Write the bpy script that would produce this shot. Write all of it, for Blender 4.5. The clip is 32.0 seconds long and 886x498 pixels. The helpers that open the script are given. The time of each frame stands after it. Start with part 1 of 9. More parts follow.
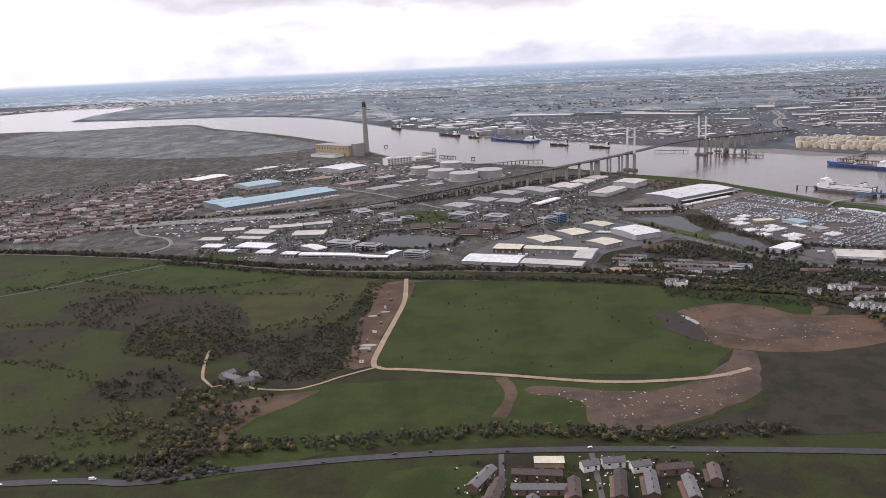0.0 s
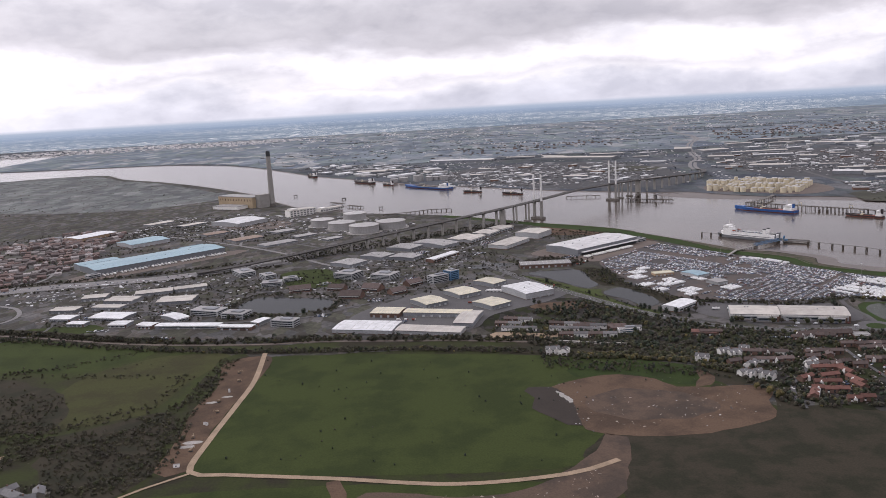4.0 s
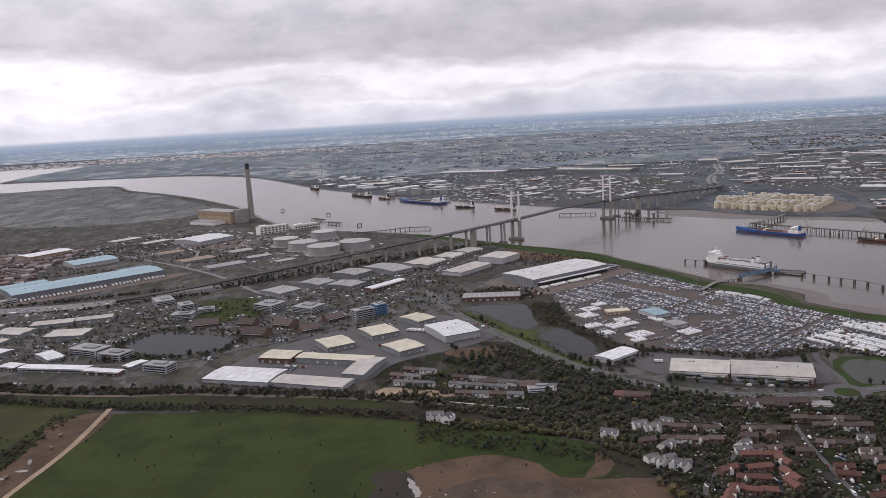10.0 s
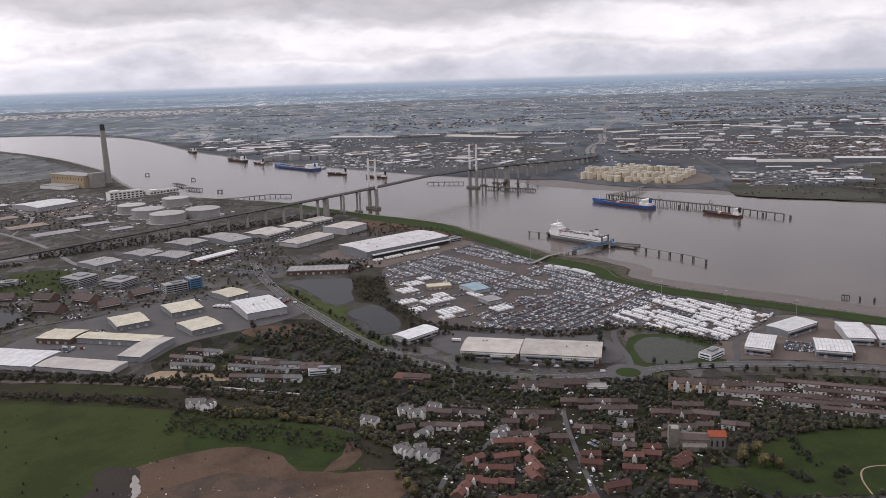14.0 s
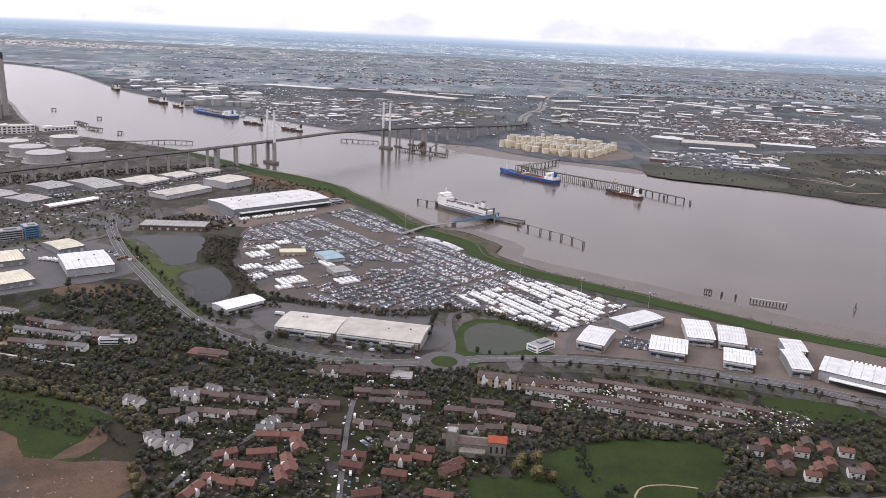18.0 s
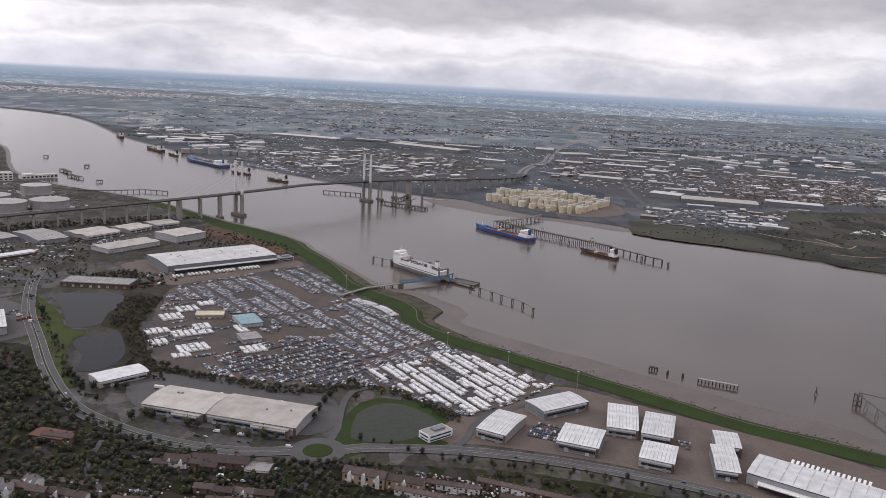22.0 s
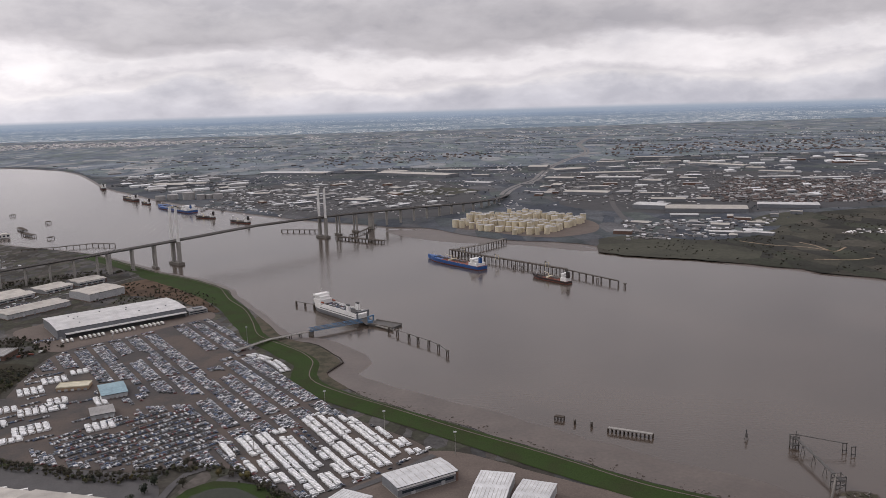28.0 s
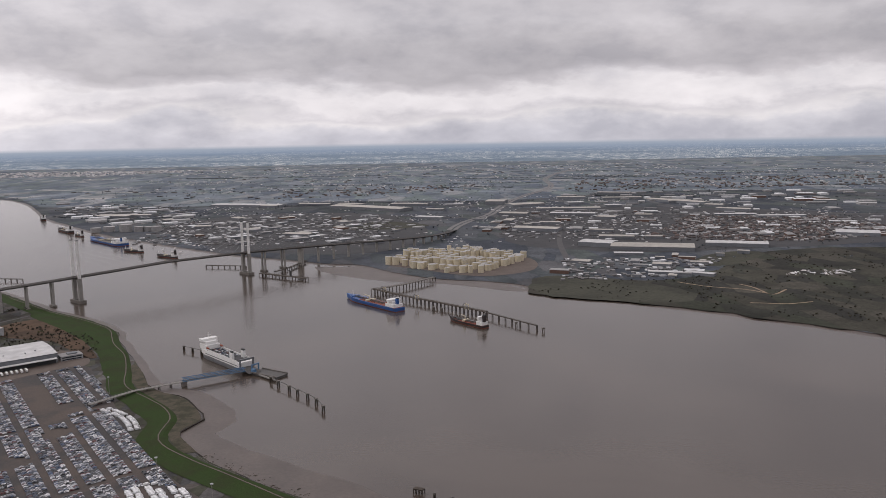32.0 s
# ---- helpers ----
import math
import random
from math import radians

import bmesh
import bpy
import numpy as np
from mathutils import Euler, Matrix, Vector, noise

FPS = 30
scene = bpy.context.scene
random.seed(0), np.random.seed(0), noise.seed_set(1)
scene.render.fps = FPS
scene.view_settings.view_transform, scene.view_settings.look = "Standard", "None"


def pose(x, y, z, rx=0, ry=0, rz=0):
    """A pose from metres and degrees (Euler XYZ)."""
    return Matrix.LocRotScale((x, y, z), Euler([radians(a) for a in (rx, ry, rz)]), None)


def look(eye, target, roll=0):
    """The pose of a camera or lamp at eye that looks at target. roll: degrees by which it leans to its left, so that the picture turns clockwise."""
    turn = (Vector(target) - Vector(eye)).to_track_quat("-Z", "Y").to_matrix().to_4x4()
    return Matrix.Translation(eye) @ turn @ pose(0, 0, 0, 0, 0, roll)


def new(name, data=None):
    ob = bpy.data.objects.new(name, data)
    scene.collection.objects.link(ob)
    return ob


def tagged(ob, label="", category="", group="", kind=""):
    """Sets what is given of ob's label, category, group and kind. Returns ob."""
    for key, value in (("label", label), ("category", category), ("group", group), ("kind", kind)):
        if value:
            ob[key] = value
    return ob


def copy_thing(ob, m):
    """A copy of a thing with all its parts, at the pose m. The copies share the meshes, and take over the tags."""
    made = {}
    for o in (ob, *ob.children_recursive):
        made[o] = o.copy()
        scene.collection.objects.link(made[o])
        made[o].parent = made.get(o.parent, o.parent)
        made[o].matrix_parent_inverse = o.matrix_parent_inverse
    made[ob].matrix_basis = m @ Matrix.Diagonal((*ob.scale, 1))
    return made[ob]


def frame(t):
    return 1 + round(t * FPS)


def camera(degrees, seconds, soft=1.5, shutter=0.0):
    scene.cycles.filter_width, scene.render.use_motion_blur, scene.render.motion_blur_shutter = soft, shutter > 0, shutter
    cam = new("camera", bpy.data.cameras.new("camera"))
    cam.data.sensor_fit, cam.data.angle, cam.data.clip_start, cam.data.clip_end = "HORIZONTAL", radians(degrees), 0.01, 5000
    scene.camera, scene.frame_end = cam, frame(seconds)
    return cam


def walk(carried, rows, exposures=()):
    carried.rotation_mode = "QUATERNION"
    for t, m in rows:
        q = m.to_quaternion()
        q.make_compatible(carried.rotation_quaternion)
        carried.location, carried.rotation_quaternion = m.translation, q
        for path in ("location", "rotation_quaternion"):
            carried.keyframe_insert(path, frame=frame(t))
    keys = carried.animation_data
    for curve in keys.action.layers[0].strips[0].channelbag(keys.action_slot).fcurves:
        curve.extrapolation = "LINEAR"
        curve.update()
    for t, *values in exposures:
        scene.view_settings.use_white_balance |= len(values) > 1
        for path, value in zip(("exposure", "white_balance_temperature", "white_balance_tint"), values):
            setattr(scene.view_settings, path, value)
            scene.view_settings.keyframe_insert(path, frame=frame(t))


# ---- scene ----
cam = camera(58.0, 32.0, 0.5)
PATH = [
    (0, (6.889, 4.474, 165.135), (6.853, 6.420, 164.678), -2.6),
    (0.5, (13.000, 12.354, 165.243), (12.940, 14.315, 164.856), -3.9),
    (1, (19.544, 19.458, 165.493), (19.497, 21.426, 165.137), -4.2),
    (1.5, (26.433, 25.192, 166.120), (26.414, 27.157, 165.748), -4.2),
    (2, (33.313, 29.875, 167.122), (33.324, 31.836, 166.728), -3.9),
    (2.5, (40.096, 34.972, 167.932), (40.141, 36.932, 167.536), -3.7),
    (3, (47.066, 42.055, 167.940), (47.142, 44.017, 167.562), -3.6),
    (3.5, (54.852, 51.605, 167.422), (54.951, 53.570, 167.060), -3.6),
    (5.5, (89.021, 95.591, 165.112), (89.156, 97.554, 164.752), -1.9),
    (6, (97.982, 107.750, 164.024), (98.083, 109.715, 163.665), -1.5),
    (6.5, (107.279, 120.575, 162.222), (107.341, 122.543, 161.871), -1.5),
    (7, (116.372, 131.606, 160.615), (116.393, 133.576, 160.271), -1.5),
    (7.5, (124.880, 139.320, 160.077), (124.872, 141.290, 159.735), -1.8),
    (8, (133.062, 144.149, 160.658), (133.035, 146.119, 160.315), -2.3),
    (8.5, (141.558, 147.022, 161.842), (141.519, 148.992, 161.498), -2.6),
    (9, (150.831, 148.536, 162.821), (150.788, 150.505, 162.473), -2.9),
    (9.5, (160.739, 149.749, 163.052), (160.709, 151.719, 162.710), -3.1),
    (10, (170.701, 151.963, 162.852), (170.694, 153.935, 162.518), -3.3),
    (10.5, (180.497, 155.460, 162.724), (180.514, 157.431, 162.388), -3.6),
    (11, (190.292, 159.482, 162.587), (190.334, 161.452, 162.243), -3.7),
    (11.5, (200.098, 163.214, 162.138), (200.164, 165.182, 161.789), -3.9),
    (12, (209.845, 166.396, 161.336), (209.932, 168.363, 160.983), -4.0),
    (12.5, (219.503, 169.210, 160.461), (219.614, 171.175, 160.105), -3.9),
    (13, (228.938, 171.755, 159.880), (229.077, 173.715, 159.507), -3.4),
    (13.5, (238.220, 173.875, 159.738), (238.386, 175.828, 159.341), -2.7),
    (14, (247.823, 175.423, 159.985), (248.017, 177.367, 159.557), -1.8),
    (14.5, (257.991, 176.652, 160.462), (258.210, 178.587, 160.008), -0.7),
    (15, (268.356, 178.320, 160.857), (268.596, 180.248, 160.383), 0.4),
    (15.5, (278.254, 181.246, 160.911), (278.510, 183.169, 160.427), 1.4),
    (17.5, (315.936, 197.258, 160.162), (316.229, 199.157, 159.609), 2.9),
    (18, (325.386, 202.358, 159.959), (325.676, 204.265, 159.431), 2.7),
    (18.5, (335.062, 208.282, 159.900), (335.347, 210.205, 159.430), 2.5),
    (19, (344.767, 213.908, 160.035), (345.044, 215.844, 159.622), 2.3),
    (19.5, (354.266, 218.928, 160.316), (354.539, 220.871, 159.931), 2.7),
    (20, (363.595, 222.997, 160.824), (363.858, 224.943, 160.446), 2.9),
    (20.5, (372.751, 225.904, 161.608), (373.003, 227.847, 161.209), 3.1),
    (21, (381.774, 228.649, 162.564), (382.010, 230.588, 162.137), 3.3),
    (21.5, (390.807, 232.638, 163.376), (391.023, 234.580, 162.946), 3.3),
    (22, (399.753, 237.952, 163.653), (399.959, 239.897, 163.238), 3.1),
    (22.5, (408.460, 243.511, 163.505), (408.656, 245.459, 163.098), 2.8),
    (23, (417.076, 248.432, 163.502), (417.262, 250.383, 163.102), 2.4),
    (23.5, (425.725, 252.627, 163.882), (425.899, 254.579, 163.483), 1.9),
    (24, (434.149, 256.622, 164.248), (434.311, 258.575, 163.850), 1.5),
    (24.5, (442.012, 260.910, 164.283), (442.166, 262.866, 163.893), 0.9),
    (25, (449.400, 265.421, 164.132), (449.544, 267.379, 163.755), 0.3),
    (25.5, (456.856, 269.899, 163.830), (456.993, 271.861, 163.469), -0.0),
    (27.5, (487.839, 287.805, 161.983), (487.950, 289.776, 161.665), -1.8),
    (28, (495.936, 292.573, 161.330), (496.055, 294.538, 160.973), -1.7),
    (28.5, (504.399, 297.652, 160.419), (504.522, 299.612, 160.040), -1.8),
    (29, (512.826, 302.772, 159.602), (512.952, 304.726, 159.195), -1.9),
    (29.5, (521.150, 307.886, 159.073), (521.289, 309.837, 158.655), -1.7),
    (30, (529.540, 313.148, 158.782), (529.682, 315.103, 158.383), -1.9),
    (30.5, (537.751, 318.682, 158.923), (537.906, 320.642, 158.556), -1.9),
    (31, (545.568, 324.357, 159.191), (545.734, 326.321, 158.850), -1.6),
    (31.5, (553.038, 330.027, 158.929), (553.205, 331.998, 158.631), -1.5),
    (32, (560.207, 335.732, 158.215), (560.375, 337.705, 157.938), -1.0),
]
EXPOSURES = [(0, 0.62, 6330, 12.5), (1, 0.33, 6330, 12.5), (2, 0.36, 6330, 12.5), (3, 0.4, 6330, 12.5), (3.5, 0.4, 6330, 12.5), (6, 0.27, 6330, 12.5), (9, 0.22, 6330, 12.5), (13, 0.13, 6360, 12), (14, 0.22, 6420, 11), (15, 0.5, 6407, 11), (15.5, 0.6, 6400, 11), (17.5, 0.85, 6336, 11.4), (18, 0.8, 6320, 11.5), (18.5, 0.55, 6320, 11.4), (19, 0.33, 6320, 11.3), (20, 0.21, 6320, 11.2), (22, 0.19, 6375, 10.5), (23, 0.15, 6430, 10), (25, 0.23, 6450, 10), (25.5, 0.15, 6450, 9.9), (27.5, -0.01, 6540, 9.8), (28, 0.03, 6560, 9.8), (30, 0.17, 6580, 10), (31, 0.13, 6580, 10), (32, -0.05, 6560, 10)]
walk(cam, [(t, look(eye, aim, roll)) for t, eye, aim, roll in PATH], EXPOSURES)

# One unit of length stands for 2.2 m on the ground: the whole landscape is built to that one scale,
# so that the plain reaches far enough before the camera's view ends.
Z0 = 1.0            # level of the land above the river

# ---- world, sun ----
SUN_AZ, SUN_EL = -62.0, 34.0


def link(tree, a, b):
    tree.links.new(a, b)


def build_world():
    w = bpy.data.worlds.new("overcast_sky")
    w.use_nodes = True
    scene.world = w
    t = w.node_tree
    t.nodes.clear()
    out = t.nodes.new("ShaderNodeOutputWorld")
    bg = t.nodes.new("ShaderNodeBackground")
    bg.inputs[1].default_value = 1.0
    sky = t.nodes.new("ShaderNodeTexSky")
    sky.sky_type = 'NISHITA'
    sky.sun_disc = False
    sky.sun_elevation = radians(SUN_EL)
    sky.sun_rotation = radians(SUN_AZ)
    skys = t.nodes.new("ShaderNodeVectorMath")
    skys.operation = 'SCALE'
    skys.inputs[3].default_value = 0.1
    link(t, sky.outputs[0], skys.inputs[0])
    tc = t.nodes.new("ShaderNodeTexCoord")
    sep = t.nodes.new("ShaderNodeSeparateXYZ")
    link(t, tc.outputs["Generated"], sep.inputs[0])

    def math_node(op, a, b=None, c=None, clamp=False):
        n = t.nodes.new("ShaderNodeMath")
        n.operation = op
        n.use_clamp = clamp
        for i, s in enumerate((a, b, c)):
            if s is None:
                continue
            if isinstance(s, (int, float)):
                n.inputs[i].default_value = s
            else:
                link(t, s, n.inputs[i])
        return n.outputs[0]

    def noise_node(scale_vec, scale, detail, rough, distort=0.0):
        m = t.nodes.new("ShaderNodeMapping")
        m.inputs["Scale"].default_value = scale_vec
        link(t, tc.outputs["Generated"], m.inputs[0])
        n = t.nodes.new("ShaderNodeTexNoise")
        n.inputs["Scale"].default_value = scale
        n.inputs["Detail"].default_value = detail
        n.inputs["Roughness"].default_value = rough
        n.inputs["Distortion"].default_value = distort
        link(t, m.outputs[0], n.inputs["Vector"])
        return n.outputs[0]

    def ramp(fac, stops, mode='LINEAR'):
        r = t.nodes.new("ShaderNodeValToRGB")
        r.color_ramp.interpolation = mode
        e = r.color_ramp.elements
        while len(e) < len(stops):
            e.new(0.5)
        for el, (p, c) in zip(e, stops):
            el.position = p
            el.color = (*c, 1)
        link(t, fac, r.inputs[0])
        return r.outputs[0]

    def mix(fac, a, b):
        n = t.nodes.new("ShaderNodeMix")
        n.data_type = 'RGBA'
        if isinstance(fac, (int, float)):
            n.inputs[0].default_value = fac
        else:
            link(t, fac, n.inputs[0])
        for i, s in ((6, a), (7, b)):
            if isinstance(s, tuple):
                n.inputs[i].default_value = (*s, 1)
            else:
                link(t, s, n.inputs[i])
        return n.outputs[2]

    z = sep.outputs[2]
    big = noise_node((1, 1, 2.7), 5.0, 7, 0.54, 0.15)
    fine = noise_node((1, 1, 2.2), 12.5, 7, 0.56, 0.1)
    broad = noise_node((1, 1, 2.4), 2.3, 5, 0.55, 0.2)

    def times(a, b):
        n = t.nodes.new("ShaderNodeMix")
        n.data_type = 'RGBA'
        n.blend_type = 'MULTIPLY'
        n.inputs[0].default_value = 1.0
        link(t, a, n.inputs[6])
        link(t, b, n.inputs[7])
        return n.outputs[2]

    # cloud deck: grey above, with a ragged lower edge, a bright broken belt below it and a pale haze at the foot
    edge = math_node('ADD', z, math_node('MULTIPLY', math_node('SUBTRACT', big, 0.5), 0.100))
    edge = math_node('ADD', edge, math_node('MULTIPLY', math_node('SUBTRACT', fine, 0.5), 0.038))
    belt = ramp(math_node('MULTIPLY', edge, 5.0, clamp=True),
                [(0.0, (0.58, 0.585, 0.635)), (0.08, (0.66, 0.66, 0.70)), (0.13, (0.77, 0.755, 0.765)), (0.17, (0.68, 0.665, 0.69)), (0.23, (0.82, 0.80, 0.812)),
                 (0.31, (0.80, 0.78, 0.79)), (0.355, (0.60, 0.58, 0.60)), (0.41, (0.47, 0.455, 0.475)), (0.55, (0.51, 0.495, 0.51)), (0.70, (0.585, 0.57, 0.585)), (1.0, (0.53, 0.515, 0.53))])
    tone = ramp(broad, [(0.34, (0.86, 0.86, 0.87)), (0.5, (1.0, 1.0, 1.0)), (0.66, (1.12, 1.115, 1.11))])
    puff = ramp(fine, [(0.36, (0.86, 0.86, 0.875)), (0.50, (0.99, 0.985, 0.985)), (0.64, (1.08, 1.075, 1.07))])
    cloud = times(times(belt, tone), puff)
    # overcast: the sky is brightest overhead, and on the side where the sun stands behind the cloud
    high = ramp(math_node('MULTIPLY', z, 1.0, clamp=True), [(0.0, (1, 1, 1)), (0.20, (1.0, 1.0, 1.0)), (0.6, (1.72, 1.72, 1.72)), (1.0, (1.95, 1.95, 1.95))])
    cloud = times(cloud, high)
    side = t.nodes.new("ShaderNodeVectorMath")
    side.operation = 'DOT_PRODUCT'
    link(t, tc.outputs["Generated"], side.inputs[0])
    a, e = radians(SUN_AZ), radians(20)
    side.inputs[1].default_value = (math.sin(a) * math.cos(e), math.cos(a) * math.cos(e), math.sin(e))
    glow = math_node('MULTIPLY_ADD', side.outputs["Value"], 0.16, 0.93)
    gl = t.nodes.new("ShaderNodeVectorMath")
    gl.operation = 'SCALE'
    link(t, cloud, gl.inputs[0])
    link(t, glow, gl.inputs[3])
    cool = t.nodes.new("ShaderNodeVectorMath")
    cool.operation = 'MULTIPLY'
    link(t, gl.outputs[0], cool.inputs[0])
    cool.inputs[1].default_value = (1.10, 1.08, 1.115)
    cloud = mix(0.05, cool.outputs[0], skys.outputs[0])
    # the far plain beyond the built land, blue-grey with pale streaks of fields and towns
    down = math_node('DIVIDE', 160.0, math_node('MAXIMUM', math_node('MULTIPLY', z, -1.0), 0.006))
    gv = t.nodes.new("ShaderNodeVectorMath")
    gv.operation = 'SCALE'
    link(t, tc.outputs["Generated"], gv.inputs[0])
    link(t, down, gv.inputs[3])

    def ground_noise(scale, detail, rough, stretch=(1, 1, 0)):
        m = t.nodes.new("ShaderNodeMapping")
        m.inputs["Scale"].default_value = stretch
        link(t, gv.outputs[0], m.inputs[0])
        n = t.nodes.new("ShaderNodeTexNoise")
        n.inputs["Scale"].default_value = scale
        n.inputs["Detail"].default_value = detail
        n.inputs["Roughness"].default_value = rough
        link(t, m.outputs[0], n.inputs["Vector"])
        return n.outputs[0]

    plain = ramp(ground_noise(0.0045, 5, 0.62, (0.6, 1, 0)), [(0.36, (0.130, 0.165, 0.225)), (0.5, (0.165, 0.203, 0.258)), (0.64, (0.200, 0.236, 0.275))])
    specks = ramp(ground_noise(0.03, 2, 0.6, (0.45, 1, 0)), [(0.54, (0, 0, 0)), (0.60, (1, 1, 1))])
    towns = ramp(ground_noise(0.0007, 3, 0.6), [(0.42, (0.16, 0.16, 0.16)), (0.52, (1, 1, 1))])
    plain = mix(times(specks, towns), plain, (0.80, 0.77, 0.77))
    # haze painted into the backdrop plain: bluer, then paler, up to the horizon
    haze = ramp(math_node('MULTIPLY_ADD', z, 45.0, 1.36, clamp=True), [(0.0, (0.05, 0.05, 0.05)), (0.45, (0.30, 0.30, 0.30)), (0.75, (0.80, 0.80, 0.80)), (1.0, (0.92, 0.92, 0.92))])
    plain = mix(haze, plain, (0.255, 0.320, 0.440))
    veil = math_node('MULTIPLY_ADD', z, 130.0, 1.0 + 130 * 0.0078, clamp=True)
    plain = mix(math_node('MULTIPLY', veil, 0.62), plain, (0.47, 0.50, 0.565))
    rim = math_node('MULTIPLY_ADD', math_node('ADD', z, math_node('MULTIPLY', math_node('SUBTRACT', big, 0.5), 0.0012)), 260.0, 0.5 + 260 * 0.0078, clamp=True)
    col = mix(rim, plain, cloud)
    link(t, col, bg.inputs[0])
    link(t, bg.outputs[0], out.inputs[0])


build_world()
sun_data = bpy.data.lights.new("sun", 'SUN')
sun_data.energy, sun_data.angle, sun_data.color = 0.9, radians(14), (1.0, 0.96, 0.90)
sun = new("sun", sun_data)
sun.matrix_world = look((900 * math.sin(radians(SUN_AZ)), 900 * math.cos(radians(SUN_AZ)), 900 * math.tan(radians(SUN_EL))), (0, 0, 0))

# ---- materials ----


def surface(name, base, dark=0.75, scale=0.4, fine=4.0, rough=0.8, metal=0.0, bump=0.0, spread=0.0, ribs=0.0, world_space=False, second=None, amount=0.5, spec=0.3):
    """A procedural surface: base colour with coarse stains and fine grain, wear, relief and a spread of tone from piece to piece."""
    m = bpy.data.materials.new(name)
    m.use_nodes = True
    t = m.node_tree
    p = t.nodes["Principled BSDF"]
    p.inputs["Roughness"].default_value = rough
    p.inputs["Metallic"].default_value = metal
    p.inputs["Specular IOR Level"].default_value = spec
    if world_space:
        src = t.nodes.new("ShaderNodeNewGeometry").outputs["Position"]
    else:
        src = t.nodes.new("ShaderNodeTexCoord").outputs["Object"]

    def nz(sc, detail):
        n = t.nodes.new("ShaderNodeTexNoise")
        n.inputs["Scale"].default_value = sc
        n.inputs["Detail"].default_value = detail
        n.inputs["Roughness"].default_value = 0.62
        link(t, src, n.inputs["Vector"])
        return n.outputs[0]

    a, b = nz(scale, 5), nz(fine, 4)
    r = t.nodes.new("ShaderNodeValToRGB")
    e = r.color_ramp.elements
    c1 = tuple(v * dark for v in base)
    e[0].position, e[0].color = 0.32, (*c1, 1)
    e[1].position, e[1].color = 0.66, (*base, 1)
    if second:
        e[0].color = (*second, 1)
        e[0].position = 0.5 - 0.5 * (1 - amount) * 0.4
        e[1].position = e[0].position + 0.16
    link(t, a, r.inputs[0])
    mx = t.nodes.new("ShaderNodeMix")
    mx.data_type, mx.blend_type = 'RGBA', 'MULTIPLY'
    mx.inputs[0].default_value = 1.0
    g = t.nodes.new("ShaderNodeValToRGB")
    ge = g.color_ramp.elements
    ge[0].position, ge[0].color = 0.3, (0.78, 0.78, 0.78, 1)
    ge[1].position, ge[1].color = 0.7, (1.12, 1.12, 1.12, 1)
    link(t, b, g.inputs[0])
    link(t, r.outputs[0], mx.inputs[6])
    link(t, g.outputs[0], mx.inputs[7])
    col = mx.outputs[2]
    if spread:
        oi = t.nodes.new("ShaderNodeObjectInfo")
        mr = t.nodes.new("ShaderNodeMapRange")
        mr.inputs[3].default_value, mr.inputs[4].default_value = 1 - spread, 1 + spread
        link(t, oi.outputs["Random"], mr.inputs[0])
        sc = t.nodes.new("ShaderNodeVectorMath")
        sc.operation = 'SCALE'
        link(t, col, sc.inputs[0])
        link(t, mr.outputs[0], sc.inputs[3])
        col = sc.outputs[0]
    h = b
    if ribs:
        wv = t.nodes.new("ShaderNodeTexWave")
        wv.bands_direction = 'X'
        wv.inputs["Scale"].default_value = ribs
        wv.inputs["Distortion"].default_value = 0.0
        link(t, src, wv.inputs["Vector"])
        rr = t.nodes.new("ShaderNodeValToRGB")
        rr.color_ramp.elements[0].color = (0.90, 0.90, 0.90, 1)
        rr.color_ramp.elements[1].color = (1.03, 1.03, 1.03, 1)
        rr.color_ramp.elements[0].position = 0.05
        rr.color_ramp.elements[1].position = 0.3
        link(t, wv.outputs[0], rr.inputs[0])
        m2 = t.nodes.new("ShaderNodeMix")
        m2.data_type, m2.blend_type = 'RGBA', 'MULTIPLY'
        m2.inputs[0].default_value = 1.0
        link(t, col, m2.inputs[6])
        link(t, rr.outputs[0], m2.inputs[7])
        col = m2.outputs[2]
        h = wv.outputs[0]
    link(t, col, p.inputs["Base Color"])
    if bump:
        bp = t.nodes.new("ShaderNodeBump")
        bp.inputs["Strength"].default_value = bump
        bp.inputs["Distance"].default_value = 0.15
        link(t, h, bp.inputs["Height"])
        link(t, bp.outputs[0], p.inputs["Normal"])
    return m


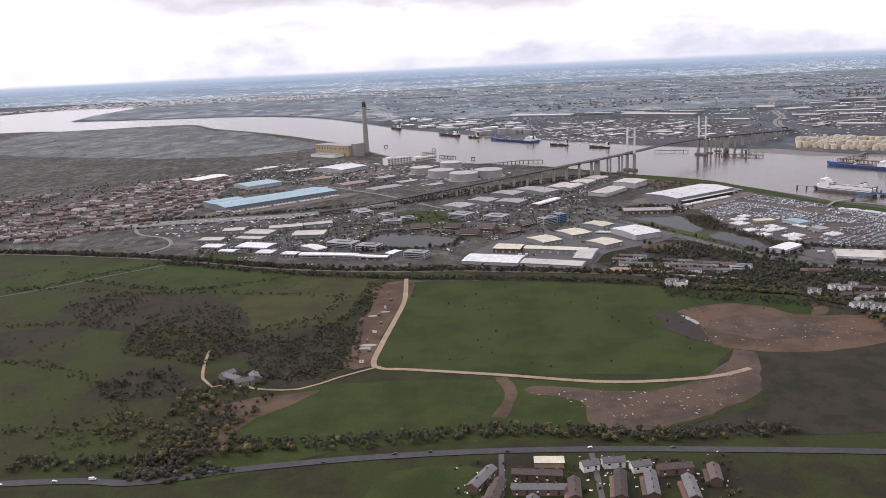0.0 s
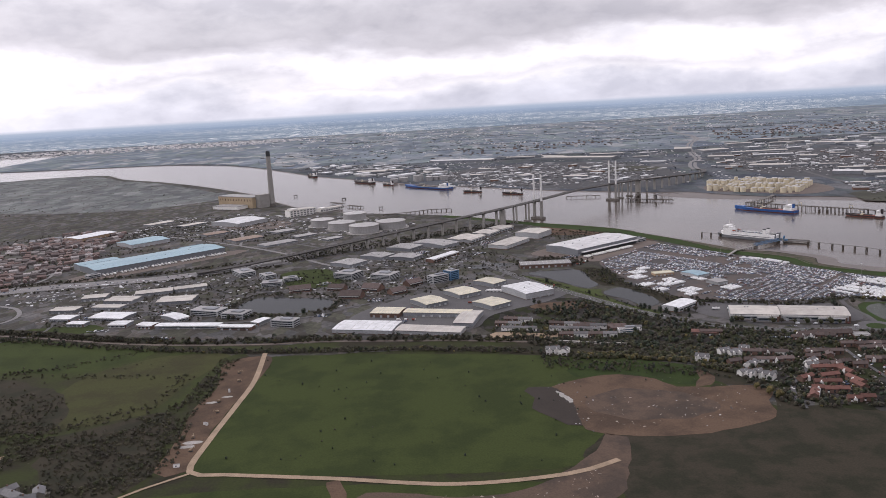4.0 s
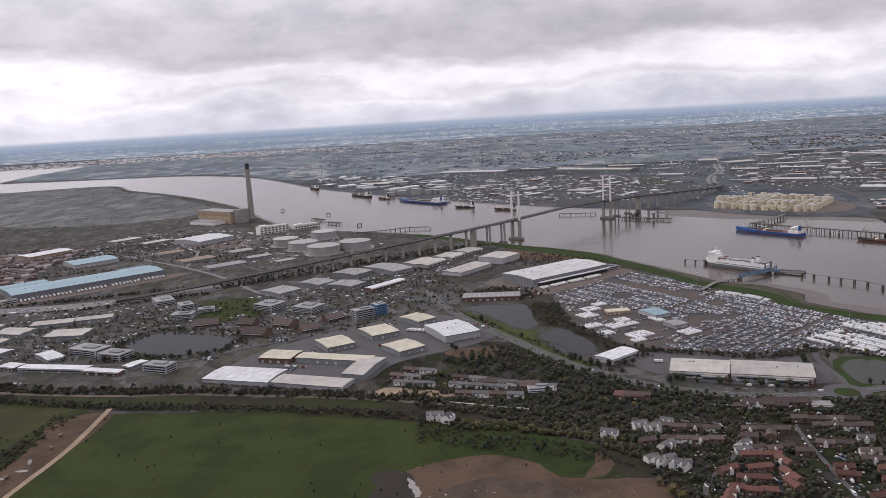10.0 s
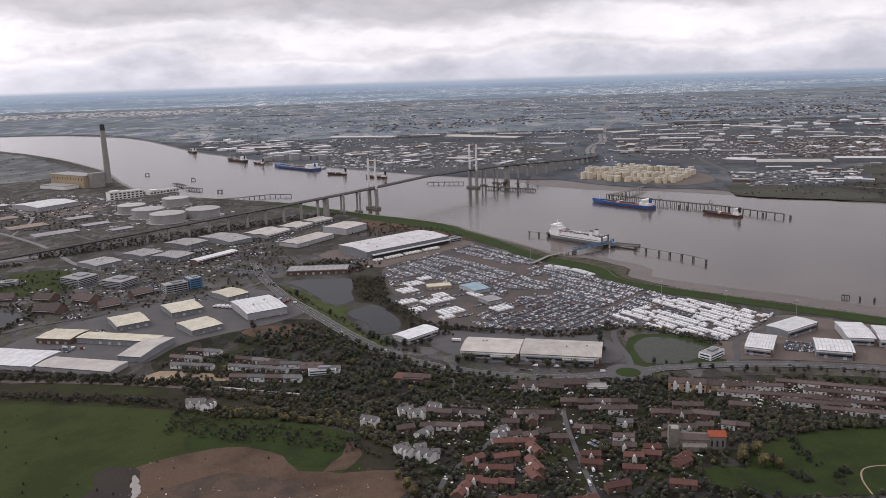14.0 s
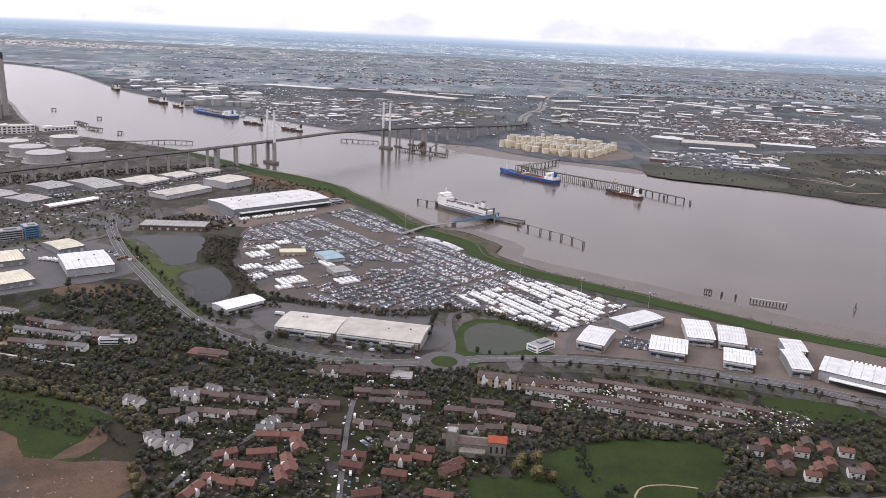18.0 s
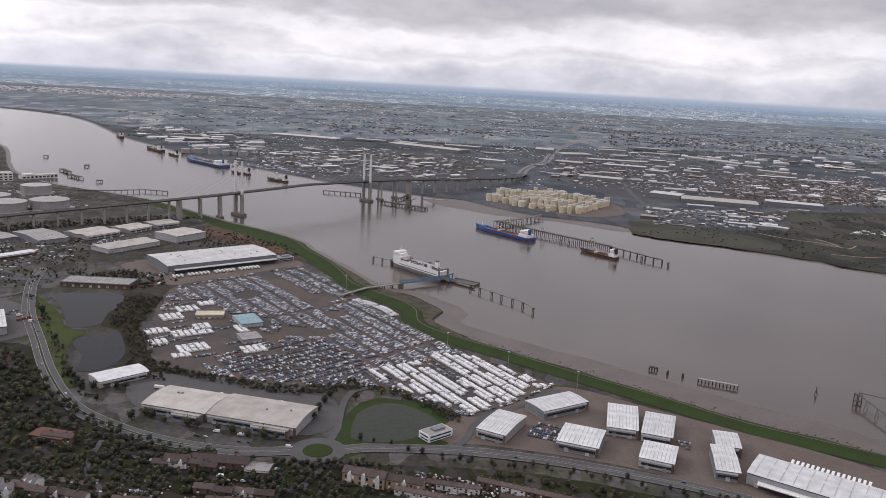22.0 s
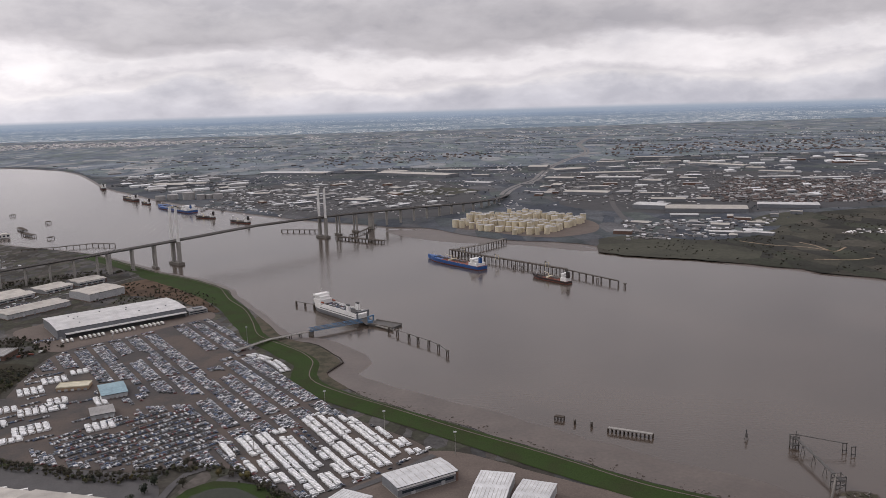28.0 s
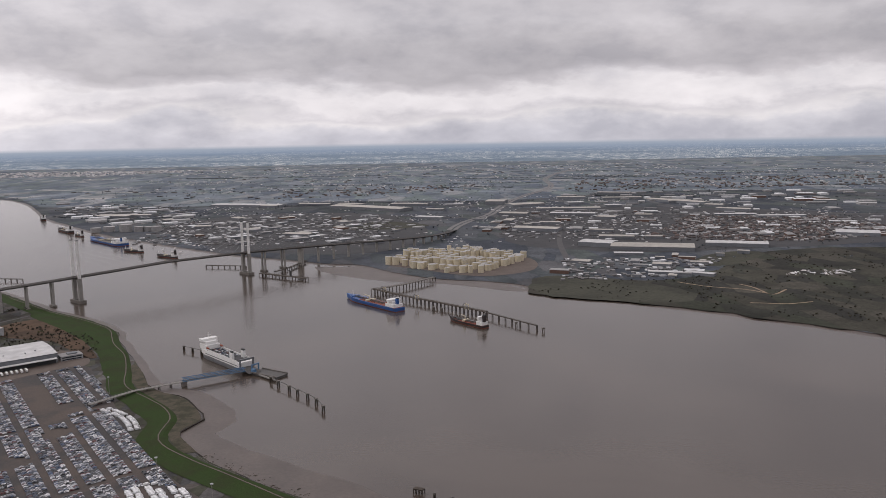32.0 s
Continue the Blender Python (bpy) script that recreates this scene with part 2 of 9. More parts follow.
def palette(name, colours, rough=0.5, island=True, metal=0.0, big=0.0):
    """Tones dealt out at random, piece by piece."""
    m = bpy.data.materials.new(name)
    m.use_nodes = True
    t = m.node_tree
    p = t.nodes["Principled BSDF"]
    p.inputs["Roughness"].default_value = rough
    p.inputs["Metallic"].default_value = metal
    r = t.nodes.new("ShaderNodeValToRGB")
    r.color_ramp.interpolation = 'CONSTANT'
    e = r.color_ramp.elements
    while len(e) < len(colours):
        e.new(0.5)
    for i, (el, c) in enumerate(zip(e, colours)):
        el.position = i / len(colours)
        el.color = (*c, 1)
    if island:
        src = t.nodes.new("ShaderNodeNewGeometry").outputs["Random Per Island"]
    else:
        src = t.nodes.new("ShaderNodeObjectInfo").outputs["Random"]
    if big and island:
        r.color_ramp.interpolation = 'LINEAR'
        w = t.nodes.new("ShaderNodeTexNoise")
        w.inputs["Scale"].default_value = big * 1.9
        w.inputs["Detail"].default_value = 1
        link(t, t.nodes.new("ShaderNodeNewGeometry").outputs["Position"], w.inputs["Vector"])
        wide = t.nodes.new("ShaderNodeMapRange")
        wide.inputs[1].default_value, wide.inputs[2].default_value = 0.3, 0.7
        wide.inputs[4].default_value = 0.72
        link(t, w.outputs[0], wide.inputs[0])
        own = t.nodes.new("ShaderNodeMath")
        own.operation = 'MULTIPLY_ADD'
        own.inputs[1].default_value = 0.28
        link(t, src, own.inputs[0])
        link(t, wide.outputs[0], own.inputs[2])
        src = own.outputs[0]
    link(t, src, r.inputs[0])
    col = r.outputs[0]
    n = t.nodes.new("ShaderNodeTexNoise")
    n.inputs["Scale"].default_value = big or 0.9
    n.inputs["Detail"].default_value = 4
    link(t, t.nodes.new("ShaderNodeNewGeometry").outputs["Position"], n.inputs["Vector"])
    g = t.nodes.new("ShaderNodeValToRGB")
    g.color_ramp.elements[0].position, g.color_ramp.elements[0].color = 0.3, (0.62, 0.62, 0.62, 1)
    g.color_ramp.elements[1].position, g.color_ramp.elements[1].color = 0.7, (1.2, 1.2, 1.2, 1)
    link(t, n.outputs[0], g.inputs[0])
    mx = t.nodes.new("ShaderNodeMix")
    mx.data_type, mx.blend_type = 'RGBA', 'MULTIPLY'
    mx.inputs[0].default_value = 1.0
    link(t, col, mx.inputs[6])
    link(t, g.outputs[0], mx.inputs[7])
    link(t, mx.outputs[2], p.inputs["Base Color"])
    return m


def field_land(name, colours, cell, stretch, seed):
    """Patchwork of fields, scrub and built-up ground."""
    m = bpy.data.materials.new(name)
    m.use_nodes = True
    t = m.node_tree
    p = t.nodes["Principled BSDF"]
    p.inputs["Roughness"].default_value = 0.95
    p.inputs["Specular IOR Level"].default_value = 0.1
    pos = t.nodes.new("ShaderNodeNewGeometry").outputs["Position"]
    mp = t.nodes.new("ShaderNodeMapping")
    mp.inputs["Rotation"].default_value = (0, 0, seed)
    mp.inputs["Scale"].default_value = (1 / cell, 1 / cell / stretch, 0)
    link(t, pos, mp.inputs[0])
    warp = t.nodes.new("ShaderNodeTexNoise")
    warp.inputs["Scale"].default_value = 0.9
    warp.inputs["Detail"].default_value = 3
    link(t, mp.outputs[0], warp.inputs["Vector"])
    ad = t.nodes.new("ShaderNodeMix")
    ad.data_type, ad.blend_type = 'RGBA', 'ADD'
    ad.inputs[0].default_value = 0.5
    link(t, mp.outputs[0], ad.inputs[6])
    link(t, warp.outputs[1], ad.inputs[7])
    v = t.nodes.new("ShaderNodeTexVoronoi")
    v.inputs["Scale"].default_value = 1.0
    link(t, ad.outputs[2], v.inputs["Vector"])
    sp = t.nodes.new("ShaderNodeSeparateColor")
    link(t, v.outputs["Color"], sp.inputs[0])
    r = t.nodes.new("ShaderNodeValToRGB")
    r.color_ramp.interpolation = 'CONSTANT'
    e = r.color_ramp.elements
    while len(e) < len(colours):
        e.new(0.5)
    for i, (el, c) in enumerate(zip(e, colours)):
        el.position = i / len(colours)
        el.color = (*c, 1)
    link(t, sp.outputs[0], r.inputs[0])
    col = r.outputs[0]
    ed = t.nodes.new("ShaderNodeTexVoronoi")
    ed.feature = 'DISTANCE_TO_EDGE'
    ed.inputs["Scale"].default_value = 1.0
    link(t, ad.outputs[2], ed.inputs["Vector"])
    er = t.nodes.new("ShaderNodeValToRGB")
    er.color_ramp.elements[0].position, er.color_ramp.elements[0].color = 0.01, (0.90, 0.91, 0.90, 1)
    er.color_ramp.elements[1].position, er.color_ramp.elements[1].color = 0.05, (1, 1, 1, 1)
    link(t, ed.outputs["Distance"], er.inputs[0])
    for sc, lo, hi in ((0.0035, 0.70, 1.2), (0.02, 0.7, 1.25), (0.35, 0.72, 1.22)):
        n = t.nodes.new("ShaderNodeTexNoise")
        n.inputs["Scale"].default_value = sc
        n.inputs["Detail"].default_value = 6
        n.inputs["Roughness"].default_value = 0.65
        link(t, pos, n.inputs["Vector"])
        g = t.nodes.new("ShaderNodeValToRGB")
        g.color_ramp.elements[0].position, g.color_ramp.elements[0].color = 0.32, (lo, lo, lo, 1)
        g.color_ramp.elements[1].position, g.color_ramp.elements[1].color = 0.68, (hi, hi, hi, 1)
        link(t, n.outputs[0], g.inputs[0])
        mx = t.nodes.new("ShaderNodeMix")
        mx.data_type, mx.blend_type = 'RGBA', 'MULTIPLY'
        mx.inputs[0].default_value = 1.0
        link(t, col, mx.inputs[6])
        link(t, g.outputs[0], mx.inputs[7])
        col = mx.outputs[2]
    mx = t.nodes.new("ShaderNodeMix")
    mx.data_type, mx.blend_type = 'RGBA', 'MULTIPLY'
    mx.inputs[0].default_value = 1.0
    link(t, col, mx.inputs[6])
    link(t, er.outputs[0], mx.inputs[7])
    link(t, mx.outputs[2], p.inputs["Base Color"])
    return m


def river_water():
    m = bpy.data.materials.new("river_water")
    m.use_nodes = True
    t = m.node_tree
    p = t.nodes["Principled BSDF"]
    p.inputs["Roughness"].default_value = 0.15
    p.inputs["IOR"].default_value = 1.45
    pos = t.nodes.new("ShaderNodeNewGeometry").outputs["Position"]
    n = t.nodes.new("ShaderNodeTexNoise")
    n.inputs["Scale"].default_value = 0.008
    n.inputs["Detail"].default_value = 6
    n.inputs["Distortion"].default_value = 0.6
    link(t, pos, n.inputs["Vector"])
    r = t.nodes.new("ShaderNodeValToRGB")
    r.color_ramp.elements[0].position, r.color_ramp.elements[0].color = 0.35, (0.053, 0.041, 0.033, 1)
    r.color_ramp.elements[1].position, r.color_ramp.elements[1].color = 0.65, (0.073, 0.057, 0.046, 1)
    link(t, n.outputs[0], r.inputs[0])
    link(t, r.outputs[0], p.inputs["Base Color"])
    w = t.nodes.new("ShaderNodeTexNoise")
    w.inputs["Scale"].default_value = 0.55
    w.inputs["Detail"].default_value = 5
    link(t, pos, w.inputs["Vector"])
    b = t.nodes.new("ShaderNodeBump")
    b.inputs["Strength"].default_value = 0.18
    b.inputs["Distance"].default_value = 0.35
    link(t, w.outputs[0], b.inputs["Height"])
    link(t, b.outputs[0], p.inputs["Normal"])
    return m


WATER = river_water()
POND2 = surface("green_pond_water", (0.034, 0.040, 0.028), rough=0.2, world_space=True, spec=0.07, bump=0.05)
POND = surface("pond_water", (0.026, 0.029, 0.030), rough=0.12, world_space=True, spec=0.035, bump=0.05)
SOUTH = field_land("built_up_land", [(0.080, 0.077, 0.076), (0.060, 0.060, 0.046), (0.100, 0.095, 0.093), (0.054, 0.050, 0.043), (0.068, 0.067, 0.052), (0.084, 0.075, 0.068), (0.064, 0.063, 0.063), (0.050, 0.047, 0.040)], 8, 1.7, 0.5)
# field tones shifted towards blue to carry haze over the north bank
NORTH = field_land("hazed_riverside_fields", [(0.076, 0.083, 0.096), (0.080, 0.092, 0.090), (0.060, 0.067, 0.081), (0.086, 0.092, 0.101), (0.072, 0.082, 0.087), (0.054, 0.061, 0.074), (0.100, 0.100, 0.105), (0.067, 0.076, 0.081)], 30, 2.6, 0.35)
# distance haze mixed into these field colours, paler and bluer than bare land
PLAIN = field_land("hazed_open_fields", [(0.158, 0.182, 0.208), (0.150, 0.180, 0.180), (0.120, 0.141, 0.170), (0.176, 0.195, 0.216), (0.142, 0.168, 0.180), (0.110, 0.129, 0.158), (0.235, 0.243, 0.250), (0.132, 0.156, 0.173)], 44, 2.6, 0.25)
MUD = surface("tidal_mud", (0.100, 0.079, 0.067), dark=0.7, scale=0.05, fine=0.5, rough=0.45, world_space=True, spec=0.4)
GRASS = surface("rough_pasture", (0.036, 0.047, 0.014), dark=0.8, scale=0.03, fine=1.0, rough=0.95, world_space=True, second=(0.026, 0.035, 0.011), amount=0.5, spec=0.1)
GRASS2 = surface("weedy_grass", (0.031, 0.037, 0.0135), scale=0.04, fine=0.8, rough=0.95, world_space=True, second=(0.025, 0.0225, 0.015), amount=0.5, spec=0.1)
SHORE = field_land("rank_shore_grass", [(0.053, 0.051, 0.041), (0.040, 0.041, 0.034), (0.062, 0.058, 0.048), (0.046, 0.049, 0.037), (0.035, 0.035, 0.031)], 24, 2.4, 1.2)
# pasture colours greyed and lightened to stand for haze over the bend
MARSH = field_land("hazed_marsh_pasture", [(0.140, 0.149, 0.143), (0.112, 0.117, 0.116), (0.150, 0.156, 0.152), (0.102, 0.111, 0.110), (0.130, 0.131, 0.130), (0.098, 0.103, 0.106)], 22, 2.2, 0.8)
MARSHGREEN = surface("far_rough_grass", (0.064, 0.064, 0.050), dark=0.7, scale=0.02, fine=0.25, rough=0.95, world_space=True, second=(0.048, 0.048, 0.039), amount=0.5, spec=0.1)
GARDENS = field_land("gardens_and_drives", [(0.027, 0.031, 0.014), (0.036, 0.033, 0.030), (0.022, 0.023, 0.013), (0.048, 0.045, 0.042), (0.025, 0.030, 0.0125), (0.020, 0.019, 0.014)], 5.5, 1.6, 0.3)
LAWN = surface("mown_lawn", (0.026, 0.039, 0.0115), scale=0.06, fine=1.2, rough=0.95, world_space=True, second=(0.020, 0.029, 0.010), amount=0.45, spec=0.1)
VERGE = surface("bright_verge_grass", (0.052, 0.066, 0.022), scale=0.06, fine=1.6, rough=0.95, world_space=True, second=(0.040, 0.046, 0.020), amount=0.45, spec=0.1)
LEVEE = surface("levee_grass", (0.030, 0.049, 0.015), scale=0.06, fine=1.6, rough=0.95, world_space=True, second=(0.031, 0.040, 0.016), amount=0.45, spec=0.1)
MEADOW = surface("mixed_meadow", (0.034, 0.042, 0.0135), scale=0.025, fine=0.6, rough=0.95, world_space=True, second=(0.031, 0.031, 0.0165), amount=0.5, spec=0.1)
DRYGRASS = surface("yellowed_grass", (0.046, 0.048, 0.019), scale=0.04, fine=0.8, rough=0.95, world_space=True, second=(0.037, 0.036, 0.017), amount=0.5, spec=0.1)
SCRUB = surface("winter_scrub", (0.036, 0.031, 0.022), scale=0.06, fine=1.1, rough=0.95, world_space=True, second=(0.023, 0.023, 0.015), amount=0.5, spec=0.1)
DIRT = surface("turned_earth", (0.098, 0.066, 0.046), scale=0.03, fine=1.0, rough=0.95, world_space=True, second=(0.060, 0.042, 0.031), amount=0.5, spec=0.1)
DARKDIRT = surface("dark_earth", (0.034, 0.027, 0.022), scale=0.06, fine=1.4, rough=0.85, world_space=True, spec=0.2)
DARKDIRT2 = surface("dark_brown_earth", (0.080, 0.055, 0.040), scale=0.05, fine=1.2, rough=0.9, world_space=True, second=(0.048, 0.036, 0.028), amount=0.5, spec=0.2)
SALTMARSH = surface("brown_saltmarsh", (0.075, 0.064, 0.046), scale=0.12, fine=1.2, rough=0.9, world_space=True, second=(0.040, 0.040, 0.024), amount=0.5, spec=0.2)
SAND = surface("haul_track", (0.30, 0.225, 0.155), dark=0.7, scale=0.12, fine=1.4, rough=0.95, world_space=True)
TARMAC = surface("worn_motorway", (0.185, 0.178, 0.175), dark=0.8, scale=0.06, fine=1.0, rough=0.9, world_space=True)
PAINT = surface("road_paint", (0.36, 0.36, 0.35), dark=0.7, scale=0.5, fine=3, rough=0.8, world_space=True)
ASPHALT = surface("asphalt", (0.088, 0.085, 0.086), dark=0.8, scale=0.08, fine=1.5, rough=0.9, world_space=True)
DARKYARD = surface("dark_asphalt", (0.056, 0.056, 0.059), dark=0.7, scale=0.03, fine=0.4, rough=0.9, world_space=True)
YARD = surface("storage_yard", (0.086, 0.068, 0.058), scale=0.03, fine=0.9, rough=0.9, world_space=True, second=(0.054, 0.049, 0.048), amount=0.6)
PAVING = surface("block_paving", (0.125, 0.100, 0.086), dark=0.8, scale=0.06, fine=1.3, rough=0.9, world_space=True)
TANBRICK = surface("tan_brick", (0.40, 0.315, 0.21), dark=0.85, scale=0.1, fine=1, rough=0.9)
CONCRETE = surface("concrete", (0.30, 0.285, 0.265), dark=0.8, scale=0.25, fine=1.5, rough=0.85, bump=0.1)
DKCONC = surface("stained_concrete", (0.17, 0.155, 0.14), dark=0.7, scale=0.3, fine=1.6, rough=0.85)
DECK = surface("bridge_deck", (0.075, 0.073, 0.074), dark=0.8, scale=0.2, fine=1.0, rough=0.85)
WHITESTEEL = surface("white_painted_steel", (0.78, 0.77, 0.75), dark=0.85, scale=0.2, fine=2, rough=0.45)
STAY = surface("stay_sheath", (0.45, 0.45, 0.46), rough=0.5)
WHITEROOF = surface("white_sheet_roof", (0.57, 0.575, 0.58), dark=0.95, scale=0.05, fine=0.2, rough=0.5, ribs=0.55, spread=0.06)
SHEDROOF = surface("light_grey_sheet_roof", (0.50, 0.495, 0.49), dark=0.9, scale=0.04, fine=0.15, rough=0.6, ribs=0.3, bump=0.1)
GREYROOF = surface("grey_sheet_roof", (0.27, 0.262, 0.255), dark=0.84, scale=0.05, fine=0.2, rough=0.55, ribs=0.45, spread=0.12, bump=0.15)
PALEROOF = surface("pale_sheet_roof", (0.40, 0.375, 0.34), dark=0.90, scale=0.05, fine=0.15, rough=0.65, ribs=0.5, spread=0.10, bump=0.15)
TANROOF = surface("tan_sheet_roof", (0.22, 0.165, 0.13), dark=0.85, scale=0.06, fine=0.3, rough=0.7, ribs=0.5, spread=0.1)
CREAMROOF = surface("cream_sheet_roof", (0.54, 0.50, 0.38), dark=0.86, scale=0.06, fine=0.2, rough=0.6, ribs=0.5, spread=0.06, bump=0.15)
BLUEROOF = surface("pale_blue_roof", (0.25, 0.355, 0.40), dark=0.88, scale=0.04, fine=0.6, rough=0.55, ribs=0.35, bump=0.12)
TEALROOF = surface("blue_green_roof", (0.22, 0.33, 0.38), dark=0.8, scale=0.2, fine=0.8, rough=0.5, ribs=0.5)
BROWNROOF = surface("brown_tile_roof", (0.105, 0.080, 0.073), dark=0.7, scale=0.5, fine=3, rough=0.9, spread=0.35)
REDROOF = surface("red_tile_roof", (0.125, 0.060, 0.048), dark=0.72, scale=0.5, fine=3, rough=0.9, spread=0.28)
ORANGEROOF = surface("orange_tile_roof", (0.30, 0.075, 0.04), dark=0.8, scale=0.5, fine=3, rough=0.9)
SLATE = surface("grey_slate_roof", (0.13, 0.127, 0.128), dark=0.75, scale=0.5, fine=3, rough=0.8, spread=0.25)
GREYWALL = surface("grey_cladding", (0.20, 0.21, 0.225), dark=0.85, scale=0.2, fine=1.2, rough=0.6, ribs=1.1, spread=0.2)
PALEWALL = surface("pale_cladding", (0.36, 0.365, 0.37), dark=0.85, scale=0.2, fine=1.2, rough=0.6, ribs=1.0, spread=0.2)
BRICK = surface("red_brown_brick", (0.150, 0.094, 0.073), dark=0.75, scale=0.4, fine=3, rough=0.9, spread=0.25)
BUFF = surface("buff_brick", (0.36, 0.26, 0.17), dark=0.8, scale=0.4, fine=3, rough=0.9, spread=0.15)
RENDER = surface("white_render", (0.68, 0.66, 0.63), dark=0.88, scale=0.4, fine=3, rough=0.9, spread=0.15)
FLINT = surface("grey_flint_wall", (0.22, 0.20, 0.17), dark=0.7, scale=0.6, fine=3, rough=0.9)
GLASS = surface("dark_glazing", (0.030, 0.040, 0.050), rough=0.12, spec=0.6)
BLUEGLASS = surface("blue_glazing", (0.035, 0.075, 0.12), rough=0.12, spec=0.6)
LIGHTPANEL = surface("rooflight_panel", (0.43, 0.425, 0.40), rough=0.4, spread=0.15)
DOOR = surface("roller_door", (0.42, 0.43, 0.44), rough=0.5, spread=0.4, ribs=3.0)
DARKTRIM = surface("dark_trim", (0.05, 0.052, 0.055), rough=0.6)
TIMBER = surface("weathered_timber", (0.075, 0.060, 0.048), dark=0.6, scale=0.7, fine=4, rough=0.9)
STEEL = surface("dark_steelwork", (0.10, 0.095, 0.09), dark=0.7, scale=0.7, fine=3, rough=0.65)
BLUESTEEL = surface("blue_painted_steel", (0.10, 0.19, 0.31), dark=0.8, scale=0.5, fine=3, rough=0.5)
HULLBLUE = surface("blue_hull_paint", (0.030, 0.095, 0.28), dark=0.8, scale=0.2, fine=1, rough=0.4)
HULLBROWN = surface("dark_hull_paint", (0.045, 0.035, 0.035), dark=0.7, scale=0.2, fine=1, rough=0.5)
REDDECK = surface("red_oxide_deck", (0.21, 0.065, 0.045), dark=0.7, scale=0.4, fine=2, rough=0.7)
HULLGREY = surface("grey_hull_paint", (0.17, 0.175, 0.185), dark=0.8, scale=0.2, fine=1, rough=0.5)
TANKCREAM = surface("cream_tank_paint", (0.60, 0.53, 0.39), dark=0.85, scale=0.3, fine=1, rough=0.6, spread=0.12)
TANKGREY = surface("pale_grey_tank_paint", (0.33, 0.322, 0.315), dark=0.8, scale=0.12, fine=1, rough=0.7, spread=0.05)
TANKTOP = surface("tank_top", (0.38, 0.37, 0.36), dark=0.8, scale=0.12, fine=1, rough=0.7, spread=0.15)
BARK = surface("bark", (0.075, 0.062, 0.05), dark=0.6, scale=2, fine=8, rough=0.95)
BARE = palette("bare_twigs", [(0.040, 0.034, 0.025), (0.050, 0.042, 0.030), (0.027, 0.024, 0.018), (0.062, 0.052, 0.037), (0.038, 0.037, 0.022), (0.032, 0.031, 0.019), (0.053, 0.049, 0.029)], 0.95, big=0.12)
LEAF = palette("spring_leaves", [(0.038, 0.045, 0.018), (0.049, 0.056, 0.021), (0.031, 0.036, 0.017), (0.064, 0.061, 0.024), (0.043, 0.040, 0.024)], 0.9, big=0.12)
EVERGREEN = palette("evergreen_needles", [(0.020, 0.028, 0.017), (0.028, 0.038, 0.020), (0.016, 0.022, 0.015)], 0.9, big=0.15)
# aerial haze put into the crown colours: pale blue-grey instead of twig brown
FARWOOD = palette("hazed_far_woods", [(0.108, 0.121, 0.134), (0.123, 0.134, 0.143), (0.097, 0.110, 0.123)], 0.95, big=0.02)
BUSH = palette("budding_thorn", [(0.067, 0.057, 0.036), (0.054, 0.057, 0.028), (0.080, 0.067, 0.041), (0.046, 0.043, 0.028), (0.061, 0.066, 0.030)], 0.95, big=0.12)
CATKIN = palette("yellow_catkins", [(0.089, 0.075, 0.024), (0.072, 0.066, 0.022), (0.106, 0.083, 0.027)], 0.9, big=0.15)
PAINTS = [(0.70, 0.70, 0.71), (0.030, 0.033, 0.040), (0.050, 0.085, 0.16), (0.40, 0.41, 0.43), (0.022, 0.024, 0.030), (0.12, 0.135, 0.155), (0.028, 0.030, 0.036), (0.62, 0.62, 0.63), (0.020, 0.022, 0.026), (0.036, 0.055, 0.10), (0.32, 0.33, 0.35), (0.11, 0.026, 0.024), (0.030, 0.033, 0.042), (0.17, 0.18, 0.20)]
CARPAINT = palette("car_paint", PAINTS, 0.35, island=False)
CARJOIN = palette("mixed_car_paint", PAINTS, 0.35)
VANPAINT = palette("white_van_paint", [(0.78, 0.78, 0.78), (0.72, 0.73, 0.74), (0.80, 0.80, 0.79), (0.76, 0.76, 0.75), (0.70, 0.70, 0.70)], 0.35)
FARBUILD = palette("far_roofs", [(0.15, 0.15, 0.155), (0.24, 0.235, 0.23), (0.10, 0.095, 0.095), (0.44, 0.44, 0.45), (0.11, 0.105, 0.105), (0.17, 0.165, 0.165), (0.085, 0.085, 0.09), (0.62, 0.62, 0.63), (0.13, 0.12, 0.118)], 0.8)
FARSHED = palette("far_shed_roofs", [(0.30, 0.30, 0.305), (0.58, 0.58, 0.585), (0.20, 0.20, 0.20), (0.68, 0.685, 0.69), (0.36, 0.355, 0.35), (0.25, 0.245, 0.24)], 0.6)
FARHOUSE = palette("far_house_roofs", [(0.085, 0.070, 0.066), (0.120, 0.088, 0.078), (0.075, 0.072, 0.072), (0.20, 0.185, 0.175), (0.10, 0.082, 0.078), (0.14, 0.105, 0.095), (0.36, 0.35, 0.345)], 0.85)
FARWHITE = palette("far_white_buildings", [(0.80, 0.78, 0.77), (0.66, 0.64, 0.64), (0.44, 0.43, 0.43), (0.74, 0.69, 0.67), (0.30, 0.30, 0.31)], 0.7)
SUBURB = palette("suburb_roofs", [(0.150, 0.108, 0.098), (0.19, 0.135, 0.120), (0.12, 0.102, 0.098), (0.34, 0.31, 0.30), (0.14, 0.098, 0.088), (0.10, 0.078, 0.074), (0.22, 0.20, 0.19)], 0.85)
CHALK = palette("chalk_rubble", [(0.40, 0.36, 0.31), (0.22, 0.18, 0.15), (0.15, 0.12, 0.095), (0.30, 0.25, 0.21)], 0.9)


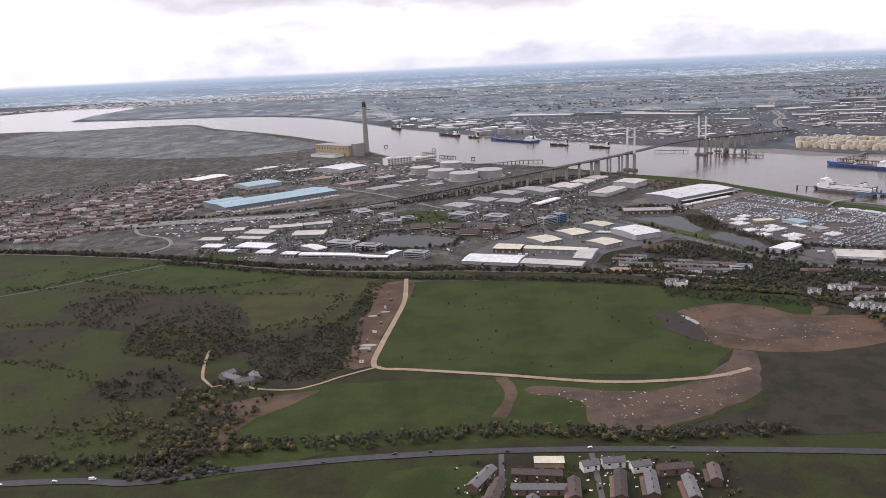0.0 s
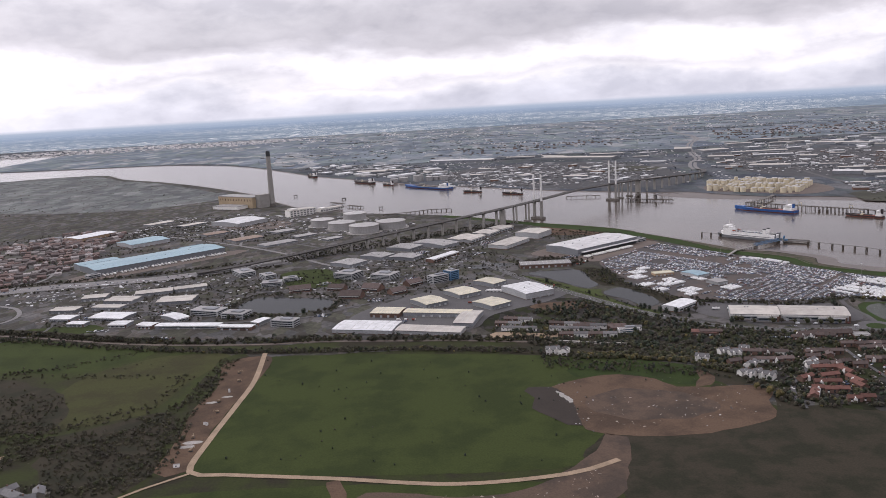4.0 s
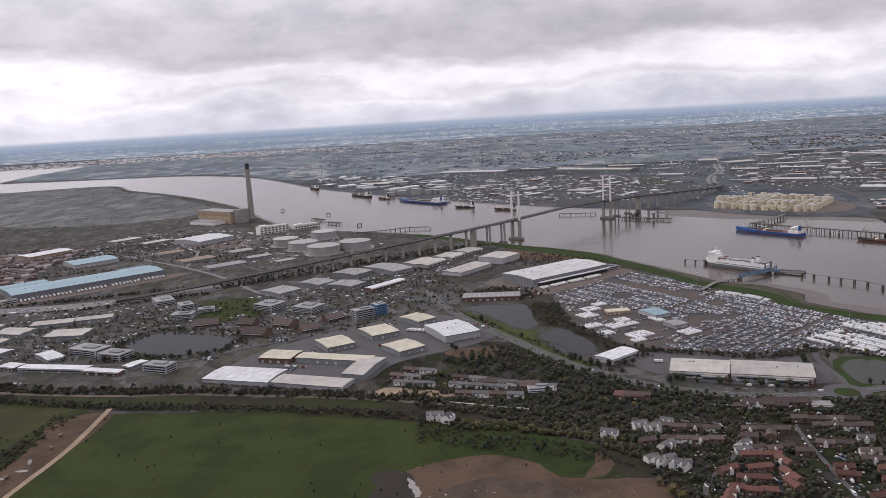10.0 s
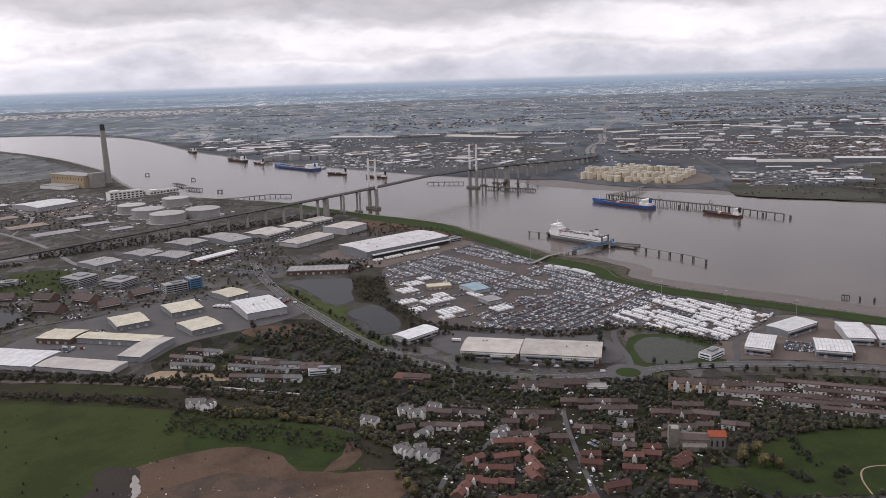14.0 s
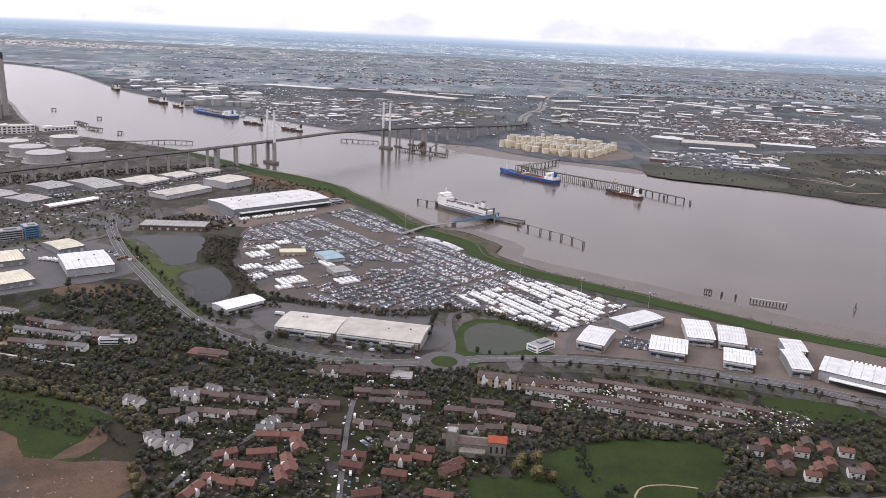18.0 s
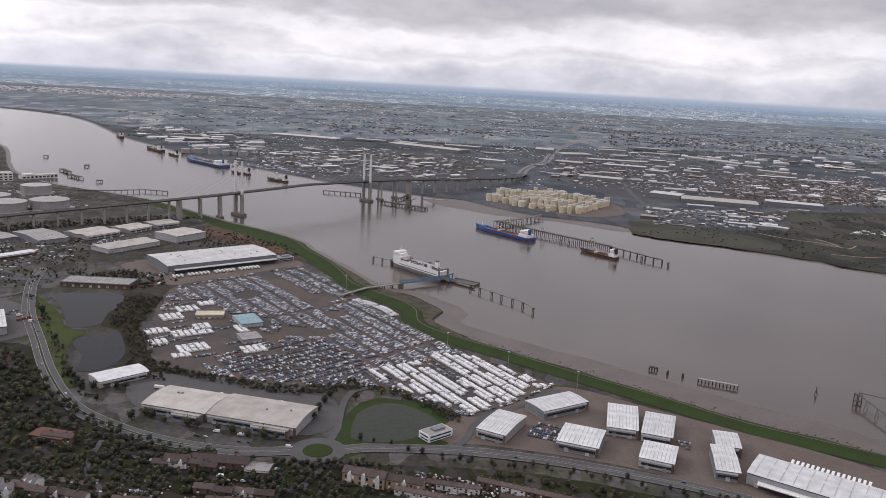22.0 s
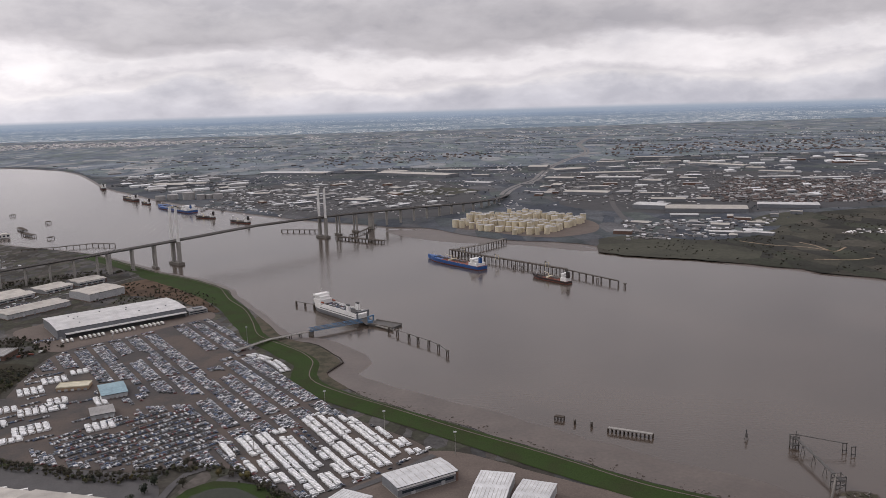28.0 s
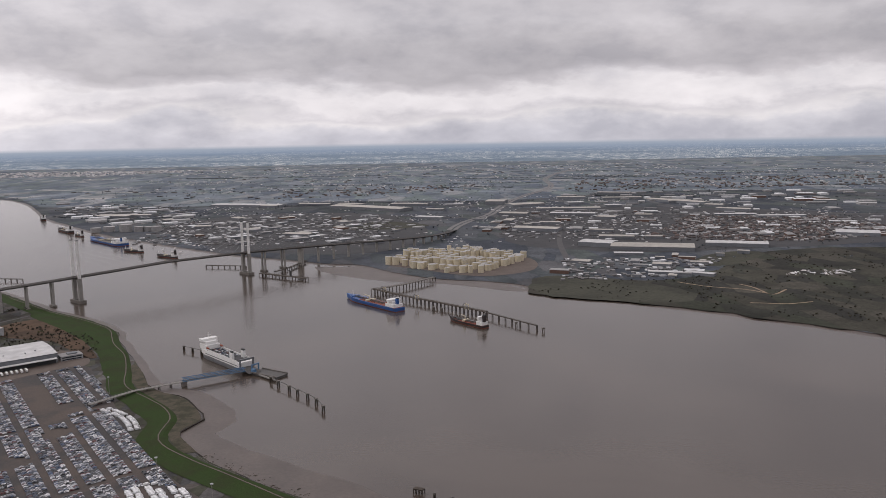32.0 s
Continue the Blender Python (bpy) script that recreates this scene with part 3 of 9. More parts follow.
# ---- shape building ----
class Shape:
    """Gathers vertices and faces of one mesh."""

    def __init__(self):
        self.v, self.f = [], []

    def face_loop(self, pts):
        k = len(self.v)
        self.v.extend(pts)
        self.f.append(tuple(range(k, k + len(pts))))
        return self

    def prism(self, poly, z0, z1, scale_top=1.0):
        k, n = len(self.v), len(poly)
        cx = sum(p[0] for p in poly) / n
        cy = sum(p[1] for p in poly) / n
        self.v.extend((x, y, z0) for x, y in poly)
        self.v.extend((cx + (x - cx) * scale_top, cy + (y - cy) * scale_top, z1) for x, y in poly)
        self.f.append(tuple(range(k + n - 1, k - 1, -1)))
        self.f.append(tuple(range(k + n, k + 2 * n)))
        for i in range(n):
            j = (i + 1) % n
            self.f.append((k + i, k + j, k + n + j, k + n + i))
        return self

    def box(self, x, y, z0, sx, sy, z1, ang=0.0):
        c, s = math.cos(ang), math.sin(ang)
        pts = [(-sx / 2, -sy / 2), (sx / 2, -sy / 2), (sx / 2, sy / 2), (-sx / 2, sy / 2)]
        return self.prism([(x + a * c - b * s, y + a * s + b * c) for a, b in pts], z0, z1)

    def cyl(self, x, y, z0, z1, r0, r1=None, n=16):
        r1 = r0 if r1 is None else r1
        return self.prism([(x + r0 * math.cos(2 * math.pi * i / n), y + r0 * math.sin(2 * math.pi * i / n)) for i in range(n)], z0, z1, r1 / r0)

    def tube(self, a, b, r, n=6):
        a, b = Vector(a), Vector(b)
        d = (b - a).normalized()
        u = d.orthogonal().normalized()
        w = d.cross(u)
        k = len(self.v)
        for p in (a, b):
            for i in range(n):
                q = 2 * math.pi * i / n
                self.v.append(tuple(p + u * r * math.cos(q) + w * r * math.sin(q)))
        for i in range(n):
            j = (i + 1) % n
            self.f.append((k + i, k + j, k + n + j, k + n + i))
        self.f.append(tuple(range(k + n - 1, k - 1, -1)))
        self.f.append(tuple(range(k + n, k + 2 * n)))
        return self

    def profile(self, pts, x0, x1):
        """An outline in y and z drawn out along x."""
        k, n = len(self.v), len(pts)
        self.v.extend((x0, y, z) for y, z in pts)
        self.v.extend((x1, y, z) for y, z in pts)
        for i in range(n):
            j = (i + 1) % n
            self.f.append((k + j, k + i, k + n + i, k + n + j))
        self.f.append(tuple(range(k, k + n)))
        self.f.append(tuple(range(k + 2 * n - 1, k + n - 1, -1)))
        return self

    def data(self, name, mat):
        me = bpy.data.meshes.new(name)
        me.from_pydata(self.v, [], self.f)
        me.materials.append(mat)
        return me


def part(name, shape, mat, parent, label=""):
    """One mesh object under a thing or under a part."""
    me = shape if isinstance(shape, bpy.types.Mesh) else shape.data(name, mat)
    ob = new(name, me)
    ob.parent = parent
    if label:
        ob["label"] = label
    return ob


def thing(name, label, category, m, group="", kind=""):
    ob = new(name)
    ob.matrix_world = m
    ob.empty_display_size = 1
    return tagged(ob, label, category, group, kind)


def solo(name, shape, mat, label, category, m=None, group="", kind=""):
    ob = new(name, shape.data(name, mat))
    if m is not None:
        ob.matrix_world = m
    return tagged(ob, label, category, group, kind)


def smooth_line(pts, step, closed=False, jitter=0.0, seed=1):
    """A rounded line through some points."""
    rng = random.Random(seed)
    n = len(pts)
    out = []
    for i in range(n if closed else n - 1):
        if closed:
            p0, p1, p2, p3 = (Vector(pts[(i + k) % n]) for k in (-1, 0, 1, 2))
        else:
            p0, p1, p2, p3 = (Vector(pts[min(max(i + k, 0), n - 1)]) for k in (-1, 0, 1, 2))
        m = max(1, min(40, int((p2 - p1).length / step)))
        for j in range(m):
            u = j / m
            p = 0.5 * (2 * p1 + (p2 - p0) * u + (2 * p0 - 5 * p1 + 4 * p2 - p3) * u * u + (3 * p1 - p0 - 3 * p2 + p3) * u ** 3)
            if jitter:
                p = p + Vector((rng.uniform(-jitter, jitter), rng.uniform(-jitter, jitter)))
            out.append((p.x, p.y))
    if not closed:
        out.append(tuple(pts[-1]))
    return out


def normals2(line):
    out = []
    for i in range(len(line)):
        a = Vector(line[max(i - 1, 0)])
        b = Vector(line[min(i + 1, len(line) - 1)])
        d = (b - a).normalized()
        out.append(Vector((-d.y, d.x)))
    return out


def patch(name, pts, mat, z, label, category, step=6, jitter=0.6, sharp=False, kind="structure"):
    """A piece of ground laid on the land."""
    line = list(pts) if sharp else smooth_line(pts, step, True, jitter, len(pts) + int(abs(pts[0][0])))
    return solo(name, Shape().face_loop([(x, y, z) for x, y in line]), mat, label, category, kind=kind)


def ribbon(name, pts, width, mat, z, label, category, step=8, kind="structure", parent=None, offset=0.0):
    """A road or path of even width."""
    line = smooth_line(pts, step)
    ns = normals2(line)
    s = Shape()
    for p, n in zip(line, ns):
        s.v.append((p[0] + n.x * (offset - width / 2), p[1] + n.y * (offset - width / 2), z))
        s.v.append((p[0] + n.x * (offset + width / 2), p[1] + n.y * (offset + width / 2), z))
    s.f = [(2 * i, 2 * i + 2, 2 * i + 3, 2 * i + 1) for i in range(len(line) - 1)]
    if parent:
        return part(name, s, mat, parent)
    return solo(name, s, mat, label, category, kind=kind)


FOOT = {}


def claim(x, y, L, W, ang):
    """Note the ground that a building takes up, so that no tree grows through its roof."""
    r = math.hypot(L, W) / 2 + 3
    for i in range(int((x - r) // 20), int((x + r) // 20) + 1):
        for j in range(int((y - r) // 20), int((y + r) // 20) + 1):
            FOOT.setdefault((i, j), []).append((x, y, L / 2, W / 2, math.cos(radians(ang)), math.sin(radians(ang))))


def built_on(x, y, margin):
    for a, b, hl, hw, c, s in FOOT.get((int(x // 20), int(y // 20)), ()):
        if abs((x - a) * c + (y - b) * s) < hl + margin and abs(-(x - a) * s + (y - b) * c) < hw + margin:
            return True
    return False


def inside(x, y, poly):
    c = False
    j = len(poly) - 1
    for i in range(len(poly)):
        (xi, yi), (xj, yj) = poly[i], poly[j]
        if (yi > y) != (yj > y) and x < (xj - xi) * (y - yi) / (yj - yi) + xi:
            c = not c
        j = i
    return c


def scatter(poly, n, rng, holes=()):
    xs, ys = [p[0] for p in poly], [p[1] for p in poly]
    out, tries = [], 0
    while len(out) < n and tries < n * 40:
        tries += 1
        x, y = rng.uniform(min(xs), max(xs)), rng.uniform(min(ys), max(ys))
        if inside(x, y, poly) and not any(inside(x, y, h) for h in holes):
            out.append((x, y))
    return out


# ---- ground and river ----
SOUTH_BANK = [(-6000, 1200), (-2600, 2420), (-1456, 2590), (-1203, 2530), (-1010, 2600), (-830, 2590), (-700, 2378), (-548, 2201), (-428, 2042), (-314, 1867), (-232, 1726), (-160, 1560), (-100, 1440), (-20, 1345), (60, 1290), (140, 1235), (205, 1165), (250, 1112), (300, 1066), (343, 1012), (352, 985), (373, 940), (393, 897), (413, 850), (440, 824), (459, 785), (450, 765), (470, 729), (495, 703), (518, 681), (545, 655), (577, 624), (600, 603), (625, 585), (655, 563), (760, 500), (900, 420), (2000, -300)]
NORTH_BANK = [(2000, 300), (1200, 700), (1010, 850), (916, 946), (864, 1003), (825, 1038), (808, 1066), (756, 1102), (719, 1123), (722, 1150), (690, 1187), (629, 1217), (580, 1271), (541, 1332), (497, 1353), (455, 1388), (384, 1440), (308, 1515), (222, 1606), (150, 1690), (90, 1762), (-36, 1945), (-104, 2047), (-169, 2166), (-325, 2484), (-420, 2640), (-510, 2750), (-744, 2930), (-1090, 3005), (-1330, 3060), (-1480, 3180), (-1560, 4000), (-1720, 4430), (-2100, 4310), (-2223, 3980), (-2600, 3800), (-6000, 3500)]
south_line = smooth_line(SOUTH_BANK, 9, jitter=0.9, seed=3)
north_line = smooth_line(NORTH_BANK, 12, jitter=1.3, seed=4)
solo("water", Shape().face_loop([(-9000, -3000, 0), (9000, -3000, 0), (9000, 9000, 0), (-9000, 9000, 0)]), WATER,
     "wide brown tidal river with a smooth silty surface", "river", kind="structure")
solo("ground_south", Shape().face_loop([(x, y, Z0) for x, y in south_line] + [(9000, -3000, Z0), (9000, -6000, Z0), (-9000, -6000, Z0), (-9000, 1200, Z0)]), SOUTH,
     "flat built-up land with yards, scrub and grass beside the river", "ground", kind="structure")
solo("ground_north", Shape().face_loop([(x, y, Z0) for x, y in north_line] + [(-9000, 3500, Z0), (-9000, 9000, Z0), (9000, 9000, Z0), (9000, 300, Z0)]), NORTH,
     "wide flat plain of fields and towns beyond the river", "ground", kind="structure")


def foreshore(line, side, width, name, label, seed, wide=0.0):
    rng = random.Random(seed)
    ns = normals2(line)
    s = Shape()
    w = width
    for p, n in zip(line, ns):
        goal = width + wide * max(0.0, min(1, 1.9 - abs(p[0] - 545) / 75), 0.6 - abs(p[0] - 430) / 60)
        w += (goal - w) * 0.3 + rng.uniform(-0.9, 0.9)
        n = n * side
        s.v.append((p[0] - n.x * 1.2, p[1] - n.y * 1.2, Z0 + 0.04))
        s.v.append((p[0] + n.x * 0.8, p[1] + n.y * 0.8, Z0 * 0.35))
        s.v.append((p[0] + n.x * w, p[1] + n.y * w, -0.08))
    for i in range(len(line) - 1):
        s.f.append((3 * i, 3 * i + 3, 3 * i + 4, 3 * i + 1))
        s.f.append((3 * i + 1, 3 * i + 4, 3 * i + 5, 3 * i + 2))
    solo(name, s, MUD, label, "mud bank", kind="structure")


foreshore(south_line, 1, 8.0, "foreshore_south", "sloping brown tidal mud along the grass bank", 5, 24.0)
foreshore(north_line, 1, 9.0, "foreshore_north", "sloping brown tidal mud below the far bank", 6)
patch("mudflat", [(520, 1325), (545, 1322), (585, 1262), (630, 1208), (690, 1178), (715, 1140), (700, 1135), (640, 1185), (560, 1225), (500, 1290), (485, 1335)], MUD, 0.06,
      "low mud flat laid bare in front of the tank farm", "mud bank")

# ---- fields, yards and roads ----
patch("rough_grassland", [(-900, -500), (-900, 640), (-560, 780), (-300, 690), (-60, 600), (130, 585), (230, 520), (262, 440), (400, 405), (640, 400), (1100, 120), (1300, -500)], GRASS2, 1.03, "dull rough grassland round the capped hill", "field", step=20, jitter=2)
patch("pasture", [(-39, 593), (20, 590), (100, 572), (165, 552), (214, 520), (240, 490), (200, 455), (156, 426), (140, 398), (60, 402), (-10, 414), (-41, 424), (-39, 493), (-30, 540)], GRASS, 1.10, "wide green pasture on a capped hill, dotted with bushes", "field")
patch("pasture", [(-110, 300), (-115, 345), (-95, 385), (-60, 400), (20, 398), (90, 388), (130, 380), (120, 345), (60, 330), (-40, 326)], GRASS, 1.10, "green pasture below the sandy haul track", "field")
patch("meadow", [(-560, 560), (-560, 800), (-440, 765), (-290, 716), (-200, 676), (-140, 651), (-62, 612), (-62, 530), (-110, 470), (-160, 440), (-150, 390), (-125, 330), (-330, 330), (-560, 420)], MEADOW, 1.05, "rough meadow with brown weeds and scrub", "field")
patch("meadow", [(-370, 661), (-258, 716), (-191, 720), (-180, 697), (-224, 690), (-285, 655), (-323, 634), (-357, 611)], GRASS, 1.10, "bright green grazing field beyond the lane", "field", step=12, jitter=1.5)
patch("meadow", [(-275, 661), (-224, 692), (-125, 645), (-121, 614), (-163, 593), (-222, 613)], GRASS, 1.11, "dark green meadow between hedges", "field", step=12, jitter=1.0)
patch("meadow", [(-147, 582), (-106, 615), (-58, 608), (-75, 550), (-88, 505), (-137, 493), (-152, 527)], DRYGRASS, 1.11, "yellowed rough meadow dotted with thorns", "field", step=12, jitter=1.5)
patch("scrubland", [(-289, 572), (-261, 598), (-206, 590), (-146, 542), (-136, 488), (-181, 494), (-246, 515)], SCRUB, 1.12, "wide belt of brown thorn scrub across the meadow", "scrub", step=8, jitter=2.5)
patch("scrubland", [(-130, 479), (-100, 492), (-73, 505), (-62, 451), (-61, 420), (-82, 395), (-100, 410), (-120, 439)], SCRUB, 1.16, "brown brambles between farm and haul track", "scrub", step=8, jitter=2.5)
patch("scrubland", [(-196, 409), (-178, 428), (-158, 436), (-140, 400), (-160, 388), (-179, 391)], SCRUB, 1.12, "dark thicket in the meadow", "scrub", step=8, jitter=2.0)
patch("scrubland", [(-62, 600), (-70, 520), (-90, 480), (-150, 490), (-210, 510), (-200, 460), (-150, 440), (-120, 410), (-70, 405), (-48, 430), (-46, 500), (-42, 596)], GRASS2, 1.15, "brown scrub and brambles beside the haul track", "scrub")
patch("scrubland", [(-420, 470), (-260, 520), (-250, 490), (-300, 430), (-420, 400)], SCRUB, 1.15, "strip of brown scrub in the meadow", "scrub")
patch("earthworks", [(144, 490), (146, 499), (160, 507), (182, 512), (202, 505), (211, 494), (215, 484), (226, 481), (240, 480), (261, 476), (262, 466), (253, 449), (249, 433), (225, 424), (202, 420), (170, 424), (152, 436), (151, 451), (152, 467), (149, 481)], DIRT, 1.16, "bare brown earthworks on the hill", "bare ground", jitter=0.9)
patch("earthworks", [(226, 482), (236, 482), (241, 495), (240, 509), (236, 508), (233, 496)], DIRT, 1.17, "worn brown slope below the village trees", "bare ground", jitter=1.2)
patch("earthworks", [(130, 496), (133, 501), (146, 499), (151, 488), (153, 473), (152, 456), (151, 441), (144, 443), (136, 457), (130, 469), (134, 483)], DARKDIRT, 1.22, "dark earth newly turned", "bare ground")
patch("earthworks", [(160, 470), (178, 486), (205, 482), (222, 468), (226, 448), (200, 440), (172, 446)], DARKDIRT2, 1.20, "darker earth across the works", "bare ground", jitter=2.0)
patch("earthworks", [(36, 384), (42, 388), (59, 385), (83, 378), (114, 380), (150, 411), (160, 430), (170, 424), (158, 385), (144, 362), (98, 337), (73, 331), (64, 345), (66, 360), (57, 372), (41, 377)], DARKDIRT2, 1.16, "brown strip of disturbed earth below the track", "bare ground", jitter=1.0)
patch("scrubland", [(150, 418), (262, 442), (320, 430), (360, 330), (120, 326), (112, 338), (150, 362)], SCRUB, 1.105, "dark scrub on the hill slope", "scrub")
patch("earthworks", [(24, 401), (28, 380), (20, 352), (26, 351), (34, 380), (30, 402)], DIRT, 1.17, "brown muddy path across the grass", "path")
patch("chalk_spill", [(147.5, 492), (150, 488), (154, 477), (152, 472), (149.5, 480)], CONCRETE, 1.26, "pale patch of chalk on dark earth", "bare ground", step=2)
patch("earthworks", [(-127, 378), (-113, 380), (-100, 386), (-81, 389), (-67, 393), (-78, 377), (-90, 365), (-100, 350), (-103, 333), (-111, 326), (-112, 345), (-109, 360)], DIRT, 1.17, "brown churned ground below the farmstead", "bare ground")
patch("earthworks", [(-58, 590), (-54, 540), (-60, 505), (-58, 460), (-60, 425), (-44, 424), (-42, 470), (-36, 520), (-28, 560), (-30, 598)], DIRT, 1.18, "worn brown ground beside the haul track", "bare ground")
for x, y, a, b in ((-49, 458, 5.2, 2.4), (-51, 453, 4.6, 2.0), (-51, 515, 4.2, 1.6), (-44, 523, 3.4, 1.5)):
    patch("spoil_heap", [(x + a * math.cos(k * 0.785) * (1 + 0.12 * math.sin(k * 2 + x)), y + b * math.sin(k * 0.785)) for k in range(8)], CONCRETE, 1.24, "pale stockpile pad of chalk and sand", "spoil heap", step=2, jitter=0.2)

ribbon("railway_track", [(-560, 768), (-440, 758), (-270, 709), (-140, 653), (-45, 629), (0, 625), (57, 613), (107, 601), (165, 582), (230, 556), (300, 536)], 3.2, PAVING, 1.27, "double railway track along the tree belt", "railway")
ribbon("haul_track", [(-34, 606), (-32, 548), (-36, 504), (-41, 457), (-42, 423), (-24, 417), (27, 404), (82, 389), (132, 390), (158, 400)], 3.4, SAND, 1.30, "sandy haul track round the green hill", "track")
ribbon("farm_track", [(-42, 421), (-60, 409), (-79, 395), (-104, 398), (-115, 408), (-127, 402), (-136, 415), (-143, 444), (-145, 459)], 1.8, SAND, 1.31, "narrow sandy track to the farmstead", "track")
ribbon("lane", [(-460, 560), (-352, 602), (-285, 656), (-245, 690), (-228, 705), (-232, 740), (-250, 760)], 2.6, ASPHALT, 1.30, "grey country lane across the meadows", "road")
ribbon("road", [(-420, 290), (-188, 306), (-130, 303), (-88, 311), (-38, 317), (25, 319), (106, 314), (220, 300), (420, 262), (700, 190)], 4.8, DARKYARD, 1.32, "grey main road with traffic below the fields", "road")
patch("playing_field", [(-28, 300), (18, 302), (22, 250), (-30, 240)], GRASS, 1.12, "mown green playing field", "field")
patch("waste_ground", [(-170, 240), (-100, 296), (-40, 300), (-34, 240)], GRASS2, 1.1, "brown waste grass beside the road", "field")
patch("woodland_floor", [(-560, 745), (-440, 775), (-270, 728), (-140, 668), (-45, 628), (70, 608), (170, 585), (260, 560), (330, 530), (400, 500), (390, 478), (300, 515), (240, 525), (165, 555), (70, 588), (-43, 606), (-140, 645), (-270, 705), (-440, 752)], SCRUB, 1.13, "dark leaf litter under the belt of bare trees", "wood")
patch("woodland_floor", [(120, 640), (150, 690), (205, 700), (235, 660), (262, 620), (300, 580), (350, 556), (420, 553), (480, 545), (540, 520), (590, 488), (560, 440), (470, 440), (380, 430), (300, 430), (262, 470), (250, 520), (190, 560), (140, 600)], GARDENS, 1.12, "dark ground between trees and houses", "wood")
patch("meadow", [(-130, 652), (-45, 625), (5, 622), (63, 608), (111, 599), (140, 588), (142, 579), (110, 586), (63, 595), (4, 607), (-45, 614), (-130, 642)], GRASS2, 1.19, "green strip between hedge and railway trees", "field")
patch("scrubland", [(236, 512), (258, 506), (268, 470), (263, 428), (250, 428), (262, 464), (262, 478), (243, 483)], SCRUB, 1.14, "dark scrub above the village lane", "scrub")
patch("building_site", [(123, 601), (129, 616), (161, 606), (196, 598), (206, 592), (169, 594), (140, 595)], SAND, 1.25, "sandy building site with new foundations", "yard", jitter=0.3)
patch("rough_ground", [(165, 680), (180, 690), (206, 687), (212, 672), (205, 664), (180, 664)], DIRT, 1.24, "brown rough grass behind the sheds", "bare ground")
patch("green", [(394, 452), (404, 470), (414, 476), (429, 482), (448, 484), (473, 482), (484, 474), (478, 455), (458, 440), (438, 430), (410, 432), (392, 438)], LAWN, 1.2, "bright green park lawn among trees", "field")
ribbon("park_path", [(462, 447), (451, 450), (441, 449), (435, 441), (432, 430)], 0.7, SAND, 1.26, "thin pale path round the park lawn", "path", step=3)
patch("green", [(376, 457), (392, 460), (400, 452), (392, 440), (376, 446)], LAWN, 1.24, "small green churchyard lawn", "field")
patch("green", [(165, 530), (200, 536), (232, 521), (250, 503), (247, 486), (215, 488), (195, 506), (165, 512)], LAWN, 1.13, "green paddock above the village", "field")
patch("green", [(528, 520), (556, 512), (570, 495), (545, 492), (526, 506)], LAWN, 1.2, "green verge with yellowed grass beside the road", "field")
patch("sports_pitch", [(-58, 880), (-12, 889), (6, 816), (-37, 810)], GRASS, 1.20, "dull green sports pitch among offices", "field", jitter=0.2)
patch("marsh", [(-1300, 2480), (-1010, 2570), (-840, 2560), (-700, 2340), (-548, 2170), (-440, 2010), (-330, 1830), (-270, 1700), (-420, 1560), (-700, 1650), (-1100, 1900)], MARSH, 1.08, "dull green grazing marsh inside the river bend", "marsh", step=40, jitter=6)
patch("open_plain", [(-560, 2860), (-420, 2680), (-250, 2420), (100, 2330), (500, 2380), (900, 2300), (1300, 2480), (1900, 2350), (2600, 2000), (5200, 1800), (6500, 6500), (-2000, 6500), (-1650, 4600), (-1500, 3300), (-1100, 3050), (-760, 2980)], PLAIN, 1.06, "wide plain of open fields, hazed blue-grey", "field", step=30, jitter=8)
for x, y, L in ((-480, 3165, 150), (-250, 2955, 120), (-275, 2705, 150), (-500, 2840, 60), (-380, 3060, 60), (-150, 2960, 70)):
    patch("flooded_field", [(x - L / 2, y + 8), (x, y + 14), (x + L / 2, y - 4), (x + L / 2, y - 14), (x, y - 6), (x - L / 2, y - 8)], PALEROOF, 1.12, "pale flooded strip of field beside the far river bend", "field", jitter=3)
for pts, word in (([(760, 1560), (880, 2050), (1260, 1960), (1520, 1700), (1420, 1440), (1000, 1370), (850, 1400)], "east"), ([(300, 1570), (400, 1470), (560, 1440), (640, 1600), (640, 1800), (560, 2020), (320, 2070), (170, 1860)], "west")):
    patch("industrial_ground", pts, DARKYARD, 1.14, "dark yards between the far industrial sheds", "yard", step=20, jitter=5)
patch("derelict_shore", [(712, 1122), (823, 1040), (913, 946), (1030, 850), (1300, 780), (1560, 1150), (1300, 1330), (1080, 1345), (900, 1170), (765, 1195), (735, 1160)], SHORE, 1.12, "dull derelict marsh on the north shore", "marsh", step=20, jitter=4)
for pts in ([(937, 1126), (943, 1107), (944, 1070), (969, 1091)], [(905, 1036), (918, 1032), (936, 1026), (963, 1031)], [(880, 1150), (900, 1120), (930, 1098), (944, 1070)]):
    ribbon("marsh_track", pts, 2.2, SAND, 1.2, "pale sandy track on the derelict marsh", "track", step=5)

patch("marsh_grass", [(739, 1205), (801, 1195), (844, 1149), (874, 1086), (845, 1048), (778, 1068), (722, 1118)], MARSHGREEN, 1.17, "green rough pasture beside the north shore", "marsh", step=12, jitter=3)
patch("marsh_grass", [(972, 1313), (1033, 1350), (1068, 1329), (990, 1248), (944, 1250)], MARSHGREEN, 1.17, "yellowed rough grass before the far sheds", "marsh", step=12, jitter=3)
patch("playing_field", [(488, 1800), (583, 1850), (655, 1755), (526, 1718)], MARSHGREEN, 1.18, "green strip between far sheds and motorway", "field", step=12, jitter=3)
patch("gravel_pit", [(-470, 1250), (-420, 1275), (-390, 1230), (-440, 1205)], POND, 1.12, "grey flooded gravel pit beside the housing", "pond", jitter=1.5)
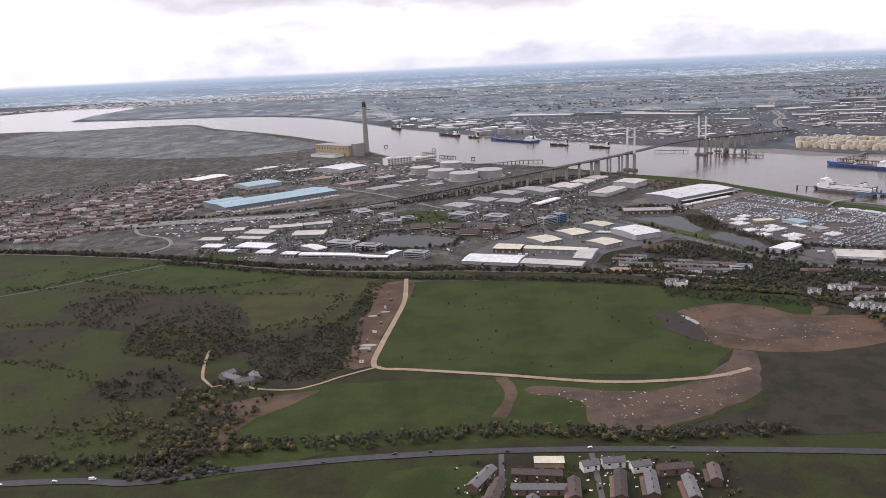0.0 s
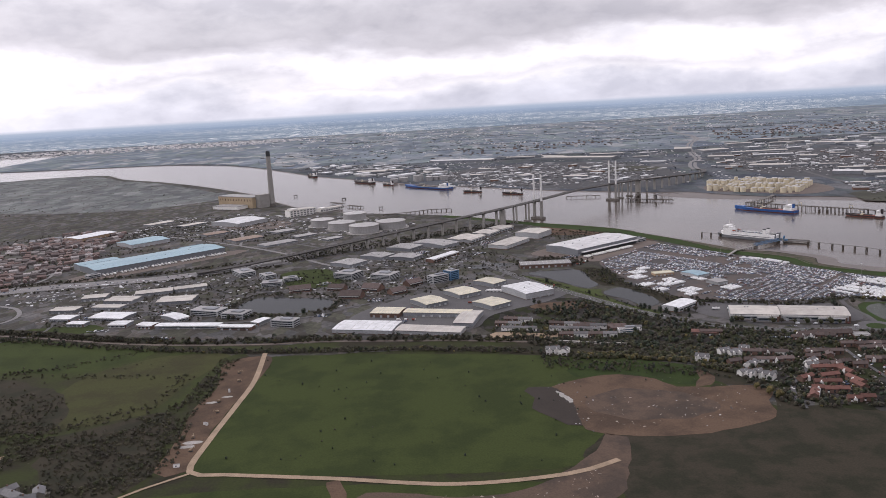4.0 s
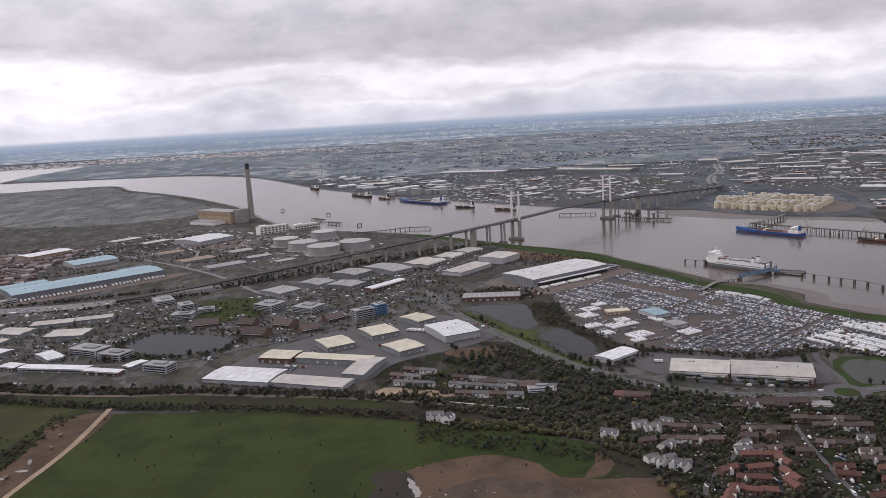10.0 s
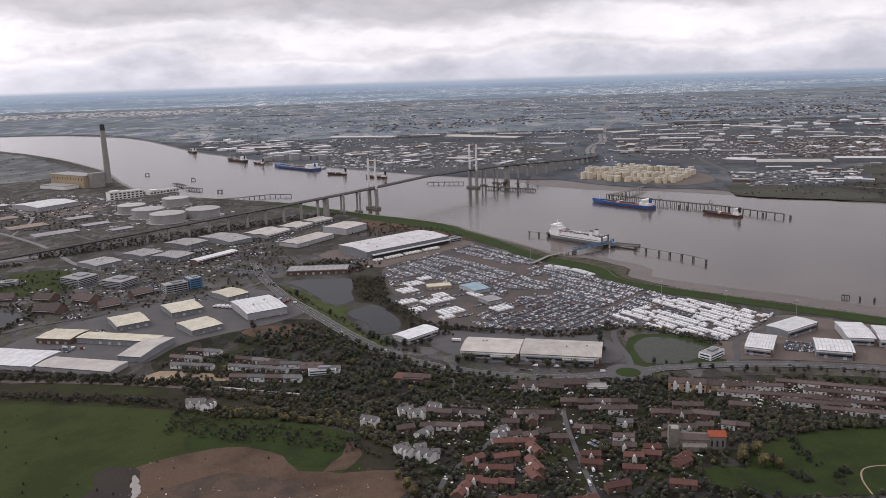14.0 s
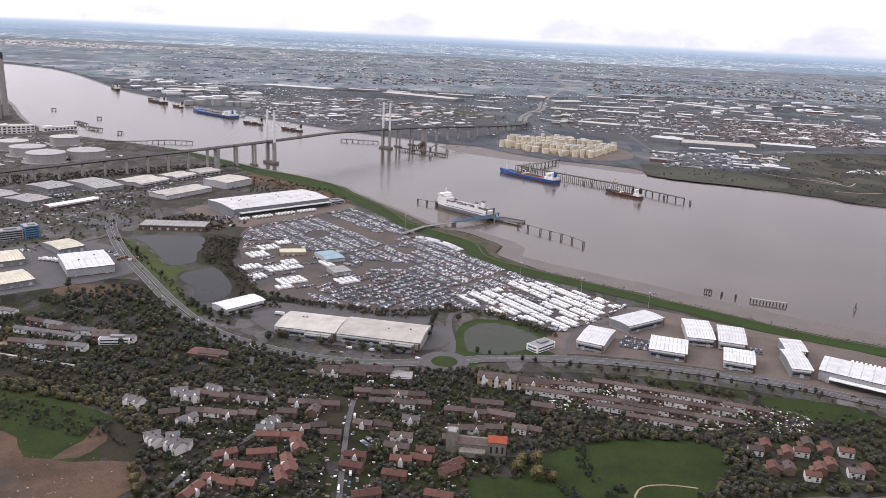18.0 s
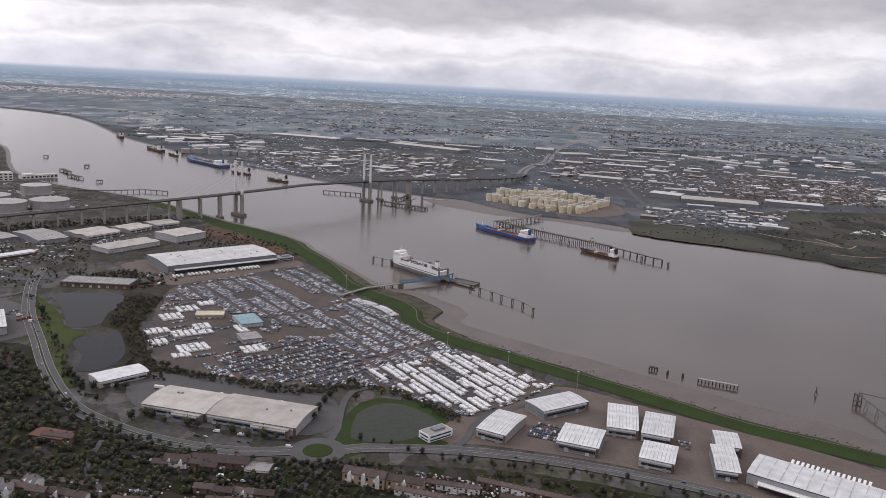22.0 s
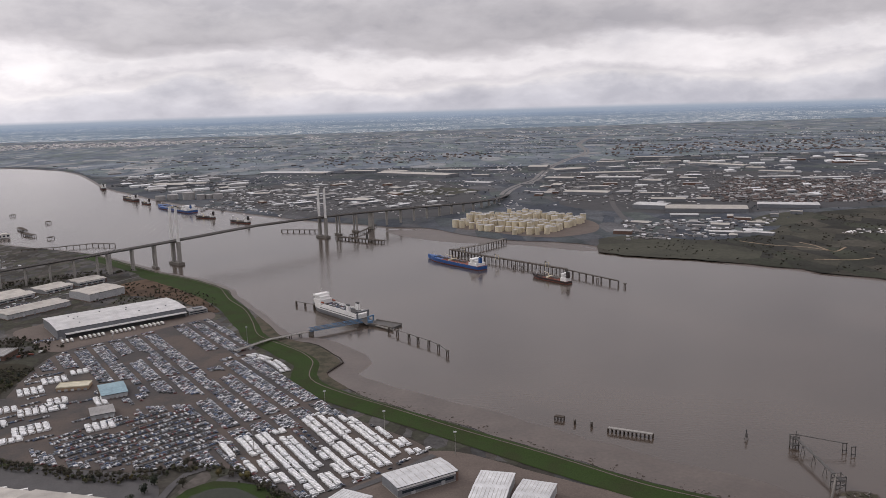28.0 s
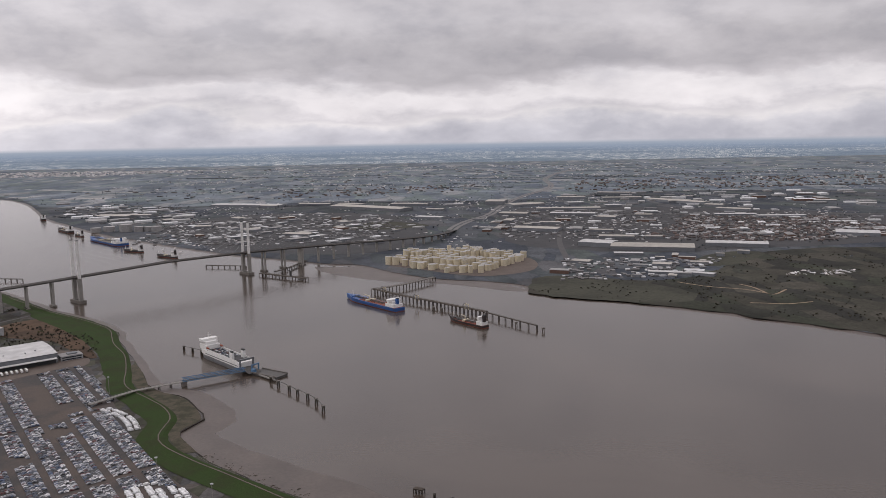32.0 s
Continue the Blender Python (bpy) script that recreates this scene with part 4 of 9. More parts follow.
patch("lake", [(-79, 746), (-73, 769), (-62, 779), (-46, 774), (-31, 768), (-1, 756), (4, 738), (-2, 719), (-25, 712), (-58, 723)], POND, 1.16, "grey ornamental lake among the offices", "lake")
patch("pond", [(185, 803), (204, 809), (232, 808), (238, 785), (236, 762), (237, 738), (224, 730), (212, 752), (199, 780)], POND, 1.20, "grey balancing pond with reedy edges", "pond")
patch("pond", [(233, 706), (241, 719), (254, 724), (264, 700), (269, 679), (264, 660), (252, 658), (246, 682)], POND, 1.20, "grey balancing pond beside the showroom", "pond")
patch("pond", [(399, 578), (402, 608), (417, 620), (434, 609), (440, 590), (422, 577)], POND2, 1.20, "grey-green pond beside the roundabout", "pond")
patch("pond", [(135, 856), (165, 862), (172, 848), (142, 838)], POND, 1.20, "long dark channel beside the works", "pond")
patch("verge", [(176, 800), (200, 770), (222, 728), (235, 722), (232, 700), (246, 660), (262, 640), (255, 632), (225, 690), (192, 758)], VERGE, 1.17, "green verge between road and ponds", "verge")
patch("verge", [(392, 560), (396, 606), (412, 626), (440, 614), (446, 590), (440, 572), (415, 572)], LEVEE, 1.16, "green verge round the roadside pond", "verge")
patch("scrubland", [(232, 812), (262, 800), (262, 742), (290, 668), (300, 640), (275, 650), (268, 680), (252, 728), (238, 740)], SCRUB, 1.15, "brown scrub between ponds and vehicle park", "scrub")
PARK = [(262, 830), (300, 868), (347, 909), (372, 872), (396, 826), (420, 775), (437, 742), (470, 692), (508, 645), (480, 620), (455, 604), (410, 642), (376, 640), (330, 652), (292, 672), (270, 735)]
patch("vehicle_park", PARK, YARD, 1.20, "vast brown asphalt vehicle park", "car park", jitter=0)
patch("yard", [(208, 905), (300, 960), (352, 915), (300, 868), (262, 838), (235, 862)], PAVING, 1.18, "paved lorry yard round the distribution shed", "yard", jitter=0.3)
patch("business_yard", [(452, 606), (508, 645), (560, 612), (640, 545), (620, 510), (575, 520), (520, 552), (470, 570), (440, 578)], PAVING, 1.17, "brown paved yards between the riverside units", "yard", jitter=0.3)
patch("yard", [(292, 668), (330, 650), (378, 636), (392, 610), (380, 582), (320, 592), (296, 610), (282, 640)], ASPHALT, 1.17, "asphalt yard behind the twin sheds", "yard", jitter=0.3)
patch("yard", [(20, 680), (60, 735), (150, 790), (205, 735), (190, 700), (135, 665), (110, 628), (40, 640)], ASPHALT, 1.16, "asphalt yards between the trade sheds", "yard", jitter=0.3)
patch("riverside_grass", [(250, 1105), (300, 1058), (340, 1005), (370, 935), (402, 852), (396, 838), (374, 880), (352, 935), (330, 975), (290, 1030), (240, 1090)], LEVEE, 1.19, "green riverside grass below the flood bank", "verge")
patch("riverside_grass", [(398, 845), (440, 818), (452, 785), (440, 760), (425, 790), (408, 815)], LEVEE, 1.19, "green grass between vehicle park and headland", "verge")
patch("rough_ground", [(232, 1050), (262, 1075), (300, 1030), (335, 965), (352, 930), (335, 940), (300, 985), (250, 1010)], DIRT, 1.18, "brown rough ground behind the distribution shed", "bare ground")
levee_line = smooth_line(SOUTH_BANK[15:35], 9)
ln = normals2(levee_line)
for i, (p, n) in enumerate(zip(levee_line, ln)):
    # the bank keeps inland of the muddy headland
    k = float(np.interp(p[1], [700, 740, 765, 785, 820, 850, 900, 940], [0, 3, 6, 13, 12, 8, 4, 0]))
    levee_line[i] = (p[0] - n.x * k, p[1] - n.y * k)
levee_line = smooth_line(levee_line[::3] + [levee_line[-1]], 6)
ln = normals2(levee_line)
patch("saltings", [(386, 908), (394, 896), (413, 850), (439, 824), (458, 785), (450, 766), (466, 735), (459, 734), (444, 765), (442, 785), (427, 817), (404, 850), (386, 890)], SALTMARSH, 1.225, "brown muddy saltings on the small headland", "mud bank")
wall = Shape()
bank = [p for p in south_line if 715 < p[1] < 905 and 380 < p[0] < 475]
for a, b in zip(bank, bank[1:]):
    wall.tube((a[0], a[1], 0.85), (b[0], b[1], 0.85), 0.5, 4)
solo("sea_wall", wall, DARKDIRT, "dark broken sea wall round the muddy headland", "sea wall", kind="structure")


def levee():
    s = Shape()
    prof = ((-1.0, 1.08), (-4.0, 1.9), (-6.0, 1.95), (-10.0, 1.4), (-17.5, 1.24))
    for p, n in zip(levee_line, ln):
        for o, z in prof:
            s.v.append((p[0] + n.x * o, p[1] + n.y * o, z))
    k = len(prof)
    for i in range(len(levee_line) - 1):
        for j in range(k - 1):
            s.f.append((k * i + j, k * i + j + 1, k * (i + 1) + j + 1, k * (i + 1) + j))
    solo("flood_bank", s, LEVEE, "long green grass flood bank beside the river", "flood bank", kind="structure")


levee()
ribbon("footpath", [(p[0] - n.x * 5.0 + 1.2 * math.sin(i * 0.35), p[1] - n.y * 5.0) for i, (p, n) in enumerate(zip(levee_line, ln))][10:], 0.7, PAVING, 2.02, "narrow pale footpath along the flood bank", "path")
ribbon("dual_carriageway", [(150, 880), (158, 845), (164, 822), (186, 762), (213, 706), (238, 655), (264, 613), (290, 590), (318, 574), (350, 565), (374, 566)], 8.4, ASPHALT, 1.36, "grey dual carriageway curving past the ponds", "road")
ribbon("dual_carriageway", [(394, 567), (404, 569), (445, 567), (485, 558), (522, 544), (555, 528), (585, 507), (640, 465), (700, 410)], 8.4, ASPHALT, 1.36, "grey dual carriageway behind the riverside units", "road")
ribbon("central_reserve", [(186, 762), (213, 706), (238, 655), (264, 613), (290, 590), (318, 574), (350, 566)], 0.7, LEVEE, 1.42, "thin grass strip between the carriageways", "verge")
ribbon("slip_road", [(388, 572), (392, 590), (393, 612), (398, 634), (410, 642)], 3.6, ASPHALT, 1.37, "side road from roundabout to vehicle park", "road")
ribbon("slip_road", [(445, 569), (452, 580), (456, 592), (462, 602), (490, 622), (510, 640)], 3.6, ASPHALT, 1.37, "side road along the edge of the vehicle park", "road")
ribbon("slip_road", [(382, 560), (386, 548), (380, 535), (360, 528)], 3.2, ASPHALT, 1.37, "side road into the housing estate", "road")
ribbon("street", [(268, 440), (275, 468), (300, 500), (306, 525), (292, 548), (290, 575)], 2.4, ASPHALT, 1.36, "estate street between trees and houses", "road")
ribbon("street", [(330, 440), (332, 470), (335, 505), (338, 525)], 2.2, ASPHALT, 1.36, "estate street with parked cars", "road")
ribbon("street", [(60, 314), (58, 280), (55, 245)], 2.4, ASPHALT, 1.36, "residential street with parked cars", "road")
ribbon("street", [(22, 316), (20, 280), (18, 240)], 2.4, ASPHALT, 1.36, "residential street of terraces", "road")
ribbon("motorway", [(-620, 800), (-450, 855), (-340, 880), (-288, 890), (-236, 893), (-185, 899), (-138, 914), (-86, 938), (-60, 950)], 24, TARMAC, 1.34, "broad grey motorway with toll lanes", "road")
ribbon("link_road", [(-300, 720), (-275, 760), (-290, 800), (-330, 830), (-345, 880), (-320, 930), (-330, 1000)], 4, TARMAC, 1.33, "curving link road beside the long blue shed", "road")
ribbon("link_road", [(-20, 1010), (-80, 1080), (-160, 1130), (-260, 1190), (-380, 1230)], 4, ASPHALT, 1.33, "grey estate road under the viaduct", "road")
ribbon("works_road", [(-260, 1200), (-191, 1132), (-136, 1077), (-71, 1000), (-16, 916), (20, 880)], 4.5, TARMAC, 1.335, "pale works road crossing under the viaduct", "road")
ribbon("works_road", [(-305, 1420), (-210, 1274), (-155, 1185), (-136, 1077)], 3.6, TARMAC, 1.337, "pale works road to the power station", "road")
ribbon("works_road", [(-420, 1180), (-330, 1100), (-318, 1010), (-345, 900)], 3.6, TARMAC, 1.338, "pale road round the blue shed", "road")
ribbon("estate_road", [(-250, 800), (-120, 765), (-95, 790), (-60, 800), (0, 800), (60, 775), (110, 760), (160, 800), (164, 822)], 3.2, ASPHALT, 1.30, "grey estate road winding past the lake", "road")
ribbon("estate_road", [(-250, 760), (-160, 755), (-110, 705), (-20, 695), (20, 720), (60, 740)], 2.8, ASPHALT, 1.305, "grey estate road between white-roofed units", "road")
ribbon("estate_road", [(158, 845), (120, 870), (90, 880), (130, 940), (180, 1000), (215, 1050), (240, 1090)], 3.0, ASPHALT, 1.302, "grey estate road between the trade sheds", "road")
ribbon("estate_road", [(90, 880), (40, 880), (0, 930), (-20, 916)], 3.0, ASPHALT, 1.304, "grey estate road past the offices", "road")
patch("trailer_yard", [(-285, 945), (-262, 912), (-130, 1020), (-148, 1042)], PAVING, 1.21, "pale lorry yard along the blue shed", "yard", jitter=0.3)
patch("trailer_yard", [(-215, 1330), (-110, 1290), (-95, 1225), (-150, 1215), (-210, 1270)], PAVING, 1.2, "pale lorry yard before the white shed", "yard", jitter=0.3)
FARWAY = [(690, 1680), (708, 1748), (742, 1835), (790, 1930), (838, 2090), (890, 2255), (935, 2370), (985, 2488), (1060, 2640), (1096, 2740), (1130, 2880), (1150, 3020), (1187, 3225), (1312, 3594), (1450, 3900)]
for (ax, ay), (bx, by) in zip(FARWAY, FARWAY[1:]):
    claim((ax + bx) / 2, (ay + by) / 2, math.hypot(bx - ax, by - ay), 40, math.degrees(math.atan2(by - ay, bx - ax)))
for off in (-5.2, 5.2):
    ribbon("motorway", FARWAY, 7.5, TARMAC, 1.4, "far motorway carriageway running away across the plain", "road", offset=off)
ribbon("far_road", [(600, 1960), (700, 1900), (820, 1860), (980, 1880), (1200, 1820), (1600, 1750)], 9, ASPHALT, 1.38, "far road between warehouses", "road")
ribbon("far_road", [(790, 1210), (800, 1300), (830, 1480), (880, 1700), (900, 1900)], 8, ASPHALT, 1.38, "far road beside the tank farm", "road")
for k, pts in enumerate(([(150, 880), (158, 845), (164, 822), (186, 762), (213, 706), (238, 655), (264, 613), (290, 590), (318, 574), (350, 565), (372, 566)], [(396, 567), (404, 569), (445, 567), (485, 558), (522, 544), (555, 528), (585, 507), (640, 465)])):
    for off in (-3.9, -0.7, 0.7, 3.9):
        ribbon("lane_marking", pts, 0.16, PAINT, 1.44, "worn white edge line on the carriageway", "road marking", offset=off)
solo("roundabout", Shape().cyl(384, 566, 1.3, 1.39, 12.5, n=40), ASPHALT, "round grey road junction with a grass island", "roundabout", kind="structure")
solo("roundabout_island", Shape().cyl(384, 566, 1.39, 1.62, 6.6, 6.2, n=32), LEVEE, "round grass island with a small post", "traffic island")


# ---- bridge ----
def bridge():
    root = thing("cable_stayed_bridge", "long cable-stayed road bridge with white pylons and concrete viaducts", "bridge", pose(0, 0, 0))
    S, N = Vector((261, 1154)), Vector((406, 1296))
    d = (N - S).normalized()
    q = Vector((-d.y, d.x))
    prof = [((-150, 905), 3.5), ((-105, 925), 5.0), ((-60, 950), 7.5), ((20, 999), 12.0), ((100, 1047), 17.0), ((160, 1083), 20.5), ((205, 1112), 23.0), (tuple(S), 26.0), (tuple((S + N) / 2), 28.5), (tuple(N), 26.5), ((452, 1341), 24.0),
            ((530, 1413), 19.0), ((600, 1478), 14.5), ((650, 1545), 10.0), ((680, 1620), 6.0), ((694, 1680), 2.0)]
    line = smooth_line([p for p, _ in prof], 10)
    # height along the line
    arc = [0.0]
    for a, b in zip(line, line[1:]):
        arc.append(arc[-1] + (Vector(b) - Vector(a)).length)
    keys = []
    for p, z in prof:
        i = min(range(len(line)), key=lambda k: (line[k][0] - p[0]) ** 2 + (line[k][1] - p[1]) ** 2)
        keys.append((arc[i], z))
    zs = np.interp(arc, [k[0] for k in keys], [k[1] for k in keys])
    ns = normals2(line)

    def sweep(out, mat, name, label=""):
        s = Shape()
        k = len(out)
        for p, n, z in zip(line, ns, zs):
            for o, h in out:
                s.v.append((p[0] + n.x * o, p[1] + n.y * o, z + h))
        for i in range(len(line) - 1):
            for j in range(k):
                m = (j + 1) % k
                s.f.append((k * i + j, k * i + m, k * (i + 1) + m, k * (i + 1) + j))
        part(name, s, mat, root, label)

    sweep([(-4.6, 0), (4.6, 0), (4.4, -0.55), (2.6, -1.35), (-2.6, -1.35), (-4.4, -0.55)], DECK, "deck", "grey steel and concrete road deck")
    for side in (-1, 1):
        sweep([(side * 4.6, -0.1), (side * 4.75, -0.1), (side * 4.75, 0.45), (side * 4.6, 0.45)], DKCONC, "parapet")
    sweep([(-0.25, 0.02), (0.25, 0.02), (0.25, 0.35), (-0.25, 0.35)], DKCONC, "central_barrier")

    def zat(p):
        i = min(range(len(line)), key=lambda k: (line[k][0] - p[0]) ** 2 + (line[k][1] - p[1]) ** 2)
        return float(zs[i]), ns[i]

    # pylons: two round-edged white legs each, joined by cross beams, on broad caissons
    for c in (S, N):
        zd = zat(c)[0]
        ang = math.atan2(q.y, q.x)
        part("caisson", Shape().prism([(c.x + q.x * a + d.x * b, c.y + q.y * a + d.y * b) for a, b in ((-11, -2.4), (-9.5, -4), (9.5, -4), (11, -2.4), (11, 2.4), (9.5, 4), (-9.5, 4), (-11, 2.4))], -0.5, 2.6, 0.97), DKCONC, root, "tide-stained concrete caisson")
        for sgn in (-1, 1):
            x, y = c.x + q.x * sgn * 6.0, c.y + q.y * sgn * 6.0
            part("pylon_pier", Shape().box(x, y, 2.5, 3.0, 3.6, zd - 1.2, ang), CONCRETE, root)
            leg = part("pylon_leg", Shape().prism([(x + q.x * a + d.x * b, y + q.y * a + d.y * b) for a, b in ((-0.9, -1.2), (-0.5, -1.6), (0.5, -1.6), (0.9, -1.2), (0.9, 1.2), (0.5, 1.6), (-0.5, 1.6), (-0.9, 1.2))], zd - 1.3, 62.5, 0.86), WHITESTEEL, root, "tall white steel pylon leg")
            part("pylon_cap", Shape().box(x, y, 62.5, 1.9, 3.0, 63.2, ang), DARKTRIM, leg)
        part("pylon_crossbeam", Shape().box(c.x, c.y, zd - 2.9, 12.5, 2.6, zd - 1.36, ang), CONCRETE, root)
    # stays
    for c, sg in ((S, 1), (N, -1)):
        for sgn in (-1, 1):
            for way in (-1, 1):
                for k in range(1, 8):
                    run = k * 13.6
                    far = c + d * (way * run)
                    z, n = zat(far)
                    top = (c.x + q.x * sgn * 6.0, c.y + q.y * sgn * 6.0, 34 + k * 3.8)
                    part("stay_cable", Shape().tube((far.x + n.x * 4.9 * sgn, far.y + n.y * 4.9 * sgn, z), top, 0.03, 4), STAY, root)
    # piers
    spans = []
    for i in range(15):
        u = i / 14
        spans.append(((-66 + u * 262, 946 + u * 157), 1))
    for a in (((243, 1137), 2), ((224, 1124), 2), ((205, 1110), 3), ((424, 1314), 2), ((445, 1335), 2), ((465, 1354), 3)):
        spans.append(a)
    for p in ((486, 1373), (505, 1391), (524, 1408), (543, 1426), (562, 1443), (581, 1460), (600, 1478), (617, 1497), (632, 1519), (646, 1540), (658, 1563), (668, 1587), (677, 1611)):
        spans.append((p, 1))
    for (x, y), kind in spans:
        z, n = zat((x, y))
        ang = math.atan2(n.y, n.x)
        if kind == 3:
            part("pier", Shape().box(x, y, 0, 8.5, 3.4, z - 1.36, ang), CONCRETE, root, "broad concrete anchor pier")
        elif kind == 2:
            part("pier_base", Shape().box(x, y, -0.5, 11, 4.0, 1.6, ang), DKCONC, root)
            for s2 in (-1, 1):
                part("pier", Shape().box(x + n.x * 2.9 * s2, y + n.y * 2.9 * s2, 1.6, 1.7, 1.9, z - 1.36, ang), CONCRETE, root)
        else:
            part("pier", Shape().box(x, y, Z0, 3.4, 1.7, z - 2.2, ang), CONCRETE, root)
            part("pier_head", Shape().prism([(x + n.x * a - n.y * b, y + n.y * a + n.x * b) for a, b in ((-1.7, -0.9), (1.7, -0.9), (1.7, 0.9), (-1.7, 0.9))], z - 2.2, z - 1.36, 1.7), CONCRETE, root)


bridge()


# ---- buildings ----
def roof_shape(kind, L, W, h):
    s = Shape()
    a, b, o, th = L / 2 + 0.25, W / 2 + 0.25, 0.0, 0.28
    if kind == "flat":
        s.box(0, 0, h, L + 0.1, W + 0.1, h + 0.12)
        for x, y, sx, sy in ((0, -W / 2, L + 0.3, 0.3), (0, W / 2, L + 0.3, 0.3), (-L / 2, 0, 0.3, W - 0.3), (L / 2, 0, 0.3, W - 0.3)):
            s.box(x, y, h - 0.2, sx, sy, h + 0.42)
    elif kind == "barrel":
        pts = []
        n = 10
        rise = W * 0.055
        for i in range(n + 1):
            u = -1 + 2 * i / n
            pts.append((u * b, h + rise * (1 - u * u)))
        s.profile([(y, z + th) for y, z in pts] + [(y, z) for y, z in reversed(pts)], -a, a)
    elif kind == "twin":
        rise = W * 0.035
        pts = [(-b, h), (-b / 2, h + rise), (0, h + 0.1), (b / 2, h + rise), (b, h)]
        s.profile([(y, z + th) for y, z in pts] + [(y, z) for y, z in reversed(pts)], -a, a)
    else:
        rise = W * (0.03 if kind == "low" else 0.30)
        pts = [(-b, h), (0, h + rise), (b, h)]
        s.profile([(y, z + th) for y, z in pts] + [(y, z) for y, z in reversed(pts)], -a, a)
    return s


def roof_height(kind, W, h, y):
    u = abs(y) / (W / 2)
    if kind == "flat":
        return h + 0.12
    if kind == "barrel":
        return h + W * 0.055 * (1 - u * u) + 0.28
    if kind == "twin":
        return h + W * 0.035 * (1 - abs(abs(y) - W / 4) / (W / 4)) + 0.28
    return h + W * (0.03 if kind == "low" else 0.30) * (1 - u) + 0.28


def warehouse(label, x, y, L, W, ang, h, kind="low", roof=None, wall=None, lights=0, doors=0, band=False, canopy=False, group="", vents=0, name="warehouse"):
    """An industrial shed: clad walls, sheet roof, rooflights, loading doors and a strip of office glazing."""
    roof, wall = roof or WHITEROOF, wall or GREYWALL
    claim(x, y, L, W, ang)
    root = thing(name, label, "warehouse", pose(x, y, Z0, 0, 0, ang), group)
    pts = [(-W / 2, 0.0), (W / 2, 0.0), (W / 2, h)]
    if kind == "barrel":
        pts += [(W / 2 * (1 - 2 * i / 8), h + W * 0.055 * (1 - (1 - 2 * i / 8) ** 2)) for i in range(1, 8)]
    elif kind in ("low", "gable"):
        pts += [(0, h + W * (0.03 if kind == "low" else 0.30))]
    pts += [(-W / 2, h)]
    wall_part = part("wall", Shape().profile(pts, -L / 2, L / 2), wall, root)
    roof_part = part("roof", roof_shape(kind, L, W, h), roof, root)
    part("plinth", Shape().box(0, 0, 0, L + 0.16, W + 0.16, 0.55), BRICK if wall is not GREYWALL else CONCRETE, root)
    if kind != "flat":
        for sgn in (-1, 1):
            part("gutter", Shape().box(0, sgn * (W / 2 + 0.3), h - 0.05, L + 0.5, 0.16, h + 0.2), DARKTRIM, roof_part)
    for i in range(lights):
        u = -L / 2 + (i + 0.5) * L / lights
        for sgn in (-1, 1):
            s = Shape()
            y0, y1 = sgn * W * 0.05, sgn * W * 0.46
            w = min(0.45, L / lights * 0.2)
            z0, z1 = roof_height(kind, W, h, y0) + 0.03, roof_height(kind, W, h, y1) + 0.03
            top = [(u - w / 2, y0, z0 + 0.05), (u + w / 2, y0, z0 + 0.05), (u + w / 2, y1, z1 + 0.05), (u - w / 2, y1, z1 + 0.05)]
            s.face_loop(top)
            part("rooflight", s, LIGHTPANEL, roof_part)
    for i in range(doors):
        u = -L / 2 + (i + 0.5) * L / doors
        part("loading_door", Shape().box(u, -W / 2 - 0.06, 0.1, min(1.9, L / doors * 0.6), 0.12, min(2.2, h * 0.55)), DOOR, wall_part)
    if band:
        part("glazing_band", Shape().box(0, -W / 2 - 0.05, h * 0.35, L * 0.86, 0.14, h * 0.6), GLASS, root)
        part("fascia", Shape().box(0, -W / 2 - 0.07, h * 0.78, L + 0.2, 0.2, h), WHITESTEEL, root)
        part("corner_pier", Shape().box(L / 2 - 0.4, -W / 2 - 0.09, 0, 1.2, 0.3, h * 0.95), BRICK, root)
    if canopy:
        part("canopy", Shape().box(2, -W / 2 - 1.8, h * 0.52, L - 6, 3.4, h * 0.6), WHITESTEEL, root)
        part("dock_wall", Shape().box(2, -W / 2 - 0.3, 0, L - 6.5, 0.4, h * 0.5), DARKTRIM, root)
    rng = random.Random(int(x * 7 + y))
    for i in range(vents):
        vx, vy = rng.uniform(-L * 0.4, L * 0.4), rng.uniform(-W * 0.35, W * 0.35)
        part("roof_vent", Shape().box(vx, vy, roof_height(kind, W, h, vy) - 0.1, 0.8, 0.8, roof_height(kind, W, h, vy) + 0.6), GREYWALL, roof_part)
    return root


def office(label, x, y, L, W, ang, h, floors=3, glass=None, frame_mat=None, group=""):
    """An office block: floor slabs with glazing between, plant room and railing on the roof."""
    claim(x, y, L, W, ang)
    root = thing("office_block", label, "office building", pose(x, y, Z0, 0, 0, ang), group)
    part("glazing", Shape().box(0, 0, 0.05, L - 0.5, W - 0.5, h - 0.1), glass or GLASS, root)
    for i in range(floors + 1):
        z = h * i / floors
        part("floor_band", Shape().box(0, 0, max(0, z - h / floors * 0.24), L, W, z + h / floors * 0.2), frame_mat or PALEWALL, root)
    for sx in (-1, 1):
        for sy in (-1, 1):
            part("corner_pier", Shape().box(sx * (L / 2 - 0.35), sy * (W / 2 - 0.35), 0, 0.8, 0.8, h), frame_mat or PALEWALL, root)
    part("plant_room", Shape().box(L * 0.08, 0, h, L * 0.45, W * 0.45, h + 1.2), GREYWALL, root)
    part("roof", Shape().box(0, 0, h + h / floors * 0.2 - 0.1, L * 0.95, W * 0.95, h + h / floors * 0.2 + 0.06), GREYROOF, root)
    return root


